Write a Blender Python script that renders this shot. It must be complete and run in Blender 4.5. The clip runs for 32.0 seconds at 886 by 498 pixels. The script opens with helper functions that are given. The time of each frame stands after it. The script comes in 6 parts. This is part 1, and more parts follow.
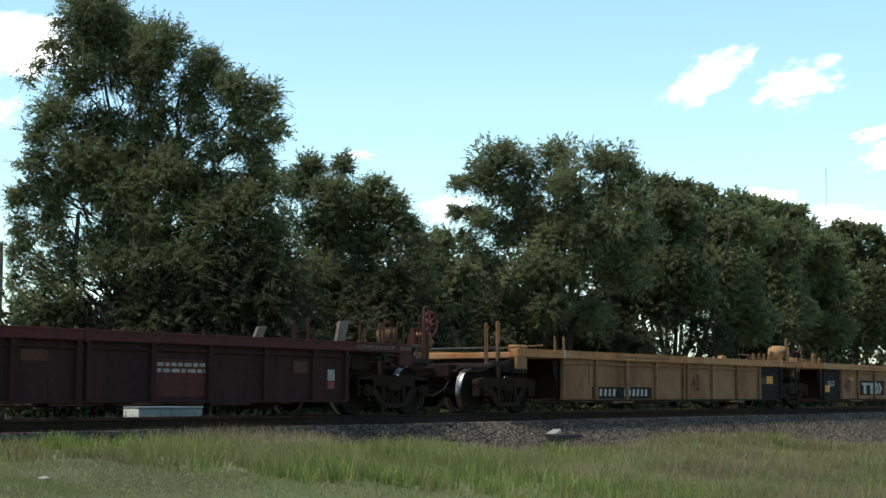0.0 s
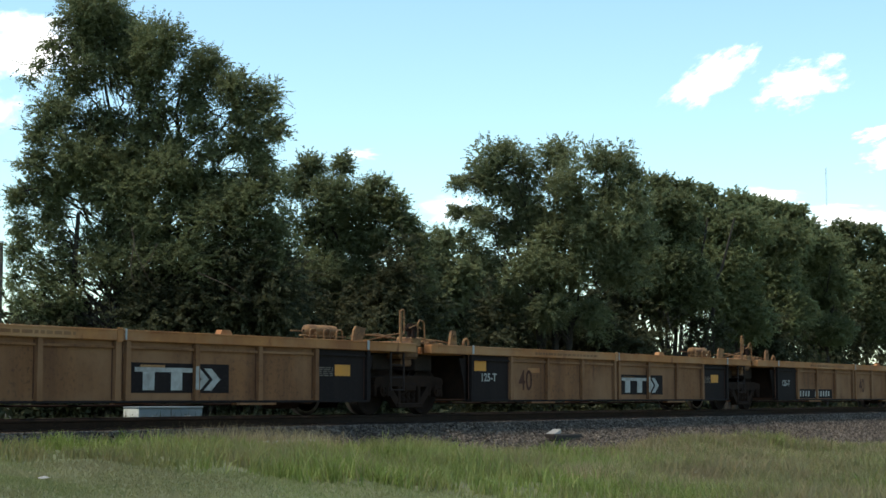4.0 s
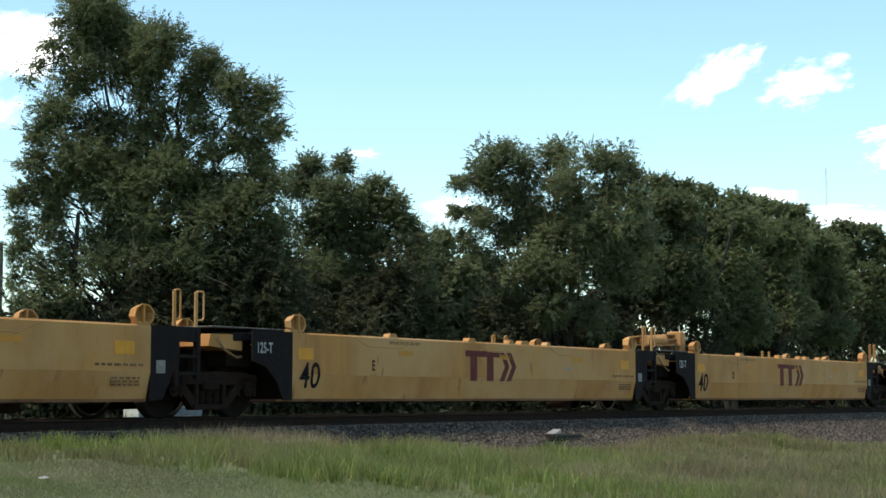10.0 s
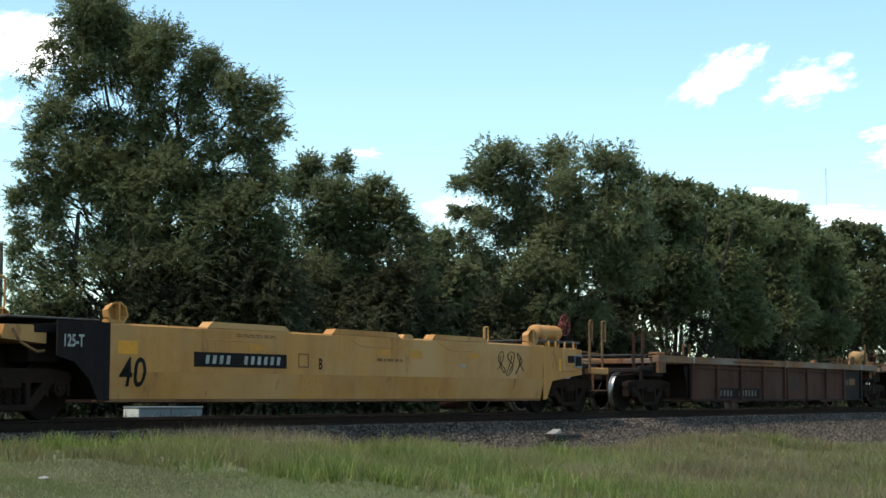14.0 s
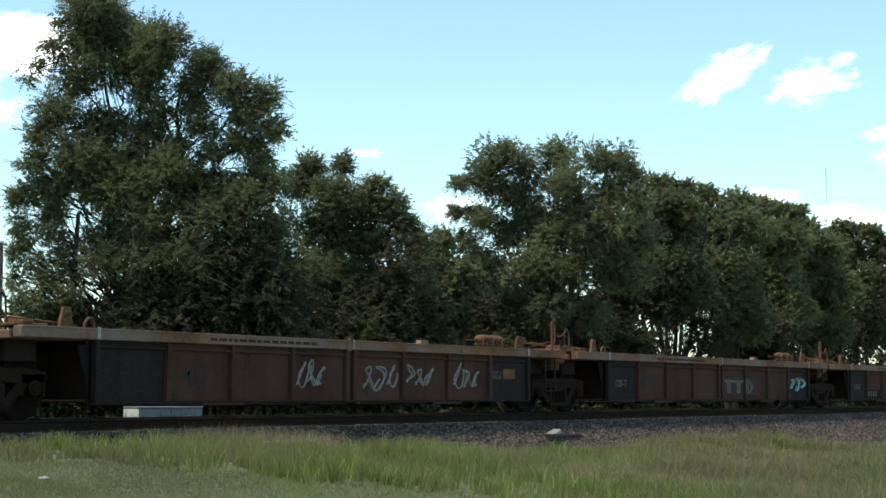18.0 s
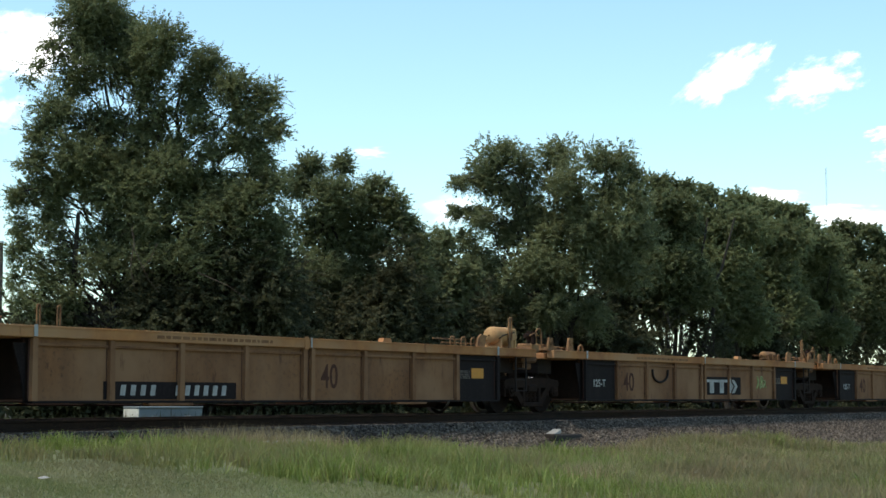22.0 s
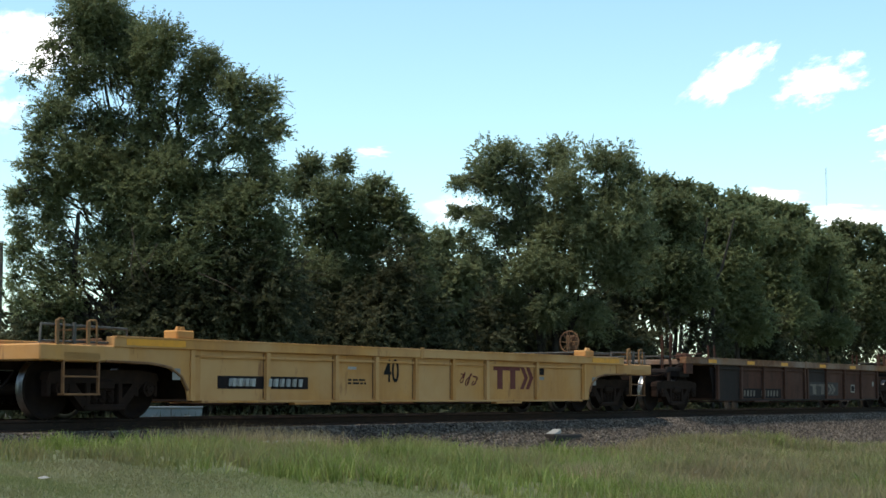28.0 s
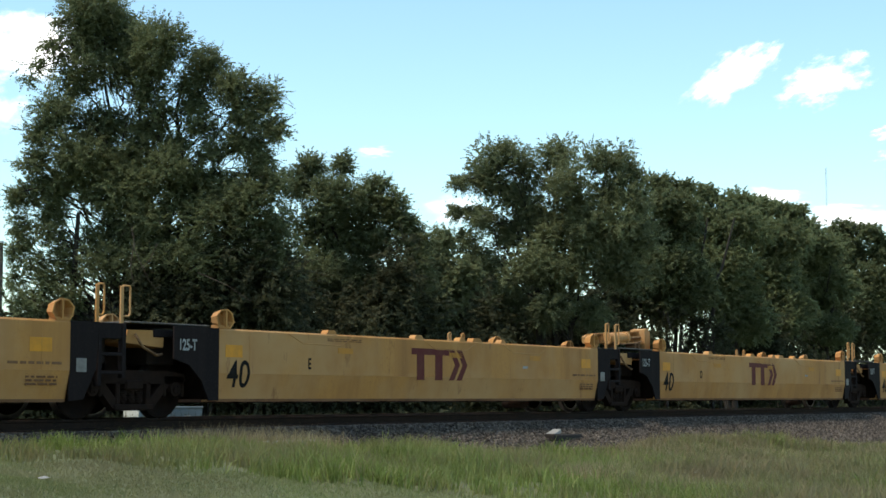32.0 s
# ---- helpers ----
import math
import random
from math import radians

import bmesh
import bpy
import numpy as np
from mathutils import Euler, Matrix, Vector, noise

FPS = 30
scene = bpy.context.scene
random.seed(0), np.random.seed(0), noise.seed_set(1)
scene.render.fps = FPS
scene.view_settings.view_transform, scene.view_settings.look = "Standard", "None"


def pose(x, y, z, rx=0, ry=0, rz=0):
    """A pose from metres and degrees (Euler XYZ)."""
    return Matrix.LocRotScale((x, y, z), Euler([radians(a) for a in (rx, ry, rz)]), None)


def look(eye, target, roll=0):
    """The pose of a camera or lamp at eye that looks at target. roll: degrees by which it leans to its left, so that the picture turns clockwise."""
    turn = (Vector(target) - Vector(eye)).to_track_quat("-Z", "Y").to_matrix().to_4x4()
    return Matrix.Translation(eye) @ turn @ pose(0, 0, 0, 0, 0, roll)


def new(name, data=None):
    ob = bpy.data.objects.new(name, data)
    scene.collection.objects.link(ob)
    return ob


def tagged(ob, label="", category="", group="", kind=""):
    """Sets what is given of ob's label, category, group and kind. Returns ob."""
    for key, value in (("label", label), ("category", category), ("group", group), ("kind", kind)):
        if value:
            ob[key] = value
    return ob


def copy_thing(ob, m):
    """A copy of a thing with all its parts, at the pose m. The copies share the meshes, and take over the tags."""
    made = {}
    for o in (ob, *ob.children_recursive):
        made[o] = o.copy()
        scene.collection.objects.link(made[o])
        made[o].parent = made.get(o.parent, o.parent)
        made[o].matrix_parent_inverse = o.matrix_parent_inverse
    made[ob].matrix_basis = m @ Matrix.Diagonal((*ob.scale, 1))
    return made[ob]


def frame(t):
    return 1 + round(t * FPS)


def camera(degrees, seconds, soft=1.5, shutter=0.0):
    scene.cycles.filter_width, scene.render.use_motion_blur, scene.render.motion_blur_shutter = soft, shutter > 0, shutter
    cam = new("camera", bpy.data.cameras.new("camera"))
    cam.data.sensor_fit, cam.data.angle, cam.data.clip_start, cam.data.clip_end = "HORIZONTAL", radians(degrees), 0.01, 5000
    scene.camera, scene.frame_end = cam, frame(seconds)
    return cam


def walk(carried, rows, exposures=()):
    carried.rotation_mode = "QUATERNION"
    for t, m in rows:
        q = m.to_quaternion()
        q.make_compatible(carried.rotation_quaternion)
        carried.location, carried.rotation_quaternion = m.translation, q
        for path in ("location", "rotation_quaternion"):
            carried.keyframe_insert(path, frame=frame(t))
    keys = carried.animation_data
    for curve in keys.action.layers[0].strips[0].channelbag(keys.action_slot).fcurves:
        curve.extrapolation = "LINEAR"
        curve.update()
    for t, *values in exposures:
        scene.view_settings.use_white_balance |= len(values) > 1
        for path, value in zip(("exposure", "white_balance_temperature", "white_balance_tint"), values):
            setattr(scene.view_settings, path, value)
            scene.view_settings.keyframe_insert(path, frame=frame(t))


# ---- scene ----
cam = camera(30.22, 32.0, soft=1.55)

# The eye stands 0.334 m above the rail heads, tilted up by 5.16 degrees, and keeps still.
EYE = pose(0, 0, 0.334, 95.162, 0, 0)
STOPS = 1.0
walk(cam, [(0, EYE), (32, EYE)], exposures=[(0, STOPS), (32, STOPS)])

# ---- daylight: bright summer sky, sun high on the left through thin cloud ----
SUN_EL, SUN_AZ = 66, 242          # azimuth clockwise from +y
world = bpy.data.worlds.new("sky")
scene.world = world
world.use_nodes = True
wn, wl = world.node_tree.nodes, world.node_tree.links
sky = wn.new("ShaderNodeTexSky")
sky.sky_type, sky.sun_disc = "NISHITA", False
sky.sun_elevation, sky.sun_rotation = radians(SUN_EL), radians(SUN_AZ)
sky.air_density, sky.dust_density, sky.ozone_density = 1.0, 0.6, 1.0
wn["Background"].inputs["Strength"].default_value = 0.12
tone = wn.new("ShaderNodeMix")     # thin summer haze pulls the blue towards cyan
tone.data_type, tone.blend_type = "RGBA", "MULTIPLY"
tone.inputs[0].default_value = 1.0
tone.inputs[7].default_value = (0.90, 1.03, 0.95, 1)
wl.new(sky.outputs["Color"], tone.inputs[6])
wl.new(tone.outputs[2], wn["Background"].inputs["Color"])

sun = new("sun", bpy.data.lights.new("sun", "SUN"))
sun.data.energy, sun.data.angle, sun.data.color = 1.9, radians(7), (1.0, 0.90, 0.74)
sa, se = radians(SUN_AZ), radians(SUN_EL)
sun.matrix_world = look((0, 0, 40), (-math.sin(sa) * math.cos(se), -math.cos(sa) * math.cos(se), 40 - math.sin(se)))

# ---- the track's own frame: u along the rails, v across them (away from the eye), z over the rail heads ----
TURN = 56.576
THETA = radians(90 - TURN)
ALONG = Vector((math.sin(THETA), math.cos(THETA), 0))
ACROSS = Vector((-math.cos(THETA), math.sin(THETA), 0))
HALF = 1.42                        # half the width of a car
ORIGIN = Vector((0, 31.849, 0)) + HALF * ACROSS


def on_track(u, v=0.0, z=0.0):
    return Matrix.Translation(ORIGIN + u * ALONG + v * ACROSS + Vector((0, 0, z))) @ pose(0, 0, 0, 0, 0, TURN)


def travelled(t):
    """How far the train has gone after t seconds, in metres."""
    s = t / 32
    return 408.233 * s + 33.116 * s ** 2 - 35.874 * s ** 3 + 25.259 * s ** 4 - 3.489 * s ** 5


# ---- materials ----
def material(name):
    m = bpy.data.materials.new(name)
    m.use_nodes = True
    return m, m.node_tree.nodes, m.node_tree.links, m.node_tree.nodes["Principled BSDF"]


def noise_node(n, l, coord, scale, detail=4.0, rough=0.6, stretch=None):
    t = n.new("ShaderNodeTexNoise")
    t.inputs["Scale"].default_value, t.inputs["Detail"].default_value, t.inputs["Roughness"].default_value = scale, detail, rough
    if stretch:
        mp = n.new("ShaderNodeMapping")
        mp.inputs["Scale"].default_value = stretch
        l.new(coord, mp.inputs["Vector"])
        coord = mp.outputs["Vector"]
    l.new(coord, t.inputs["Vector"])
    return t.outputs["Fac"]


def ramp_node(n, l, fac, a, b):
    r = n.new("ShaderNodeMapRange")
    r.inputs["From Min"].default_value, r.inputs["From Max"].default_value = a, b
    l.new(fac, r.inputs["Value"])
    return r.outputs["Result"]


def mix_node(n, l, fac, a, b):
    m = n.new("ShaderNodeMix")
    m.data_type = "RGBA"
    for k, v in (("A", a), ("B", b)):
        s = [i for i in m.inputs if i.name == k and i.type == "RGBA"][0]
        if isinstance(v, tuple):
            s.default_value = (*v, 1)
        else:
            l.new(v, s)
    f = [i for i in m.inputs if i.name == "Factor" and i.type == "VALUE"][0]
    l.new(fac, f)
    return [o for o in m.outputs if o.type == "RGBA"][0]


def bump_node(n, l, bsdf, height, strength, distance=0.02):
    b = n.new("ShaderNodeBump")
    b.inputs["Strength"].default_value, b.inputs["Distance"].default_value = strength, distance
    l.new(height, b.inputs["Height"])
    l.new(b.outputs["Normal"], bsdf.inputs["Normal"])


def surface(name, base, second, scale=3.0, lo=0.4, hi=0.65, third=None, fine=40.0, streak=None, rough=0.7, metal=0.0, bump=0.2, spread=0.0, shine=0.3, dust=None, rust=None):
    """A two-scale surface: base, stains of a second colour, fine specks of a third."""
    m, n, l, b = material(name)
    shift = n.new("ShaderNodeVectorMath")
    shift.operation = "MULTIPLY_ADD"
    l.new(n.new("ShaderNodeObjectInfo").outputs["Random"], shift.inputs[0])
    shift.inputs[1].default_value = (37, 23, 11)
    l.new(n.new("ShaderNodeTexCoord").outputs["Object"], shift.inputs[2])
    co = shift.outputs["Vector"]
    big = noise_node(n, l, co, scale, 5, 0.65, streak)
    col = mix_node(n, l, ramp_node(n, l, big, lo, hi), base, second)
    small = noise_node(n, l, co, fine, 3, 0.7)
    if third:
        col = mix_node(n, l, ramp_node(n, l, small, 0.52, 0.72), col, third)
    if dust:
        cloud = noise_node(n, l, co, 0.55, 4, 0.6)
        col = mix_node(n, l, ramp_node(n, l, cloud, 0.42, 0.66), col, dust)
    if rust:
        spots = noise_node(n, l, co, 2.6, 6, 0.7, (1.3, 1.3, 0.35))
        col = mix_node(n, l, ramp_node(n, l, spots, 0.60, 0.72), col, rust)
    if spread:
        hs = n.new("ShaderNodeHueSaturation")
        info = n.new("ShaderNodeObjectInfo")
        r = n.new("ShaderNodeMapRange")
        r.inputs["To Min"].default_value, r.inputs["To Max"].default_value = 1 - spread, 1 + spread
        l.new(info.outputs["Random"], r.inputs["Value"])
        l.new(r.outputs["Result"], hs.inputs["Value"])
        l.new(col, hs.inputs["Color"])
        col = hs.outputs["Color"]
    l.new(col, b.inputs["Base Color"])
    b.inputs["Roughness"].default_value, b.inputs["Metallic"].default_value = rough, metal
    b.inputs["Specular IOR Level"].default_value = shine
    if bump:
        bump_node(n, l, b, small, bump)
    return m


DOWN = (1.6, 1.6, 0.16)            # streaks that run down a side
M_YELLOW = surface("yellow_paint", (0.50, 0.235, 0.068), (0.34, 0.150, 0.050), 0.7, 0.40, 0.70, (0.42, 0.190, 0.062), 16, DOWN, 0.7, 0, 0.05, shine=0.15, dust=(0.50, 0.275, 0.115), rust=(0.23, 0.10, 0.045))
M_AMBER = surface("amber_paint", (0.42, 0.180, 0.060), (0.27, 0.110, 0.043), 0.7, 0.40, 0.70, (0.34, 0.142, 0.054), 16, DOWN, 0.7, 0, 0.05, shine=0.2, dust=(0.41, 0.215, 0.10), rust=(0.21, 0.08, 0.035))
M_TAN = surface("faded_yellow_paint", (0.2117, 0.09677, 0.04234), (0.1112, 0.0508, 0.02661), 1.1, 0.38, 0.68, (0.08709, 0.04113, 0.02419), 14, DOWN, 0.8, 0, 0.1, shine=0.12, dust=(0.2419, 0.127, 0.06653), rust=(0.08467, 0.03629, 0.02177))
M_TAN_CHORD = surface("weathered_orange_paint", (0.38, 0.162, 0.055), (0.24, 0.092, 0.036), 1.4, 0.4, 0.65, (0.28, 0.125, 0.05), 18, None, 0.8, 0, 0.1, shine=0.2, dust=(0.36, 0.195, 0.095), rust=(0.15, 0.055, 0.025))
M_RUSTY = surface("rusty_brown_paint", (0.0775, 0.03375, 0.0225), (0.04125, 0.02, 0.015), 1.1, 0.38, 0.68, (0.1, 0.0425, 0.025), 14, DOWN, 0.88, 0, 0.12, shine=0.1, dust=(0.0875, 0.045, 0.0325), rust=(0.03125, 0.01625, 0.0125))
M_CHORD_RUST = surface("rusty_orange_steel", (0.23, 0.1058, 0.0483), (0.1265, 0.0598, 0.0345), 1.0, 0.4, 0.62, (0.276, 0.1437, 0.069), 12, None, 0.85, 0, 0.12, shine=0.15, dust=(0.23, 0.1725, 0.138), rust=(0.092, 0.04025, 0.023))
M_MAROON = surface("maroon_paint", (0.075, 0.018, 0.017), (0.042, 0.016, 0.015), 1.5, 0.4, 0.7, (0.09, 0.03, 0.026), 22, DOWN, 0.8, 0, 0.1, shine=0.15)
M_SOOT = surface("sooty_brown_steel", (0.0288, 0.0204, 0.018), (0.018, 0.0144, 0.0132), 1.8, 0.4, 0.7, (0.0408, 0.0252, 0.0192), 22, DOWN, 0.85, 0, 0.12, shine=0.12)
M_BLACK = surface("black_paint", (0.01688, 0.01274, 0.01247), (0.02625, 0.01885, 0.0174), 1.8, 0.45, 0.8, (0.0275, 0.0208, 0.01957), 24, DOWN, 0.8, 0, 0.06, shine=0.06)
M_IRON = surface("dark_cast_iron", (0.0195, 0.0123, 0.0093), (0.0315, 0.01725, 0.012), 5, 0.4, 0.7, (0.018, 0.012, 0.0105), 40, None, 0.85, 0.0, 0.2, shine=0.06)
M_TREAD = surface("bright_wheel_steel", (0.30, 0.29, 0.28), (0.18, 0.17, 0.16), 6, 0.4, 0.7, None, 40, None, 0.36, 1.0, 0.0)
M_WHEEL = surface("brown_wheel_steel", (0.0182, 0.0117, 0.0091), (0.0117, 0.00845, 0.0078), 6, 0.4, 0.7, None, 40, None, 0.85, 0.0, 0.1, shine=0.06)
M_WHITE = surface("white_lettering", (0.36, 0.345, 0.325), (0.20, 0.18, 0.16), 5, 0.4, 0.75, None, 60, None, 0.7, 0, 0)
M_INK = surface("black_lettering", (0.012, 0.0105, 0.010), (0.045, 0.03, 0.02), 6, 0.5, 0.85, None, 60, None, 0.75, 0, 0, shine=0.08)
M_WINE = surface("wine_red_lettering", (0.12, 0.024, 0.021), (0.14, 0.045, 0.03), 5, 0.4, 0.75, None, 60, None, 0.7, 0, 0, shine=0.15)
M_ORANGE = surface("orange_reflector", (0.72, 0.29, 0.02), (0.56, 0.23, 0.03), 6, 0.4, 0.75, None, 60, None, 0.6, 0, 0)
M_FADED = surface("faded_orange_patch", (0.55, 0.235, 0.04), (0.45, 0.20, 0.05), 6, 0.4, 0.75, None, 60, None, 0.7, 0, 0, shine=0.2)
M_RED = surface("red_paint", (0.19, 0.034, 0.024), (0.10, 0.03, 0.024), 5, 0.4, 0.7, None, 40, None, 0.7, 0, 0.05)
M_GREY = surface("dark_grating", (0.10, 0.095, 0.085), (0.06, 0.05, 0.042), 5, 0.4, 0.7, None, 50, None, 0.8, 0.0, 0.1, shine=0.2)
M_CYAN = surface("pale_blue_spray", (0.22, 0.46, 0.5), (0.3, 0.5, 0.52), 6, 0.4, 0.7, None, 40, None, 0.7, 0, 0)
M_CYAN_DULL = surface("dull_blue_patch", (0.075, 0.095, 0.11), (0.11, 0.12, 0.12), 6, 0.4, 0.7, None, 40, None, 0.85, 0, 0)
M_CHALK = surface("chalky_spray", (0.27, 0.245, 0.22), (0.17, 0.145, 0.125), 6, 0.4, 0.7, None, 40, None, 0.85, 0, 0)
M_RAIL = surface("rusty_rail_steel", (0.028, 0.019, 0.015), (0.018, 0.014, 0.012), 4, 0.4, 0.7, (0.05, 0.03, 0.02), 30, None, 0.85, 0.0, 0.1, shine=0.1)
M_TIE = surface("creosoted_wood", (0.05, 0.04, 0.033), (0.10, 0.085, 0.07), 3, 0.4, 0.7, (0.03, 0.025, 0.02), 30, (1, 6, 6), 0.9, 0, 0.4, 0.25)
M_STEEL = surface("galvanised_steel", (0.50, 0.53, 0.56), (0.42, 0.45, 0.47), 3, 0.4, 0.7, None, 30, None, 0.45, 0.2, 0.02)
M_HAZE = surface("grey_mast_paint", (0.45, 0.45, 0.486), (0.36, 0.324, 0.324), 0.2, 0.4, 0.6, None, 1, None, 0.6, 0, 0)
M_CONCRETE = surface("weathered_concrete", (0.34, 0.325, 0.30), (0.22, 0.21, 0.19), 4, 0.4, 0.7, (0.18, 0.17, 0.155), 40, None, 0.9, 0, 0.3)
M_WOOD = surface("grey_timber", (0.034, 0.027, 0.022), (0.018, 0.015, 0.013), 5, 0.4, 0.7, None, 40, (1, 8, 8), 0.9, 0, 0.3)


def island_material(name, a, b, c, rough=0.6, leaf=False, shine=0.3, dry=None):
    """Many loose pieces of one mesh, each in its own shade between three colours."""
    m, n, l, bs = material(name)
    geo = n.new("ShaderNodeNewGeometry")
    r = n.new("ShaderNodeValToRGB")
    r.color_ramp.elements[0].color, r.color_ramp.elements[1].color = (*a, 1), (*c, 1)
    r.color_ramp.elements.new(0.55).color = (*b, 1)
    l.new(geo.outputs["Random Per Island"], r.inputs["Fac"])
    col = r.outputs["Color"]
    co = n.new("ShaderNodeTexCoord").outputs["Object"]
    big = noise_node(n, l, co, 0.35 if leaf else 0.6, 3)
    if dry:
        patch = noise_node(n, l, co, 0.55, 4, 0.6)
        col = mix_node(n, l, ramp_node(n, l, patch, 0.44, 0.64), col, dry)
    hs = n.new("ShaderNodeHueSaturation")
    mr = n.new("ShaderNodeMapRange")
    mr.inputs["From Min"].default_value, mr.inputs["From Max"].default_value = 0.3, 0.7
    mr.inputs["To Min"].default_value, mr.inputs["To Max"].default_value = 0.8, 1.2
    l.new(big, mr.inputs["Value"])
    l.new(mr.outputs["Result"], hs.inputs["Value"])
    l.new(col, hs.inputs["Color"])
    col = hs.outputs["Color"]
    l.new(col, bs.inputs["Base Color"])
    bs.inputs["Roughness"].default_value = rough
    bs.inputs["Specular IOR Level"].default_value = shine
    if leaf:
        tr = n.new("ShaderNodeBsdfTranslucent")
        l.new(col, tr.inputs["Color"])
        add = n.new("ShaderNodeMixShader")
        add.inputs["Fac"].default_value = 0.52
        l.new(bs.outputs["BSDF"], add.inputs[1])
        l.new(tr.outputs["BSDF"], add.inputs[2])
        l.new(add.outputs["Shader"], n["Material Output"].inputs["Surface"])
    return m


M_CLARET = surface("sooty_maroon_paint", (0.036, 0.0155, 0.0145), (0.022, 0.012, 0.011), 1.4, 0.4, 0.7, (0.045, 0.021, 0.018), 22, DOWN, 0.85, 0, 0.1, shine=0.08, rust=(0.016, 0.010, 0.009))
M_GHOST = surface("worn_marking_paint", (0.15, 0.12, 0.095), (0.085, 0.062, 0.05), 3, 0.4, 0.65, None, 12, None, 0.85, 0, 0.1)
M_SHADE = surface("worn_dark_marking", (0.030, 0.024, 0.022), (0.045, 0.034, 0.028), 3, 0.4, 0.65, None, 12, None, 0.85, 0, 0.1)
M_CABINET = surface("blue_grey_cabinet_paint", (0.144, 0.1692, 0.18), (0.1872, 0.2052, 0.2088), 2, 0.4, 0.7, None, 30, None, 0.5, 0.1, 0.02)
M_CREAM = surface("sunlit_cream_paint", (0.62, 0.60, 0.52), (0.5, 0.48, 0.42), 3, 0.4, 0.7, None, 30, None, 0.6, 0, 0.02)
M_OXIDE = surface("dark_red_panel", (0.14, 0.045, 0.026), (0.18, 0.07, 0.035), 1.5, 0.4, 0.7, (0.11, 0.04, 0.025), 20, DOWN, 0.8, 0, 0.05, shine=0.15)
M_GEAR = surface("dusty_tan_steel", (0.25, 0.135, 0.06), (0.12, 0.066, 0.036), 4, 0.4, 0.65, (0.09, 0.05, 0.032), 25, None, 0.85, 0, 0.12, shine=0.15)
M_GEAR_BRIGHT = surface("chipped_tan_tank_paint", (0.40, 0.235, 0.10), (0.30, 0.16, 0.07), 3, 0.4, 0.65, (0.26, 0.15, 0.075), 25, None, 0.75, 0, 0.1, shine=0.2, rust=(0.075, 0.032, 0.02))
M_GEAR_RUST = surface("dusty_rust_steel", (0.16, 0.082, 0.042), (0.075, 0.04, 0.026), 4, 0.4, 0.65, (0.20, 0.12, 0.06), 25, None, 0.88, 0, 0.12, shine=0.12)
M_LIME = surface("pale_green_spray", (0.30, 0.33, 0.13), (0.2, 0.2, 0.09), 6, 0.4, 0.7, None, 40, None, 0.8, 0, 0)
M_LEAF = island_material("green_leaves", (0.1262, 0.1465, 0.07087), (0.1503, 0.1713, 0.0823), (0.1828, 0.2005, 0.1006), 0.6, True, shine=0.14)
M_LEAF_PALE = island_material("pale_green_leaves", (0.1497, 0.1691, 0.08382), (0.1764, 0.1951, 0.09639), (0.2117, 0.225, 0.1174), 0.6, True, shine=0.14)
M_LEAF_DEEP = island_material("deep_green_leaves", (0.1531, 0.1795, 0.08771), (0.1795, 0.2069, 0.09925), (0.2153, 0.2364, 0.1177), 0.6, True, shine=0.14)
# undergrowth green is darkened to stand for the shade below the trees
M_SHRUB_SHADED = island_material("shaded_shrub_leaves", (0.0522, 0.056, 0.03), (0.07105, 0.0756, 0.0405), (0.1073, 0.1092, 0.06), 0.6, True, shine=0.12)
M_BLADE = island_material("green_grass_blades", (0.125, 0.165, 0.038), (0.205, 0.255, 0.066), (0.33, 0.36, 0.13), 0.7, True, 0.12, dry=(0.25, 0.225, 0.105))
M_OLIVE = island_material("olive_grass_blades", (0.15, 0.15, 0.058), (0.23, 0.225, 0.092), (0.36, 0.32, 0.165), 0.75, True, 0.12, dry=(0.27, 0.22, 0.125))
M_STRAW = island_material("dry_grass_stems", (0.24, 0.19, 0.105), (0.35, 0.28, 0.155), (0.48, 0.41, 0.25), 0.8, True, 0.12)
M_LAWN = island_material("mown_grass_blades", (0.15, 0.175, 0.066), (0.215, 0.24, 0.098), (0.31, 0.31, 0.155), 0.8, True, 0.1, dry=(0.235, 0.22, 0.12))
M_STONE = island_material("grey_ballast_stone", (0.036, 0.027, 0.020), (0.070, 0.054, 0.042), (0.18, 0.148, 0.118), 0.9)
M_BARK = surface("brown_bark", (0.045, 0.036, 0.028), (0.028, 0.023, 0.019), 6, 0.4, 0.7, (0.07, 0.06, 0.05), 30, (3, 3, 0.5), 0.95, 0, 0.6)
M_DEAD = surface("dead_wood", (0.096, 0.0675, 0.0495), (0.06, 0.0425, 0.0315), 6, 0.4, 0.7, None, 30, None, 0.9, 0, 0.2)


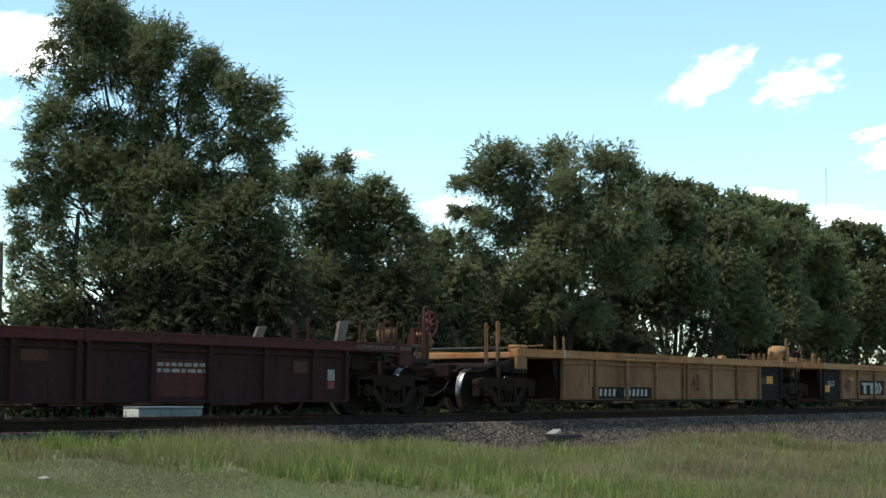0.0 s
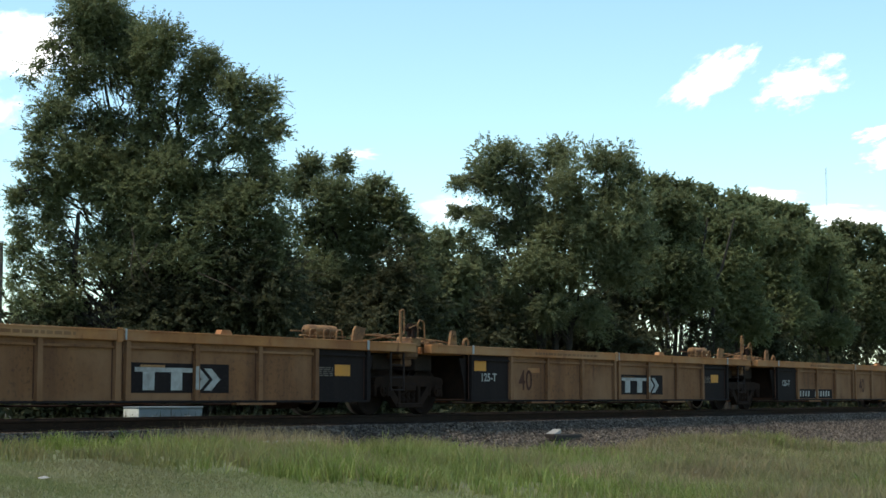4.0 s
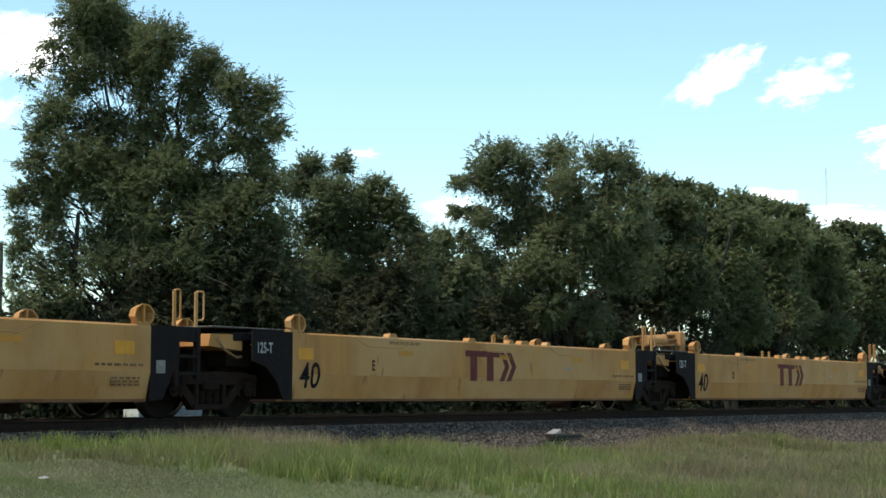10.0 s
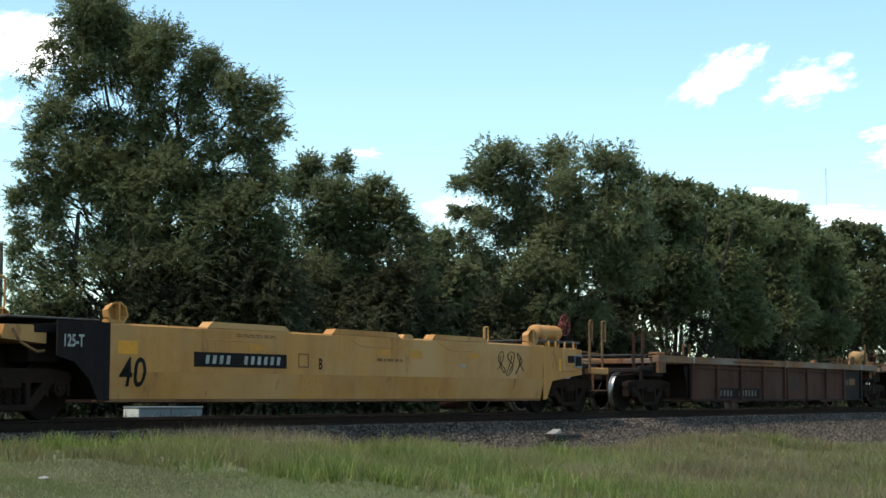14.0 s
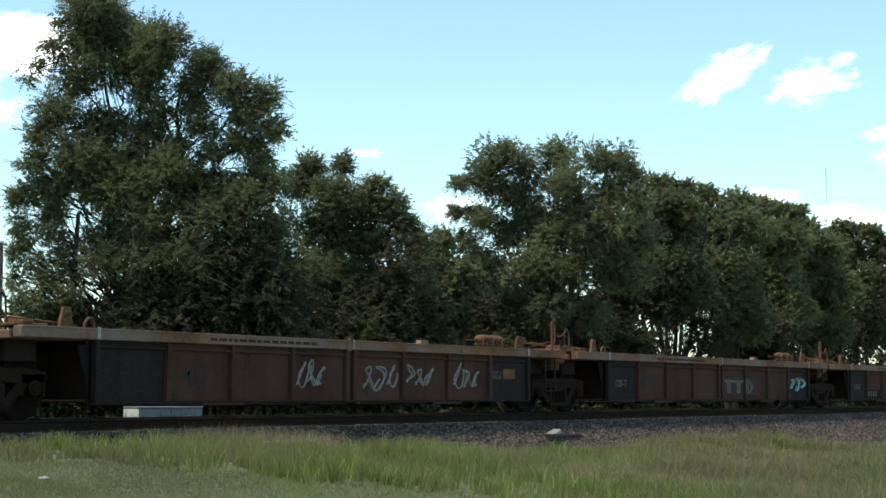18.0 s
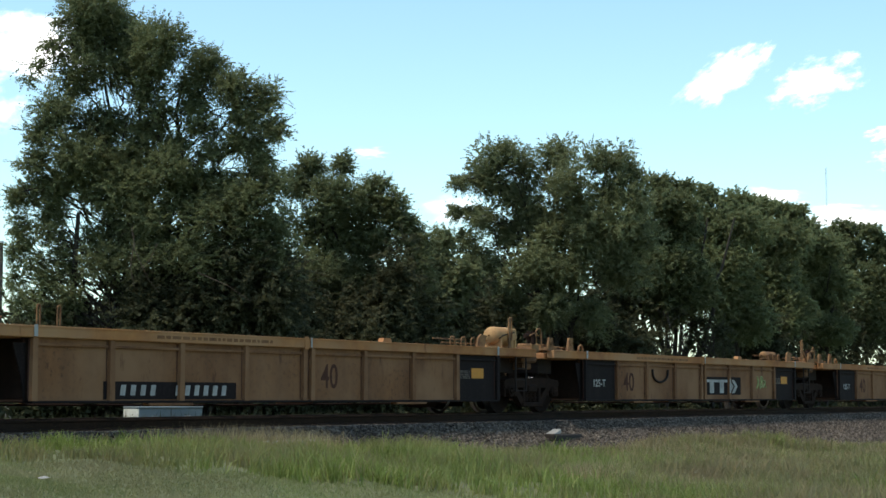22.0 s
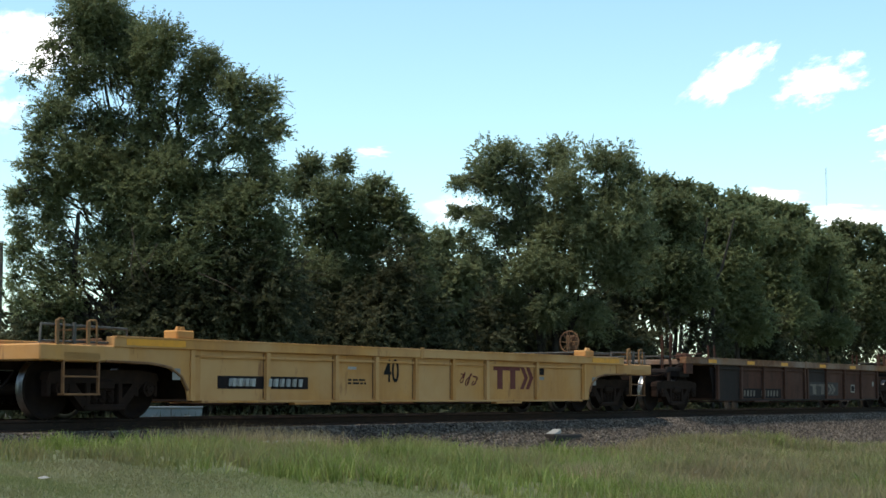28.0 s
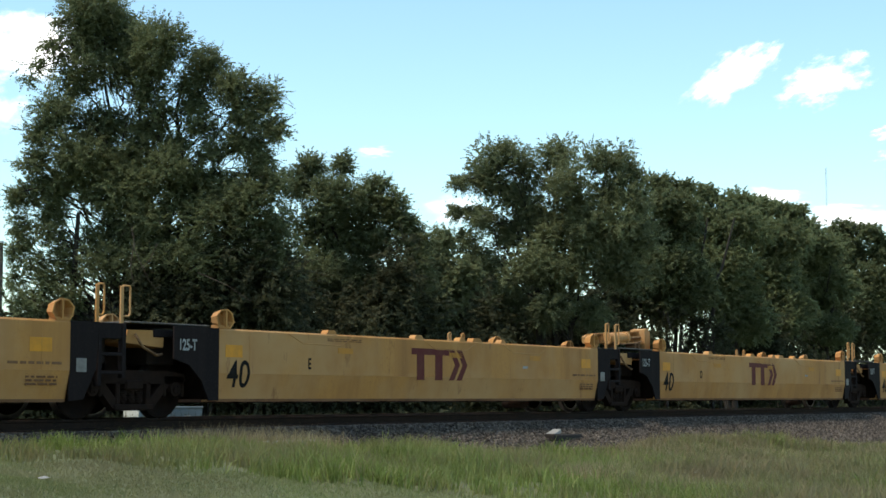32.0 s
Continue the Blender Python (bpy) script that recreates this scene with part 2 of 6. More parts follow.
# ---- mesh building ----
class Shape:
    """Gathers faces for one mesh."""

    def __init__(self):
        self.v, self.f, self.m = [], [], []

    def add(self, verts, faces, slot=0):
        k = len(self.v)
        self.v += [tuple(p) for p in verts]
        self.f += [[k + i for i in f] for f in faces]
        self.m += [slot] * len(faces)
        return self

    def box(self, x0, x1, y0, y1, z0, z1, c=0.008, slot=0):
        """A box with chamfered edges."""
        c = min(c, (x1 - x0) * 0.3, (y1 - y0) * 0.3, (z1 - z0) * 0.3)
        X, Y, Z = (x0, x1), (y0, y1), (z0, z1)
        s = (1, -1)
        vs, ix = [], {}
        for i in (0, 1):
            for j in (0, 1):
                for k in (0, 1):
                    for a in range(3):
                        p = [X[i], Y[j], Z[k]]
                        for b, q in enumerate((i, j, k)):
                            if b != a:
                                p[b] += s[q] * c
                        ix[i, j, k, a] = len(vs)
                        vs.append(p)
        fs = []
        for a in range(3):
            b, d = (a + 1) % 3, (a + 2) % 3
            for q in (0, 1):
                ring = []
                for r, t in ((0, 0), (1, 0), (1, 1), (0, 1)):
                    key = [0, 0, 0]
                    key[a], key[b], key[d] = q, r, t
                    ring.append(ix[(*key, a)])
                fs.append(ring if q else ring[::-1])
            for r in (0, 1):
                for t in (0, 1):
                    e = []
                    for q in (0, 1):
                        key = [0, 0, 0]
                        key[a], key[b], key[d] = q, r, t
                        e.append((ix[(*key, b)], ix[(*key, d)]))
                    quad = [e[0][0], e[1][0], e[1][1], e[0][1]]
                    fs.append(quad if r == t else quad[::-1])
        for i in (0, 1):
            for j in (0, 1):
                for k in (0, 1):
                    tri = [ix[i, j, k, a] for a in range(3)]
                    fs.append(tri if (i + j + k) % 2 else tri[::-1])
        return self.add(vs, fs, slot)

    def prism(self, outline, y0, y1, slot=0):
        """An outline in x, z (counter-clockwise seen from -y), pushed from y0 to y1."""
        n = len(outline)
        vs = [(x, y0, z) for x, z in outline] + [(x, y1, z) for x, z in outline]
        fs = [list(range(n)), list(range(2 * n - 1, n - 1, -1))]
        fs += [[(i + 1) % n, i, n + i, n + (i + 1) % n] for i in range(n)]
        return self.add(vs, fs, slot)

    def bar(self, outline, x0, x1, slot=0, slant=0.0):
        """An outline in y, z pushed along x; slant draws both ends in per metre of depth below its top."""
        n = len(outline)
        zt = max(z for _, z in outline)
        vs = [(x0 + slant * (zt - z), y, z) for y, z in outline] + [(x1 - slant * (zt - z), y, z) for y, z in outline]
        fs = [list(range(n - 1, -1, -1)), list(range(n, 2 * n))]
        fs += [[i, (i + 1) % n, n + (i + 1) % n, n + i] for i in range(n)]
        return self.add(vs, fs, slot)

    def tube(self, a, b, r, n=10, r2=None, slot=0):
        """A straight round bar from a to b."""
        a, b = Vector(a), Vector(b)
        r2 = r if r2 is None else r2
        w = (b - a).normalized()
        p = w.orthogonal().normalized()
        q = w.cross(p)
        vs = []
        for e, rr in ((a, r), (b, r2)):
            vs += [e + rr * (math.cos(2 * math.pi * i / n) * p + math.sin(2 * math.pi * i / n) * q) for i in range(n)]
        fs = [[i, (i + 1) % n, n + (i + 1) % n, n + i] for i in range(n)]
        fs += [list(range(n - 1, -1, -1)), list(range(n, 2 * n))]
        return self.add(vs, fs, slot)

    def path(self, pts, r, n=6, slot=0, ends=None):
        """A round bar along points, joined without gaps; r tapers to ends."""
        pts = [Vector(p) for p in pts]
        ends = r if ends is None else ends
        k = len(self.v)
        p = None
        for i, e in enumerate(pts):
            w = (pts[min(i + 1, len(pts) - 1)] - pts[max(i - 1, 0)]).normalized()
            p = w.orthogonal().normalized() if p is None else (p - p.dot(w) * w).normalized()
            q = w.cross(p)
            rr = r + (ends - r) * i / max(1, len(pts) - 1)
            self.v += [tuple(e + rr * (math.cos(2 * math.pi * j / n) * p + math.sin(2 * math.pi * j / n) * q)) for j in range(n)]
        fs = []
        for i in range(len(pts) - 1):
            for j in range(n):
                fs.append([k + i * n + j, k + i * n + (j + 1) % n, k + (i + 1) * n + (j + 1) % n, k + (i + 1) * n + j])
        fs += [[k + j for j in range(n - 1, -1, -1)], [k + (len(pts) - 1) * n + j for j in range(n)]]
        self.f += fs
        self.m += [slot] * len(fs)
        return self

    def lathe(self, profile, centre, n=28, slot=0):
        """A profile of (y, radius) turned about the y axis through centre."""
        cx, cy, cz = centre
        m = len(profile)
        vs = []
        for i in range(n):
            a = 2 * math.pi * i / n
            vs += [(cx + r * math.cos(a), cy + y, cz + r * math.sin(a)) for y, r in profile]
        fs = [[i * m + j, i * m + j + 1, (i + 1) % n * m + j + 1, (i + 1) % n * m + j] for i in range(n) for j in range(m - 1)]
        return self.add(vs, fs, slot)

    def mesh(self, name, *materials):
        me = bpy.data.meshes.new(name)
        me.from_pydata(self.v, [], self.f)
        for m in materials:
            me.materials.append(m)
        if len(materials) > 1:
            me.polygons.foreach_set("material_index", self.m)
        me.update()
        return me


def part(name, shape, mat, parent, label="", m=None):
    """One mesh of its own under a thing or under a part."""
    me = shape if isinstance(shape, bpy.types.Mesh) else shape.mesh(name, *(mat if isinstance(mat, tuple) else (mat,)))
    ob = new(name, me)
    ob.parent = parent
    if m is not None:
        ob.matrix_basis = m
    return tagged(ob, label)


def smooth(me):
    me.polygons.foreach_set("use_smooth", [True] * len(me.polygons))
    return me


# ---- ground, ballast and track ----
def step01(x):
    x = np.clip(x, 0, 1)
    return x * x * (3 - 2 * x)


def toe_level(u):
    """Height of the grass along the foot of the near ballast slope; the bank grows along the line."""
    return np.interp(u, [-40, -11, -5, 0, 3, 5, 8, 10, 13, 16, 20, 24, 32], [-0.34, -0.34, -0.52, -0.78, -0.82, -0.74, -0.64, -0.66, -0.85, -1.12, -1.22, -1.2, -1.15])


def ground_level(u, v):
    d = -v - 1.45
    near = toe_level(u) + (-1.12 - toe_level(u)) * step01((d - 0.3) / np.interp(u, [-4, 8], [8.5, 5.0]))
    far = -0.24 - 0.16 * step01((v - 1.6) / 2.0) - 0.25 * step01((v - 4.0) / 12)
    return np.where(v < 0, np.minimum(near, -0.24), far)


def bed_level(u, v):
    d = np.abs(v) - 1.45
    return np.where(d < 0, -0.2, -0.2 - d / 1.7)


def to_world(u, v):
    return ORIGIN.x + u * ALONG.x + v * ACROSS.x, ORIGIN.y + u * ALONG.y + v * ACROSS.y


def to_track(x, y):
    dx, dy = x - ORIGIN.x, y - ORIGIN.y
    return dx * ALONG.x + dy * ALONG.y, dx * ACROSS.x + dy * ACROSS.y


def sheet(name, us, vs, level, mat):
    """A grid over the track's u and v at the heights that level gives."""
    U, V = np.meshgrid(us, vs, indexing="ij")
    X, Y = to_world(U, V)
    co = np.stack([X, Y, level(U, V)], -1).reshape(-1, 3)
    n, k = len(us), len(vs)
    i, j = np.meshgrid(np.arange(n - 1), np.arange(k - 1), indexing="ij")
    a = (i * k + j).ravel()
    me = bpy.data.meshes.new(name)
    me.from_pydata(co.tolist(), [], np.stack([a, a + k, a + k + 1, a + 1], -1).tolist())
    me.materials.append(mat)
    smooth(me)
    return new(name, me)


def ground_material():
    m, n, l, b = material("grassy_soil")
    co = n.new("ShaderNodeTexCoord").outputs["Object"]
    big = noise_node(n, l, co, 0.45, 5)
    col = mix_node(n, l, ramp_node(n, l, big, 0.38, 0.62), (0.085, 0.105, 0.038), (0.12, 0.126, 0.056))
    fine = noise_node(n, l, co, 9, 5, 0.75)
    col = mix_node(n, l, ramp_node(n, l, fine, 0.5, 0.75), col, (0.11, 0.092, 0.056))
    l.new(col, b.inputs["Base Color"])
    b.inputs["Roughness"].default_value = 0.95
    bump_node(n, l, b, fine, 0.6, 0.05)
    return m


def bed_material():
    m, n, l, b = material("grey_ballast")
    co = n.new("ShaderNodeTexCoord").outputs["Object"]
    v = n.new("ShaderNodeTexVoronoi")
    v.inputs["Scale"].default_value = 17
    l.new(co, v.inputs["Vector"])
    r = n.new("ShaderNodeValToRGB")
    r.color_ramp.elements[0].color, r.color_ramp.elements[1].color = (0.034, 0.027, 0.021, 1), (0.14, 0.115, 0.094, 1)
    l.new(v.outputs["Color"], r.inputs["Fac"])
    big = noise_node(n, l, co, 0.8, 4)
    l.new(mix_node(n, l, ramp_node(n, l, big, 0.45, 0.7), r.outputs["Color"], (0.045, 0.038, 0.032)), b.inputs["Base Color"])
    b.inputs["Roughness"].default_value = 0.95
    bump_node(n, l, b, v.outputs["Distance"], 0.9, 0.05)
    return m


far_u = [-3000, -1200, -500, -220, -110, -70]
ground_us = np.array(far_u + list(np.arange(-50, -24, 1.0)) + list(np.arange(-24, 24, 0.35)) + list(np.arange(24, 110, 1.0)) + [120, 150, 220, 400, 800, 1600, 3200])
ground_vs = np.array([-1500, -600, -250, -110, -60] + list(np.arange(-42, -20, 1.0)) + list(np.arange(-20, 6, 0.35)) + list(np.arange(6, 30, 2.0)) + [40, 70, 140, 400, 1200, 3000])


def rolling(u, v):
    x, y = to_world(u, v)
    wave = 0.07 * np.sin(x * 0.9 + 0.8 * np.sin(y * 0.7)) * np.sin(y * 0.8 + 1 + 0.5 * np.sin(x * 0.6)) + 0.03 * np.sin(x * 1.9) * np.sin(y * 1.7) + 0.02 * np.sin(x * 3.1 + y * 2.3)
    return ground_level(u, v) + wave * step01((np.abs(v) - 2.0) / 2)


ground = tagged(sheet("ground", ground_us, ground_vs, rolling, ground_material()), "green and brown grassy ground falling away from the railway", "ground", kind="structure")
bed_us = np.arange(-60, 131, 0.5)
bed_vs = np.array([-3.2, -2.8, -2.4, -2.0, -1.7, -1.45, -1.0, -0.3, 0.3, 1.0, 1.45, 1.8, 2.2])
bed = tagged(sheet("ballast_bed", bed_us, bed_vs, lambda u, v: bed_level(u, v) + 0.012 * np.sin(7.3 * u + 3 * v) * np.sin(5.1 * v + u), bed_material()), "bed of dark grey crushed stone under the rails", "ballast", kind="structure")

track = tagged(new("railway_track"), "single railway track with dark rusty rails on timber ties", "track", kind="structure")
track.matrix_basis = on_track(0)
for side in (-1, 1):
    y = side * 0.755
    rail = [(-0.07, -0.17), (0.07, -0.17), (0.07, -0.155), (0.012, -0.13), (0.012, -0.045), (0.036, -0.03), (0.036, -0.006), (0.03, 0.0), (-0.03, 0.0), (-0.036, -0.006), (-0.036, -0.03), (-0.012, -0.045), (-0.012, -0.13), (-0.07, -0.155)]
    s = Shape()
    n = len(rail)
    s.add([(-60, y + a, z) for a, z in rail] + [(130, y + a, z) for a, z in rail], [[i, n + i, n + (i + 1) % n, (i + 1) % n] for i in range(n)])
    part("rail", s, M_RAIL, track, "dark rusty rail with a worn head")
tie_mesh = Shape().box(-0.115, 0.115, -1.3, 1.3, -0.36, -0.172, 0.012).mesh("tie", M_TIE)
for i in range(170):
    part("tie", tie_mesh, None, track, m=pose(-35 + 0.53 * i + random.uniform(-0.03, 0.03), random.uniform(-0.04, 0.04), random.uniform(-0.012, 0.0), 0, 0, random.uniform(-1.2, 1.2)))


def loose(name, co, faces_per, mat, label, category):
    """Very many small pieces in one mesh; co has shape (pieces, corners, 3)."""
    n, k, _ = co.shape
    fs = (np.arange(n)[:, None, None] * k + np.array(faces_per)[None]).reshape(-1, len(faces_per[0]))
    me = bpy.data.meshes.new(name)
    me.vertices.add(n * k)
    me.vertices.foreach_set("co", co.astype(np.float32).ravel())
    q = fs.shape[1]
    me.loops.add(fs.size)
    me.loops.foreach_set("vertex_index", fs.astype(np.int32).ravel())
    me.polygons.add(len(fs))
    me.polygons.foreach_set("loop_start", np.arange(0, fs.size, q, dtype=np.int32))
    me.update(calc_edges=True)
    me.materials.append(mat)
    ob = new(name, me)
    return tagged(ob, label, category, kind="stuff") if label else ob


rng = np.random.default_rng(7)


def stones(count):
    """Crushed stone lying on the near slope of the bed."""
    u = -14 + 50 * rng.random(count) ** 0.85
    v = -1.15 - 1.75 * rng.random(count)
    keep = bed_level(u, v) > rolling(u, v) - 0.12 - 0.1 * rng.random(count)
    u, v = u[keep], v[keep]
    z = np.maximum(bed_level(u, v), rolling(u, v)) + 0.012
    x, y = to_world(u, v)
    base = np.array([(1, 0, 0), (-1, 0, 0), (0, 1, 0), (0, -1, 0), (0, 0, 0.8), (0, 0, -0.8)], float)
    size = rng.uniform(0.018, 0.042, (len(u), 1, 1))
    co = base[None] * size * rng.uniform(0.65, 1.3, (len(u), 6, 3))
    a = rng.uniform(0, 6.28, len(u))
    c, s = np.cos(a)[:, None], np.sin(a)[:, None]
    co = np.stack([co[..., 0] * c - co[..., 1] * s, co[..., 0] * s + co[..., 1] * c, co[..., 2] + 0.4 * co[..., 0]], -1)
    co += np.stack([x, y, z], -1)[:, None]
    return loose("ballast_stones", co, [(0, 2, 4), (2, 1, 4), (1, 3, 4), (3, 0, 4), (2, 0, 5), (1, 2, 5), (3, 1, 5), (0, 3, 5)], M_STONE, "loose grey crushed stones on the track's shoulder", "gravel")


def lawn_edge(x):
    return np.interp(x, [-5.5, -2.7, -1.3, 0, 0.6, 1.2, 6], [20.4, 20.4, 20.9, 21.8, 21.6, 20, 12])


def blades(name, x, y, height, width, lean, mat, label, bent=True):
    """Single blades, each a bent strip of two faces, or one plain face, at the places given."""
    u, v = to_track(x, y)
    z = rolling(u, v) - 0.01
    n = len(x)
    a = rng.uniform(0, 6.28, n)
    side = np.stack([np.cos(a), np.sin(a), 0 * a], -1) * (width / 2)[:, None]
    b = rng.uniform(0, 6.28, n)
    bend = np.stack([np.cos(b), np.sin(b), 0 * b], -1) * (height * lean)[:, None]
    foot = np.stack([x, y, z], -1)
    up = np.array([0, 0, 1.0])[None]
    mid = foot + up * (height * 0.55)[:, None] + bend * 0.35
    tip = foot + up * (height * (1 - 0.25 * lean))[:, None] + bend
    if not bent:
        return loose(name, np.stack([foot - side, foot + side, tip], 1), [(0, 1, 2)], mat, label, "grass")
    co = np.stack([foot - side, foot + side, mid + side * 0.8, mid - side * 0.8, tip, tip], 1)
    co[:, 5] += side * 0.1
    return loose(name, co, [(0, 1, 2, 3), (3, 2, 5, 4)], mat, label, "grass")


def clumpy(count, y0, y1, spread=0.29, size=0.4, per=40):
    """Places in the wedge that lies before the eye, gathered in tufts."""
    y = y0 + (y1 - y0) * rng.random(count // per)
    x = (2 * rng.random(len(y)) - 1) * spread * y
    x, y = np.repeat(x, per), np.repeat(y, per)
    return x + rng.normal(0, size, len(x)), y + rng.normal(0, size, len(y))


def tufts(count, y0, y1, per, size):
    """Clumped places with each clump's own vigour."""
    n = count // per
    y = y0 + (y1 - y0) * rng.random(n)
    x = (2 * rng.random(n) - 1) * 0.29 * y
    vigour = rng.uniform(0.45, 1.5, n)
    return np.repeat(x, per) + rng.normal(0, size, n * per), np.repeat(y, per) + rng.normal(0, size, n * per), np.repeat(vigour, per)


def grass():
    # tall unmown strip between lawn and ballast: lush on the one side, olive and half dry farther along
    x, y, vigour = tufts(230000, 17, 50, 42, 0.12)
    u, v = to_track(x, y)
    toe = -1.45 - 1.7 * (-0.2 - toe_level(u))
    keep = (v < toe + rng.normal(0.02, 0.12, len(v))) & (y > lawn_edge(x) + rng.normal(0, 0.15, len(y)))
    x, y, vigour = x[keep], y[keep], vigour[keep]
    off = toe[keep] - v[keep]
    patch = 0.5 + 0.5 * np.sin(1.1 * x + 0.7 * np.sin(0.6 * y)) * np.sin(0.8 * y + 0.5)
    h = (0.08 + 0.17 * patch * step01(off / 1.2) + 0.06 * step01(off / 0.7)) * vigour * rng.uniform(0.6, 1.3, len(x))
    w = rng.uniform(0.008, 0.018, len(x)) * (y / 20)
    lean = rng.uniform(0.1, 0.8, len(x))
    dry = step01((x - 0.6) / 4.5) * 0.8 + 0.35 * np.sin(0.9 * x + 1.3 * np.sin(0.5 * y)) * np.sin(1.1 * y) + 0.3 * (vigour - 1)
    olive = dry > rng.normal(0.5, 0.22, len(x))
    for pick, mat, name, label in ((~olive, M_BLADE, "tall_grass", "unmown bright green grass beside the ballast"), (olive, M_OLIVE, "olive_grass", "half-dry olive and tan grass on the bank")):
        blades(name, x[pick], y[pick], h[pick], w[pick], lean[pick], mat, label)
    # mown lawn
    x, y = clumpy(200000, 15.5, 22.5, 0.30, 0.35, 5)
    keep = y < lawn_edge(x) + rng.normal(0, 0.12, len(y))
    x, y = x[keep], y[keep]
    blades("mown_lawn", x, y, rng.uniform(0.025, 0.06, len(x)), rng.uniform(0.01, 0.018, len(x)), rng.uniform(0.2, 0.9, len(x)), M_LAWN, "short pale green mown lawn", False)
    # dry seeding stems: one stand by the track, others scattered over the bank
    cu, cv = rng.uniform(-10, 36, 150), -2.6 - 9 * rng.random(150) ** 1.4
    u = np.concatenate([rng.normal(-6.6, 1.5, 1500), rng.uniform(-12, 36, 5000), np.repeat(cu, 70) + rng.normal(0, 0.22, 10500)])
    v = np.concatenate([rng.normal(-2.1, 0.35, 1500), -2.2 - 9 * rng.random(5000) ** 1.6, np.repeat(cv, 70) + rng.normal(0, 0.18, 10500)])
    spots = ((4.9, 34.4, 0.7, 1500), (5.0, 33.0, 0.5, 700), (2.2, 24.8, 0.4, 900), (8.2, 36.5, 0.9, 1400), (6.6, 35.0, 0.8, 900))
    sx = np.concatenate([rng.normal(a, r, k) for a, b, r, k in spots])
    sy = np.concatenate([rng.normal(b, r * 0.8, k) for a, b, r, k in spots])
    su, sv = to_track(sx, sy)
    u, v = np.concatenate([u, su]), np.concatenate([v, sv])
    x, y = to_world(u, v)
    keep = (y > lawn_edge(x)) & (v < -1.7)
    x, y, n = x[keep], y[keep], int(keep.sum())
    stand = np.exp(-((u[keep] + 6.6) / 2.2) ** 2) * (v[keep] > -3.2)
    h = rng.uniform(0.12, 0.34, n) + 0.22 * stand * rng.random(n)
    blades("dry_grass", x, y, h, rng.uniform(0.004, 0.008, n) * (y / 22), rng.uniform(0.1, 0.8, n), M_STRAW, "tall dry straw-coloured grass stems")
    # weeds behind the far rail, in the same green darkened for shade
    u = rng.uniform(-25, 90, 26000)
    v = 2.4 + 8 * rng.random(len(u)) ** 1.5
    x, y = to_world(u, v)
    blades("far_weeds", x, y, rng.uniform(0.1, 0.45, len(x)), rng.uniform(0.015, 0.03, len(x)), rng.uniform(0.1, 0.7, len(x)), M_SHRUB_SHADED, "green weeds on the far side of the track")


# ---- trees ----
def unit(d):
    return d / np.linalg.norm(d, axis=-1, keepdims=True)


def clumps(centres, radii, parts, size):
    """Break smooth masses into smaller uneven ones with gaps between."""
    d = unit(rng.normal(size=(len(centres), parts, 3)))
    c = centres[:, None] + d * radii[:, None] * rng.uniform(0.1, 0.8, (len(centres), parts, 1))
    even = 0.35 * radii.mean(axis=1)[:, None] + 0.65 * radii
    r = np.repeat(even[:, None], parts, 1) * size * rng.uniform(0.6, 1.3, (len(centres), parts, 1))
    return c.reshape(-1, 3), r.reshape(-1, 3)


def leaves(centres, radii, count, length, droop=0.5, parts=12, size=0.52, reach=4.2, kite=True, fill=1.0):
    """Narrow leaves set two by two along drooping twigs that stand out of the clumps."""
    centres, radii = clumps(np.asarray(centres, float), np.asarray(radii, float), parts, size)
    per = 14
    m = int(count / per)
    vol = (radii[:, 0] * radii[:, 2] + 0.02) * np.repeat(np.broadcast_to(fill, len(radii) // parts), parts)
    which = rng.choice(len(radii), m, p=vol / vol.sum())
    d = unit(rng.normal(size=(m, 3)))
    start = centres[which] + d * radii[which] * (rng.random((m, 1)) ** 0.5)
    head = unit(d + rng.normal(0, 0.45, (m, 3)) + np.array([0, 0, 0.22]))
    run = length * reach * rng.uniform(0.5, 1.35, (m, 1))
    k = np.arange(per)
    t = ((k // 2 + 0.6) / (per / 2))[None, :, None]
    sag = np.zeros((m, 1, 3))
    sag[:, 0, 2] = -droop * rng.uniform(0.3, 1.1, m)
    spine = start[:, None] + head[:, None] * run[:, None] * t + sag * run[:, None] * t * t
    tang = unit(head[:, None] + 2 * sag * t)
    side = unit(np.cross(tang, np.array([0.02, 0.01, 1.0])) + rng.normal(0, 0.35, (m, per, 3)))
    out = unit(side * np.where(k % 2, 1.0, -1.0)[None, :, None] + 0.75 * tang + rng.normal(0, 0.25, (m, per, 3)) - np.array([0, 0, 0.25]))
    L = length * rng.uniform(0.65, 1.25, (m, per, 1)) * (1.1 - 0.45 * t)
    wide = unit(np.cross(out, unit(rng.normal(size=(m, per, 3)) + np.array([0, 0, 0.6])))) * L * (0.29 if kite else 0.4)
    foot = spine + rng.normal(0, 0.08 * length, (m, per, 3))
    mid = foot + out * L * 0.45
    if kite:
        return np.stack([foot, mid + wide, foot + out * L, mid - wide], 2).reshape(-1, 4, 3)
    return np.stack([foot + wide, foot + out * L, foot - wide], 2).reshape(-1, 3, 3)


def limb_path(a, b, sag=0.25, steps=6, wild=0.12):
    a, b = Vector(a), Vector(b)
    out = []
    for i in range(steps + 1):
        t = i / steps
        p = a.lerp(b, t)
        p.z += sag * (b - a).length * math.sin(math.pi * t) * 0.5
        if 0 < i < steps:
            p += Vector((random.uniform(-1, 1), random.uniform(-1, 1), random.uniform(-1, 1))) * wild * (b - a).length * 0.3
        out.append(p)
    return out


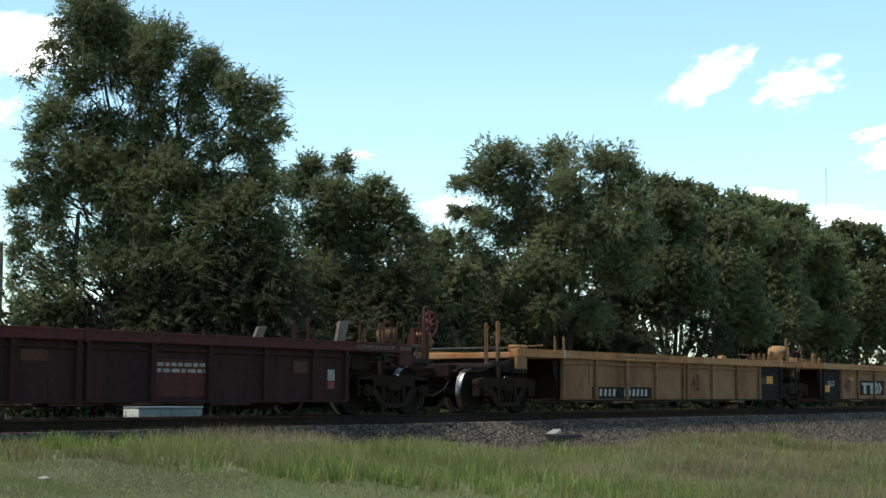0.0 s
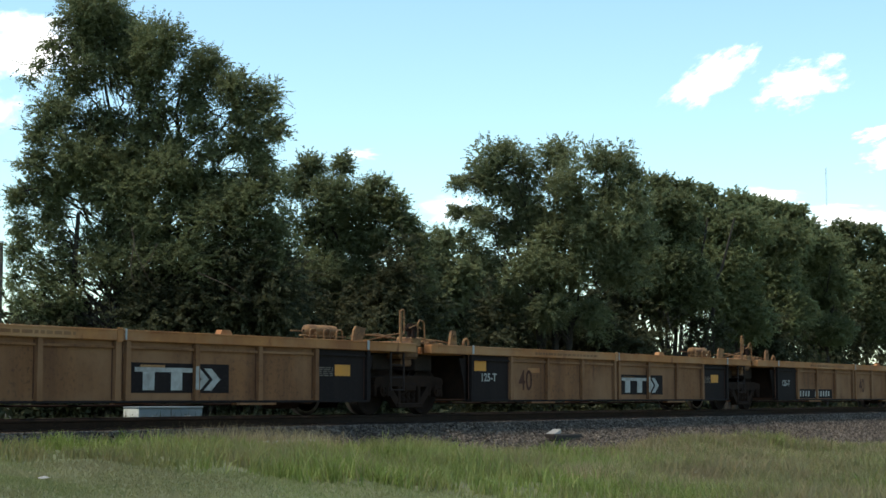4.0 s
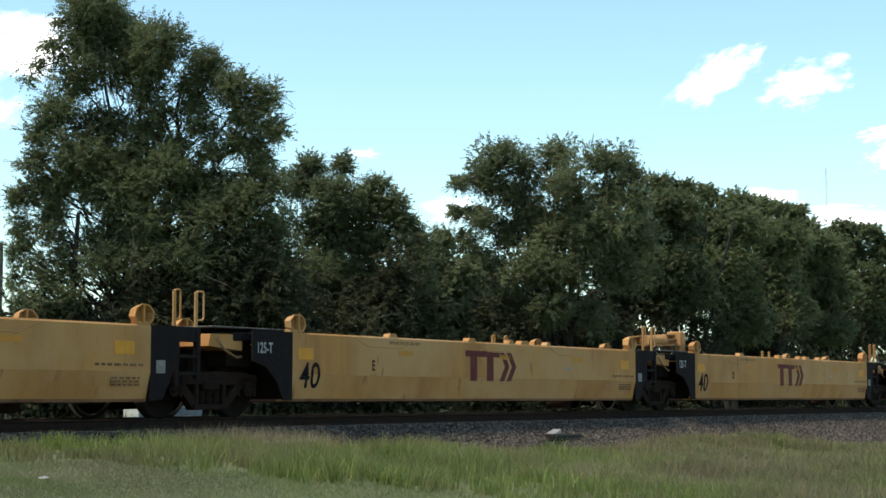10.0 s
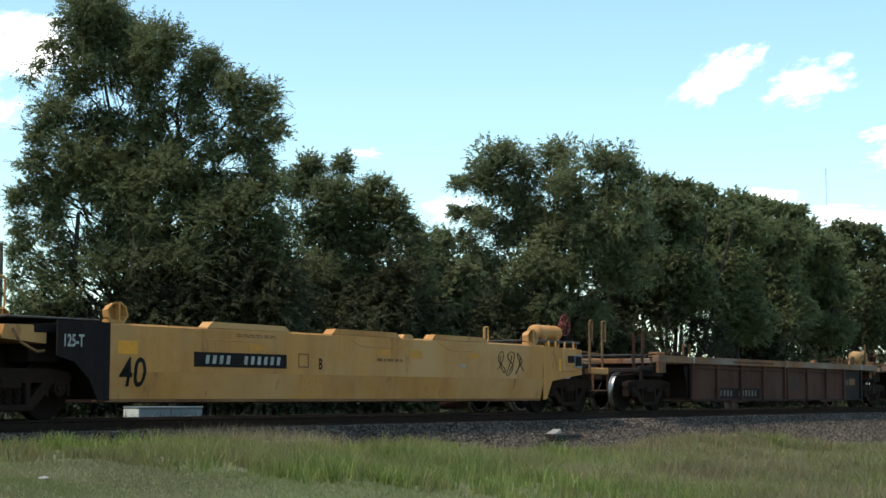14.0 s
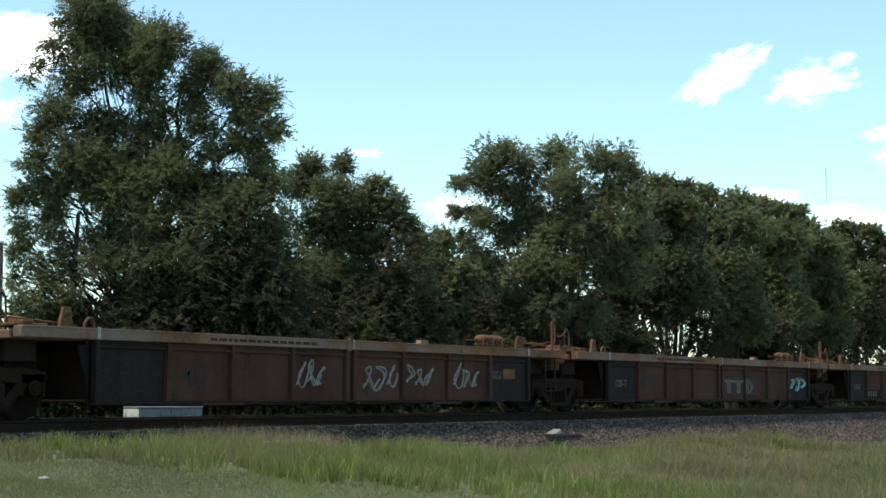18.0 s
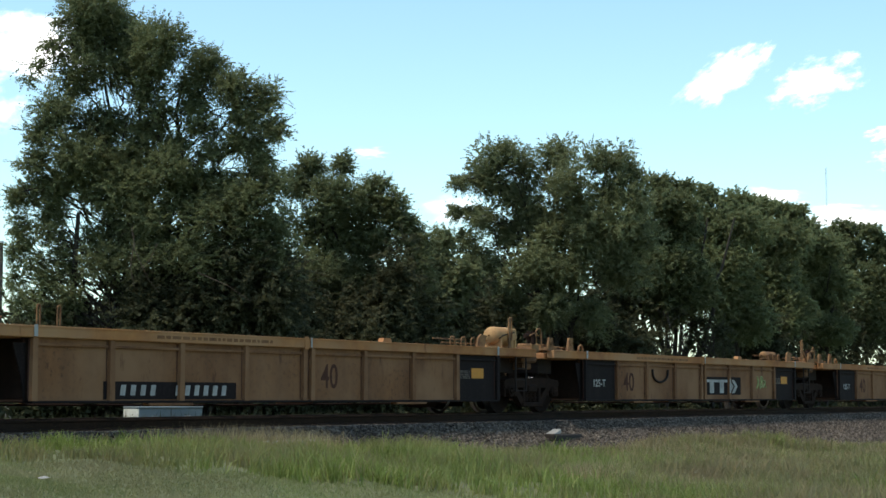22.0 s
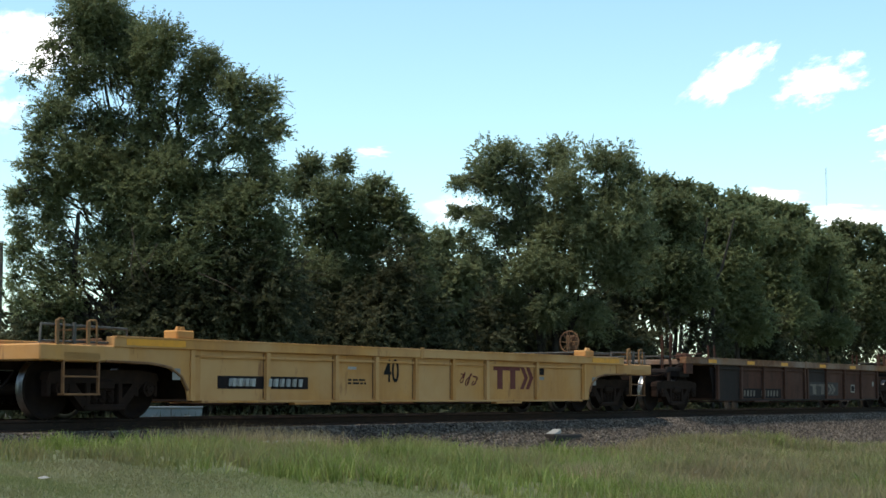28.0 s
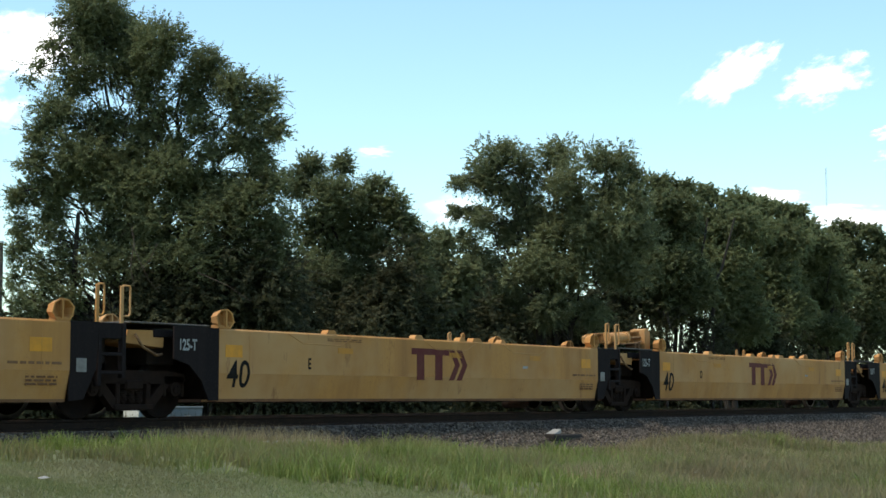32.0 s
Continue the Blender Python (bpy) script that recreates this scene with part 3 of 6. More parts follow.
def tree(name, x, y, lobes, count, length, mat, label, stems=1, thick=0.2, group="trees beside the railway", droop=0.3, thin=0.0):
    """lobes: (across, height, half width, half height) of the crown's masses, from the foot of the tree."""
    u, v = to_track(x, y)
    foot = float(rolling(np.array([u]), np.array([v]))[0])
    t = tagged(new(name), label, "tree", group)
    t.matrix_basis = pose(x, y, foot)
    c = np.array([(dx, random.uniform(-0.55, 0.55) * rx, z - foot) for dx, z, rx, rz in lobes])
    rad = np.array([(rx, 0.9 * rx, rz) for dx, z, rx, rz in lobes])
    top = max(z for z in c[:, 2])
    for sidx in range(stems):
        lean = (sidx - (stems - 1) / 2) * 0.5
        s = Shape()
        pts = [(lean * 0.4, 0.7, -0.1), (lean * 0.7, 0.8, 0.8), (lean * 1.2, 0.9, top * 0.35), (lean * 1.9 + 0.1, 0.9, top * 0.65), (lean * 2.2, 0.8, top * 0.86)]
        s.path(limb_path(pts[0], pts[2], 0, 4, 0.1) + limb_path(pts[2], pts[4], 0, 5, 0.12)[1:], thick, 9, ends=0.03)
        part("trunk", s, M_BARK, t)
        for i in range(sidx, len(c), stems):
            h = max(0.5, min(c[i][2] - 0.9, top * 0.75) * random.uniform(0.55, 0.85))
            root = (lean * (0.7 + 1.7 * h / top), 0.85, h)
            b = Shape()
            tip = c[i] + np.array([0, 0, 0.3 * rad[i][2]])
            main = limb_path(root, tip, 0.3, 7, 0.26)
            b.path(main, thick * 0.27, 6, ends=0.01)
            for _ in range(8):
                q = main[random.randint(2, 7)]
                e = Vector(c[i]) + Vector([random.uniform(-0.85, 0.85) * rad[i][j] for j in range(3)])
                b.path(limb_path(q, e, 0.2, 4, 0.3), 0.018, 4, ends=0.005)
            part("limb", b, M_BARK, t)
    kite = count > 100000
    fill = np.where(c[:, 2] + foot > thin, 1.0, 0.6)
    crown = loose("crown", leaves(c, rad, count, length, droop, reach=0.33 / length, kite=kite, fill=fill), [(0, 1, 2, 3) if kite else (0, 1, 2)], mat, "", "")
    crown.parent = t
    return t


def thicket(x, y, h, wide, count, mat, group="undergrowth below the trees", leaf=0.2):
    """A dense leafy bush of several stems."""
    u, v = to_track(x, y)
    foot = float(rolling(np.array([u]), np.array([v]))[0])
    t = tagged(new("shrub"), "dense leafy shrub filling the space below the trees, its green darkened for shade", "shrub", group)
    t.matrix_basis = pose(x, y, foot)
    c, r = [], []
    for k in range(7):
        c.append((random.uniform(-0.75, 0.75) * wide, random.uniform(-0.6, 0.6), h * (0.2 + 0.6 * (k + random.random()) / 7)))
        r.append((wide * random.uniform(0.4, 0.65), 0.9, h * random.uniform(0.2, 0.34)))
    for p in c:
        part("stem", Shape().path(limb_path((p[0] * 0.25, p[1] * 0.25, -0.05), p, 0.1, 5), 0.045, 5, ends=0.012), M_BARK, t)
    crown = loose("foliage", leaves(np.array(c), np.array(r), count, leaf, kite=False), [(0, 1, 2)], mat, "", "")
    crown.parent = t


def bare_bush(x, y, h, wide):
    """A leafless tangle of forked stems."""
    u, v = to_track(x, y)
    foot = float(rolling(np.array([u]), np.array([v]))[0])
    t = tagged(new("bare_bush"), "leafless tangled dark bush between bare trunks", "shrub", "undergrowth below the trees")
    t.matrix_basis = pose(x, y, foot)
    for _ in range(9):
        a = (random.uniform(-0.7, 0.7) * wide, random.uniform(-0.4, 0.4), -0.05)
        b = (a[0] + random.uniform(-0.8, 0.8) * wide, random.uniform(-0.6, 0.6), h * random.uniform(0.7, 1.1))
        main = limb_path(a, b, 0, 7, 0.3)
        s = Shape().path(main, 0.05, 5, ends=0.015)
        for _ in range(11):
            q = main[random.randint(1, 6)]
            e = q + Vector((random.uniform(-0.75, 0.75) * wide, random.uniform(-0.4, 0.4), random.uniform(-0.25, 0.8)))
            s.path(limb_path(q, e, 0.1, 4, 0.25), 0.02, 4, ends=0.006)
        part("stem", s, M_BARK, t)
    c = np.array([(random.uniform(-1, 1) * wide, random.uniform(-0.4, 0.4), h * random.uniform(0.35, 1.05)) for _ in range(16)])
    r = np.array([(0.3, 0.3, 0.2)] * 16) * rng.uniform(0.6, 1.3, (16, 1))
    crown = loose("foliage", leaves(c, r, 2600, 0.13, kite=False), [(0, 1, 2)], M_SHRUB_SHADED, "", "")
    crown.parent = t


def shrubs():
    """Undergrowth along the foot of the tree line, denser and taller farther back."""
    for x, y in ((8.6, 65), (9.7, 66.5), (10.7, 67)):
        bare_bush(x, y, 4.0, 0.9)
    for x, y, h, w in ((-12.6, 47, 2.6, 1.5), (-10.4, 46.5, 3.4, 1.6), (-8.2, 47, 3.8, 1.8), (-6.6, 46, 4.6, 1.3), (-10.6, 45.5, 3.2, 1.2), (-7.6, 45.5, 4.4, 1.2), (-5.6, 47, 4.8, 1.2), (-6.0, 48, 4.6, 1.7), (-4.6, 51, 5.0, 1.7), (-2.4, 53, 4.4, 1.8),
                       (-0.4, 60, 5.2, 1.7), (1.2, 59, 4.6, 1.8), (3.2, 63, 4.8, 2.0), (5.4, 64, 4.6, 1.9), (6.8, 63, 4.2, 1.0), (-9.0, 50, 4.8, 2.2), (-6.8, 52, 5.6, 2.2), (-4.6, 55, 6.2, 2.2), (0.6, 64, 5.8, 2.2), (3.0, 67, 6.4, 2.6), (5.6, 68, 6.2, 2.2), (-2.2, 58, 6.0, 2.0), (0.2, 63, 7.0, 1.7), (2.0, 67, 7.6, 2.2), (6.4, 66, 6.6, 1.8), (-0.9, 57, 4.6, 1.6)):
        thicket(x, y, h, w, 12000, M_SHRUB_SHADED)
    # front row: its leaf colour carries the shade at the big trees' feet
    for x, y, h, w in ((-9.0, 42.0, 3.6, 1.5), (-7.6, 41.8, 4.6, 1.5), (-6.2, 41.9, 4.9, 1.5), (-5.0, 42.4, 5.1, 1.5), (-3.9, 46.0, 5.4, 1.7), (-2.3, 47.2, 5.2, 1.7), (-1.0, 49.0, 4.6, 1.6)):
        thicket(x, y, h, w, 26000, M_SHRUB_SHADED, leaf=0.125)
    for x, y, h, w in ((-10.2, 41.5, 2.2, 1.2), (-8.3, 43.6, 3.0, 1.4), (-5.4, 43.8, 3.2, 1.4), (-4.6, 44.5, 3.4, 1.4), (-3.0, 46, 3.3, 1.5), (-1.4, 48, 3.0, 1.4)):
        thicket(x, y, h, w, 16000, M_SHRUB_SHADED, leaf=0.14)
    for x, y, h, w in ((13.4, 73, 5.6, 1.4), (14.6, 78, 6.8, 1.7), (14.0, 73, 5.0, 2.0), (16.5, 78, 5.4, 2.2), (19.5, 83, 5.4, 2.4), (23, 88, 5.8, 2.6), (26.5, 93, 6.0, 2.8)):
        thicket(x, y, h, w, 9000, M_SHRUB_SHADED)
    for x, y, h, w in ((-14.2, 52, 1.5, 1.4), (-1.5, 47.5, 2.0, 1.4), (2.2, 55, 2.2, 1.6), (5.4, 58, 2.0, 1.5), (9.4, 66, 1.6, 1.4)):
        thicket(x, y, h, w, 5000, M_SHRUB_SHADED)
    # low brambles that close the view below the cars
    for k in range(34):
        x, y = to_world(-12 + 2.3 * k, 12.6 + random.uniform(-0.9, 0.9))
        thicket(x, y, random.uniform(0.8, 1.3), 1.7, 2600, M_SHRUB_SHADED, "brambles beyond the track")


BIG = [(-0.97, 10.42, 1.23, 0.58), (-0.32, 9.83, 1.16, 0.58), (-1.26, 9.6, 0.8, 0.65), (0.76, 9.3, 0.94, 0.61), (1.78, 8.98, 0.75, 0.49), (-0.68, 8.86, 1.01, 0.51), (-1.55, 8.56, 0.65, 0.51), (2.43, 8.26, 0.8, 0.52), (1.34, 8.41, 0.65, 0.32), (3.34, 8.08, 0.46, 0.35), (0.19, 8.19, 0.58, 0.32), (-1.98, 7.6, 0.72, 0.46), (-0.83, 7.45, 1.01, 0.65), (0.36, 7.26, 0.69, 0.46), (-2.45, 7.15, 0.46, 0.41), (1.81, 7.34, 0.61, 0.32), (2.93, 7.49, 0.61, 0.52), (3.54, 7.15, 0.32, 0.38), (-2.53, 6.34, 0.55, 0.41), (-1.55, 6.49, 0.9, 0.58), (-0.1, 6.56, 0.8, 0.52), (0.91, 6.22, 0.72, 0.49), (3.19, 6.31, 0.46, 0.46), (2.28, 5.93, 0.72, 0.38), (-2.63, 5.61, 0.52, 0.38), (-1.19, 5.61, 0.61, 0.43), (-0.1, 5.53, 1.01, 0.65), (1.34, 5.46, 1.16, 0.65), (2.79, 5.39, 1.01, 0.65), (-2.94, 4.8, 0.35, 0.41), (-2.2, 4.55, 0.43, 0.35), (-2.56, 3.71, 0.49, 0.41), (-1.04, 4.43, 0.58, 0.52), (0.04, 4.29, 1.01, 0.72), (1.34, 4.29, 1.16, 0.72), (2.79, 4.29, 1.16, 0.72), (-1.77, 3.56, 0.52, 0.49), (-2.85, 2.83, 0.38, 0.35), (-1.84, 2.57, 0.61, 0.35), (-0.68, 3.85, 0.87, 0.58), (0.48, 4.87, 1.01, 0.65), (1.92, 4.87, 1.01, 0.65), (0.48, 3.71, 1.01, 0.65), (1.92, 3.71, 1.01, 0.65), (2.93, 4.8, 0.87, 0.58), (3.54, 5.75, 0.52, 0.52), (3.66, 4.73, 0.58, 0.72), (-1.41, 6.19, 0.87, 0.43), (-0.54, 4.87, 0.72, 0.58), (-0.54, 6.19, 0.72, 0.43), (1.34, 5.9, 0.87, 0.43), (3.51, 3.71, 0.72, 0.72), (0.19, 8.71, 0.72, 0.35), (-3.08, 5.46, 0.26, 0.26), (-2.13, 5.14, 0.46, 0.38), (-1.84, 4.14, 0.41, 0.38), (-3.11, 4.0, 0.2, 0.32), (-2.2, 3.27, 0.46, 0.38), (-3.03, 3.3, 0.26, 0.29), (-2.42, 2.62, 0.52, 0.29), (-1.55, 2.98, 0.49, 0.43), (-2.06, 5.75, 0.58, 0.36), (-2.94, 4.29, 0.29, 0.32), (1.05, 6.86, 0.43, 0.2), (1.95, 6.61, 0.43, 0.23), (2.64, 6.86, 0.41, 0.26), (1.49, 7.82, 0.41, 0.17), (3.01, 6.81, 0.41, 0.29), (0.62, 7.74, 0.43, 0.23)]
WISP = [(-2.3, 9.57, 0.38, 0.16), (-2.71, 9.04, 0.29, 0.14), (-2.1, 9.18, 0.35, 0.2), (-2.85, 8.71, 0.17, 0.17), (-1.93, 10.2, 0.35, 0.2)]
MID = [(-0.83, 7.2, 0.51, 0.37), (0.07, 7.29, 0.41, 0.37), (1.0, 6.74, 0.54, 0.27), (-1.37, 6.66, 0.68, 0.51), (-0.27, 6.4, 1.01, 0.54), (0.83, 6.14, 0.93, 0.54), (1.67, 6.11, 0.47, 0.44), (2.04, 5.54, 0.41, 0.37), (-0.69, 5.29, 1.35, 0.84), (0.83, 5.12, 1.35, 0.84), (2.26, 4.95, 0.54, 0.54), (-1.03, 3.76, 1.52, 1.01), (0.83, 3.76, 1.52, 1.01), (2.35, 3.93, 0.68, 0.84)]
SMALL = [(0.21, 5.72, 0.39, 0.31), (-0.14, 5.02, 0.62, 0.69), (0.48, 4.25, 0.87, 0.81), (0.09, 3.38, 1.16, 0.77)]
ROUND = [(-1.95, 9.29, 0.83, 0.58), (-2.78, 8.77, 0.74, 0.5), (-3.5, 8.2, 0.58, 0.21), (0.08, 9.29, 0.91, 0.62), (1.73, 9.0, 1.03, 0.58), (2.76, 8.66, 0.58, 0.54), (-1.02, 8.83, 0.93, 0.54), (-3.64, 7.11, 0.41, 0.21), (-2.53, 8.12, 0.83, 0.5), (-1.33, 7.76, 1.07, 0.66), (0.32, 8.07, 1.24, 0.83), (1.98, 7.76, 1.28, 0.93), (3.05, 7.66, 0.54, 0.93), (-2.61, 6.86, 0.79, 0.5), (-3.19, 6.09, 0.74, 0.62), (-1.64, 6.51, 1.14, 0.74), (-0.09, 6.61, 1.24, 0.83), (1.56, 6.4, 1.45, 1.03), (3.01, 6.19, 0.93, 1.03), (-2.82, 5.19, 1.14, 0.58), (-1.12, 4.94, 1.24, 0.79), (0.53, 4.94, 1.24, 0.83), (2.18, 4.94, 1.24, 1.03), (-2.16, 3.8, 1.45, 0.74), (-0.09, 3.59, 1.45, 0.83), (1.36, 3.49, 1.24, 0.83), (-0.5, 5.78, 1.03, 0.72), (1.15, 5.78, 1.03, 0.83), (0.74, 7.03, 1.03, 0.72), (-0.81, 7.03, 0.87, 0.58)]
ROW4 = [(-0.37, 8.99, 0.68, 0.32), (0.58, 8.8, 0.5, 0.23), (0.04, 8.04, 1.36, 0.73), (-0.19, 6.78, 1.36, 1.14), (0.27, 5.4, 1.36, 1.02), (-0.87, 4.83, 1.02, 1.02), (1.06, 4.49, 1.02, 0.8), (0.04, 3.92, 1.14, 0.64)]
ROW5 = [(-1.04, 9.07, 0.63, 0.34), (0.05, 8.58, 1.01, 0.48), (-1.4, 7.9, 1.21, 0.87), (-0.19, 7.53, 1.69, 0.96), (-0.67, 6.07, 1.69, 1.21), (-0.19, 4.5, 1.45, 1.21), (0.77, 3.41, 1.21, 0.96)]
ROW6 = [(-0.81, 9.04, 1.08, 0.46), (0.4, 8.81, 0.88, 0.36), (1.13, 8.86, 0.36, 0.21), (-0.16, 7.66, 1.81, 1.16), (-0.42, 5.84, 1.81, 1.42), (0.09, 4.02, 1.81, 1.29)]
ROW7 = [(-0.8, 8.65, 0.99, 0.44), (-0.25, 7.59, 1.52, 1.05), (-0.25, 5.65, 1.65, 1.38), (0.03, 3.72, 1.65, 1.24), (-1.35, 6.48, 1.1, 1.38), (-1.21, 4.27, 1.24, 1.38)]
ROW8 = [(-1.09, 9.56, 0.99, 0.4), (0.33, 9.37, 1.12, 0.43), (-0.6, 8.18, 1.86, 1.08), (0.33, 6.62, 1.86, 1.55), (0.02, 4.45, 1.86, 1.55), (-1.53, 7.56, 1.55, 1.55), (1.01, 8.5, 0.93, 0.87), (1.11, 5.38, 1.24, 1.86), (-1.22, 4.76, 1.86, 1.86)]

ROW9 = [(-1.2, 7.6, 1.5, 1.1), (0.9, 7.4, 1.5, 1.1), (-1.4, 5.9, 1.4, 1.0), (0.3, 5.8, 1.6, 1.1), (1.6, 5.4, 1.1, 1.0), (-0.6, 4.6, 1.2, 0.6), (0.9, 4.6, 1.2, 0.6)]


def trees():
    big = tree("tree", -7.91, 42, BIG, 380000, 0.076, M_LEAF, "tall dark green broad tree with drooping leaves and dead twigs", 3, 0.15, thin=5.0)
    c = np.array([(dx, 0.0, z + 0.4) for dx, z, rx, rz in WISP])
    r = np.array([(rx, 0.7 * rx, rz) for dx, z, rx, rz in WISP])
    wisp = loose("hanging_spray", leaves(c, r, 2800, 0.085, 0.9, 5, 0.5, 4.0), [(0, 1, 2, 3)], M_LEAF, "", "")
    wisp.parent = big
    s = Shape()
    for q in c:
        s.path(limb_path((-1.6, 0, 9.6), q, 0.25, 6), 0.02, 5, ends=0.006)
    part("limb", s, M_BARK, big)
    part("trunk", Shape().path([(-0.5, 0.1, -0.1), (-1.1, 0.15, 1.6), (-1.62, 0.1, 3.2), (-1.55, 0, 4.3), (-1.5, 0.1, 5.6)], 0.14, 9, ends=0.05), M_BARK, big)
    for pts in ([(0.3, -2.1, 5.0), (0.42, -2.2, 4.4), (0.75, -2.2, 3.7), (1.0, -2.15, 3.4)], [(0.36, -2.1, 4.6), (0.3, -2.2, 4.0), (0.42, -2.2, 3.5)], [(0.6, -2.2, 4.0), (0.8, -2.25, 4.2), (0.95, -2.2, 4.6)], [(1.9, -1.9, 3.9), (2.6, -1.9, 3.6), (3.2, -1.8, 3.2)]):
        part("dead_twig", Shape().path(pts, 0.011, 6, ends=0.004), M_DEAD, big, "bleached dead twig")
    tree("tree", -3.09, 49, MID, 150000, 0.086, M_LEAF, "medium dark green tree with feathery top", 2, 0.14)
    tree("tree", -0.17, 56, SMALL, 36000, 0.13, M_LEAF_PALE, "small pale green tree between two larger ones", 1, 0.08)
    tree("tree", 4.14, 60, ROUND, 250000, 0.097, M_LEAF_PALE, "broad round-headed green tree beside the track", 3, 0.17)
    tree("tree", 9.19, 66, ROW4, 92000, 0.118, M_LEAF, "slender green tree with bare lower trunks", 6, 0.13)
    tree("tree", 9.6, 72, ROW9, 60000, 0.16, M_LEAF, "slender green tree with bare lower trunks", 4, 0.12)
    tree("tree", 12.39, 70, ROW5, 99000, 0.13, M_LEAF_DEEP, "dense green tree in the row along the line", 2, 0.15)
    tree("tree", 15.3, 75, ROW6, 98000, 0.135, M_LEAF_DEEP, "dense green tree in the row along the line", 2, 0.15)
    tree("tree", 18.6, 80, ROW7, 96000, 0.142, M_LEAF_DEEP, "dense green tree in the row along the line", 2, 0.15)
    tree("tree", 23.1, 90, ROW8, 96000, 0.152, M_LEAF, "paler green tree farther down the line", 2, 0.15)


# ---- sky: drifting clouds ----
def cloud_material(seed, solid):
    m, n, l, b = material("white_cloud")
    co = n.new("ShaderNodeTexCoord").outputs["Object"]
    ln = n.new("ShaderNodeVectorMath")
    ln.operation = "LENGTH"
    l.new(co, ln.inputs[0])
    mp = n.new("ShaderNodeMapping")
    mp.inputs["Location"].default_value = (seed * 3.7, seed * 1.3, 0)
    l.new(co, mp.inputs["Vector"])
    nz = noise_node(n, l, mp.outputs["Vector"], 1.9, 6, 0.6)
    sub = n.new("ShaderNodeMath")
    sub.operation = "MULTIPLY_ADD"
    l.new(nz, sub.inputs[0])
    sub.inputs[1].default_value = 1.8
    k = n.new("ShaderNodeMath")
    k.operation = "SUBTRACT"
    k.inputs[0].default_value = -0.07
    l.new(ln.outputs["Value"], k.inputs[1])
    l.new(k.outputs["Value"], sub.inputs[2])
    fac = n.new("ShaderNodeMapRange")
    fac.interpolation_type = "SMOOTHSTEP"
    fac.inputs["From Min"].default_value, fac.inputs["From Max"].default_value = 0.02, 0.75
    fac.inputs["To Max"].default_value = solid
    l.new(sub.outputs["Value"], fac.inputs["Value"])
    em = n.new("ShaderNodeEmission")
    em.inputs["Color"].default_value, em.inputs["Strength"].default_value = (1, 1, 1, 1), 1.15
    tr = n.new("ShaderNodeBsdfTransparent")
    mx = n.new("ShaderNodeMixShader")
    l.new(fac.outputs["Result"], mx.inputs["Fac"])
    l.new(tr.outputs["BSDF"], mx.inputs[1])
    l.new(em.outputs["Emission"], mx.inputs[2])
    l.new(mx.outputs["Shader"], n["Material Output"].inputs["Surface"])
    return m


CLOUDS = []


def clouds():
    """(across, height, half width, half height, lean, drift in metres over the clip)"""
    rows = [(492, 590, 82, 36, 34, 46, 1.0), (655, 580, 74, 40, 16, 50, 1.0), (-780, 650, 115, 68, 0, 16, 1.0), (812, 490, 48, 16, 14, 40, 0.9), (822, 440, 50, 26, 8, 40, 0.9),
            (-158, 446, 30, 10, 0, 30, 0.4), (601, 366, 62, 16, 0, 6, 1.0), (748, 326, 100, 24, 0, 8, 1.0), (-815, 530, 40, 36, 0, 10, 0.35), (20, 345, 60, 26, 0, 10, 0.4)]
    for i, (x, z, a, b, lean, drift, solid) in enumerate(rows):
        s = Shape()
        n = 24
        s.add([(0, 0, 0)] + [(math.cos(2 * math.pi * k / n), math.sin(2 * math.pi * k / n), -0.06) for k in range(n)], [[0, 1 + k, 1 + (k + 1) % n] for k in range(n)])
        ob = new("cloud", s.mesh("cloud", cloud_material(i, solid)))
        tagged(ob, "small soft white fair-weather cloud drifting over the trees", "cloud", "clouds", "structure")
        ob.scale = (a * 1.5, b * 1.5, 20)
        ob.visible_shadow = False
        CLOUDS.append((ob, Vector((x, 3000, z)), lean, drift))


# ---- small things along the line ----
def cabinet():
    t = tagged(new("metal_cabinet"), "low galvanised metal equipment cabinet behind the track", "cabinet")
    t.matrix_basis = pose(-6.86, 40.4, -0.55, 0, 0, 32)
    part("body", Shape().box(-0.82, 0.82, -0.5, 0.5, 0, 0.61, 0.015), M_CABINET, t)
    part("lid", Shape().box(-0.84, 0.84, -0.52, 0.52, 0.61, 0.66, 0.012), M_CABINET, t)
    # cream end is painted paler than the front to stand for sunlight
    part("end_cover", Shape().box(-0.832, -0.818, -0.49, 0.49, 0.02, 0.6, 0.004), M_CREAM, t, "cream end cover, paled to look sunlit from the left")
    for x in (-0.42, 0.42):
        part("latch", Shape().box(x - 0.08, x + 0.08, -0.535, -0.502, 0.41, 0.44, 0.008), M_WHITE, t, "pale latch")
    part("seam", Shape().box(-0.012, 0.012, -0.51, -0.5, 0.05, 0.6, 0.002), M_GREY, t)


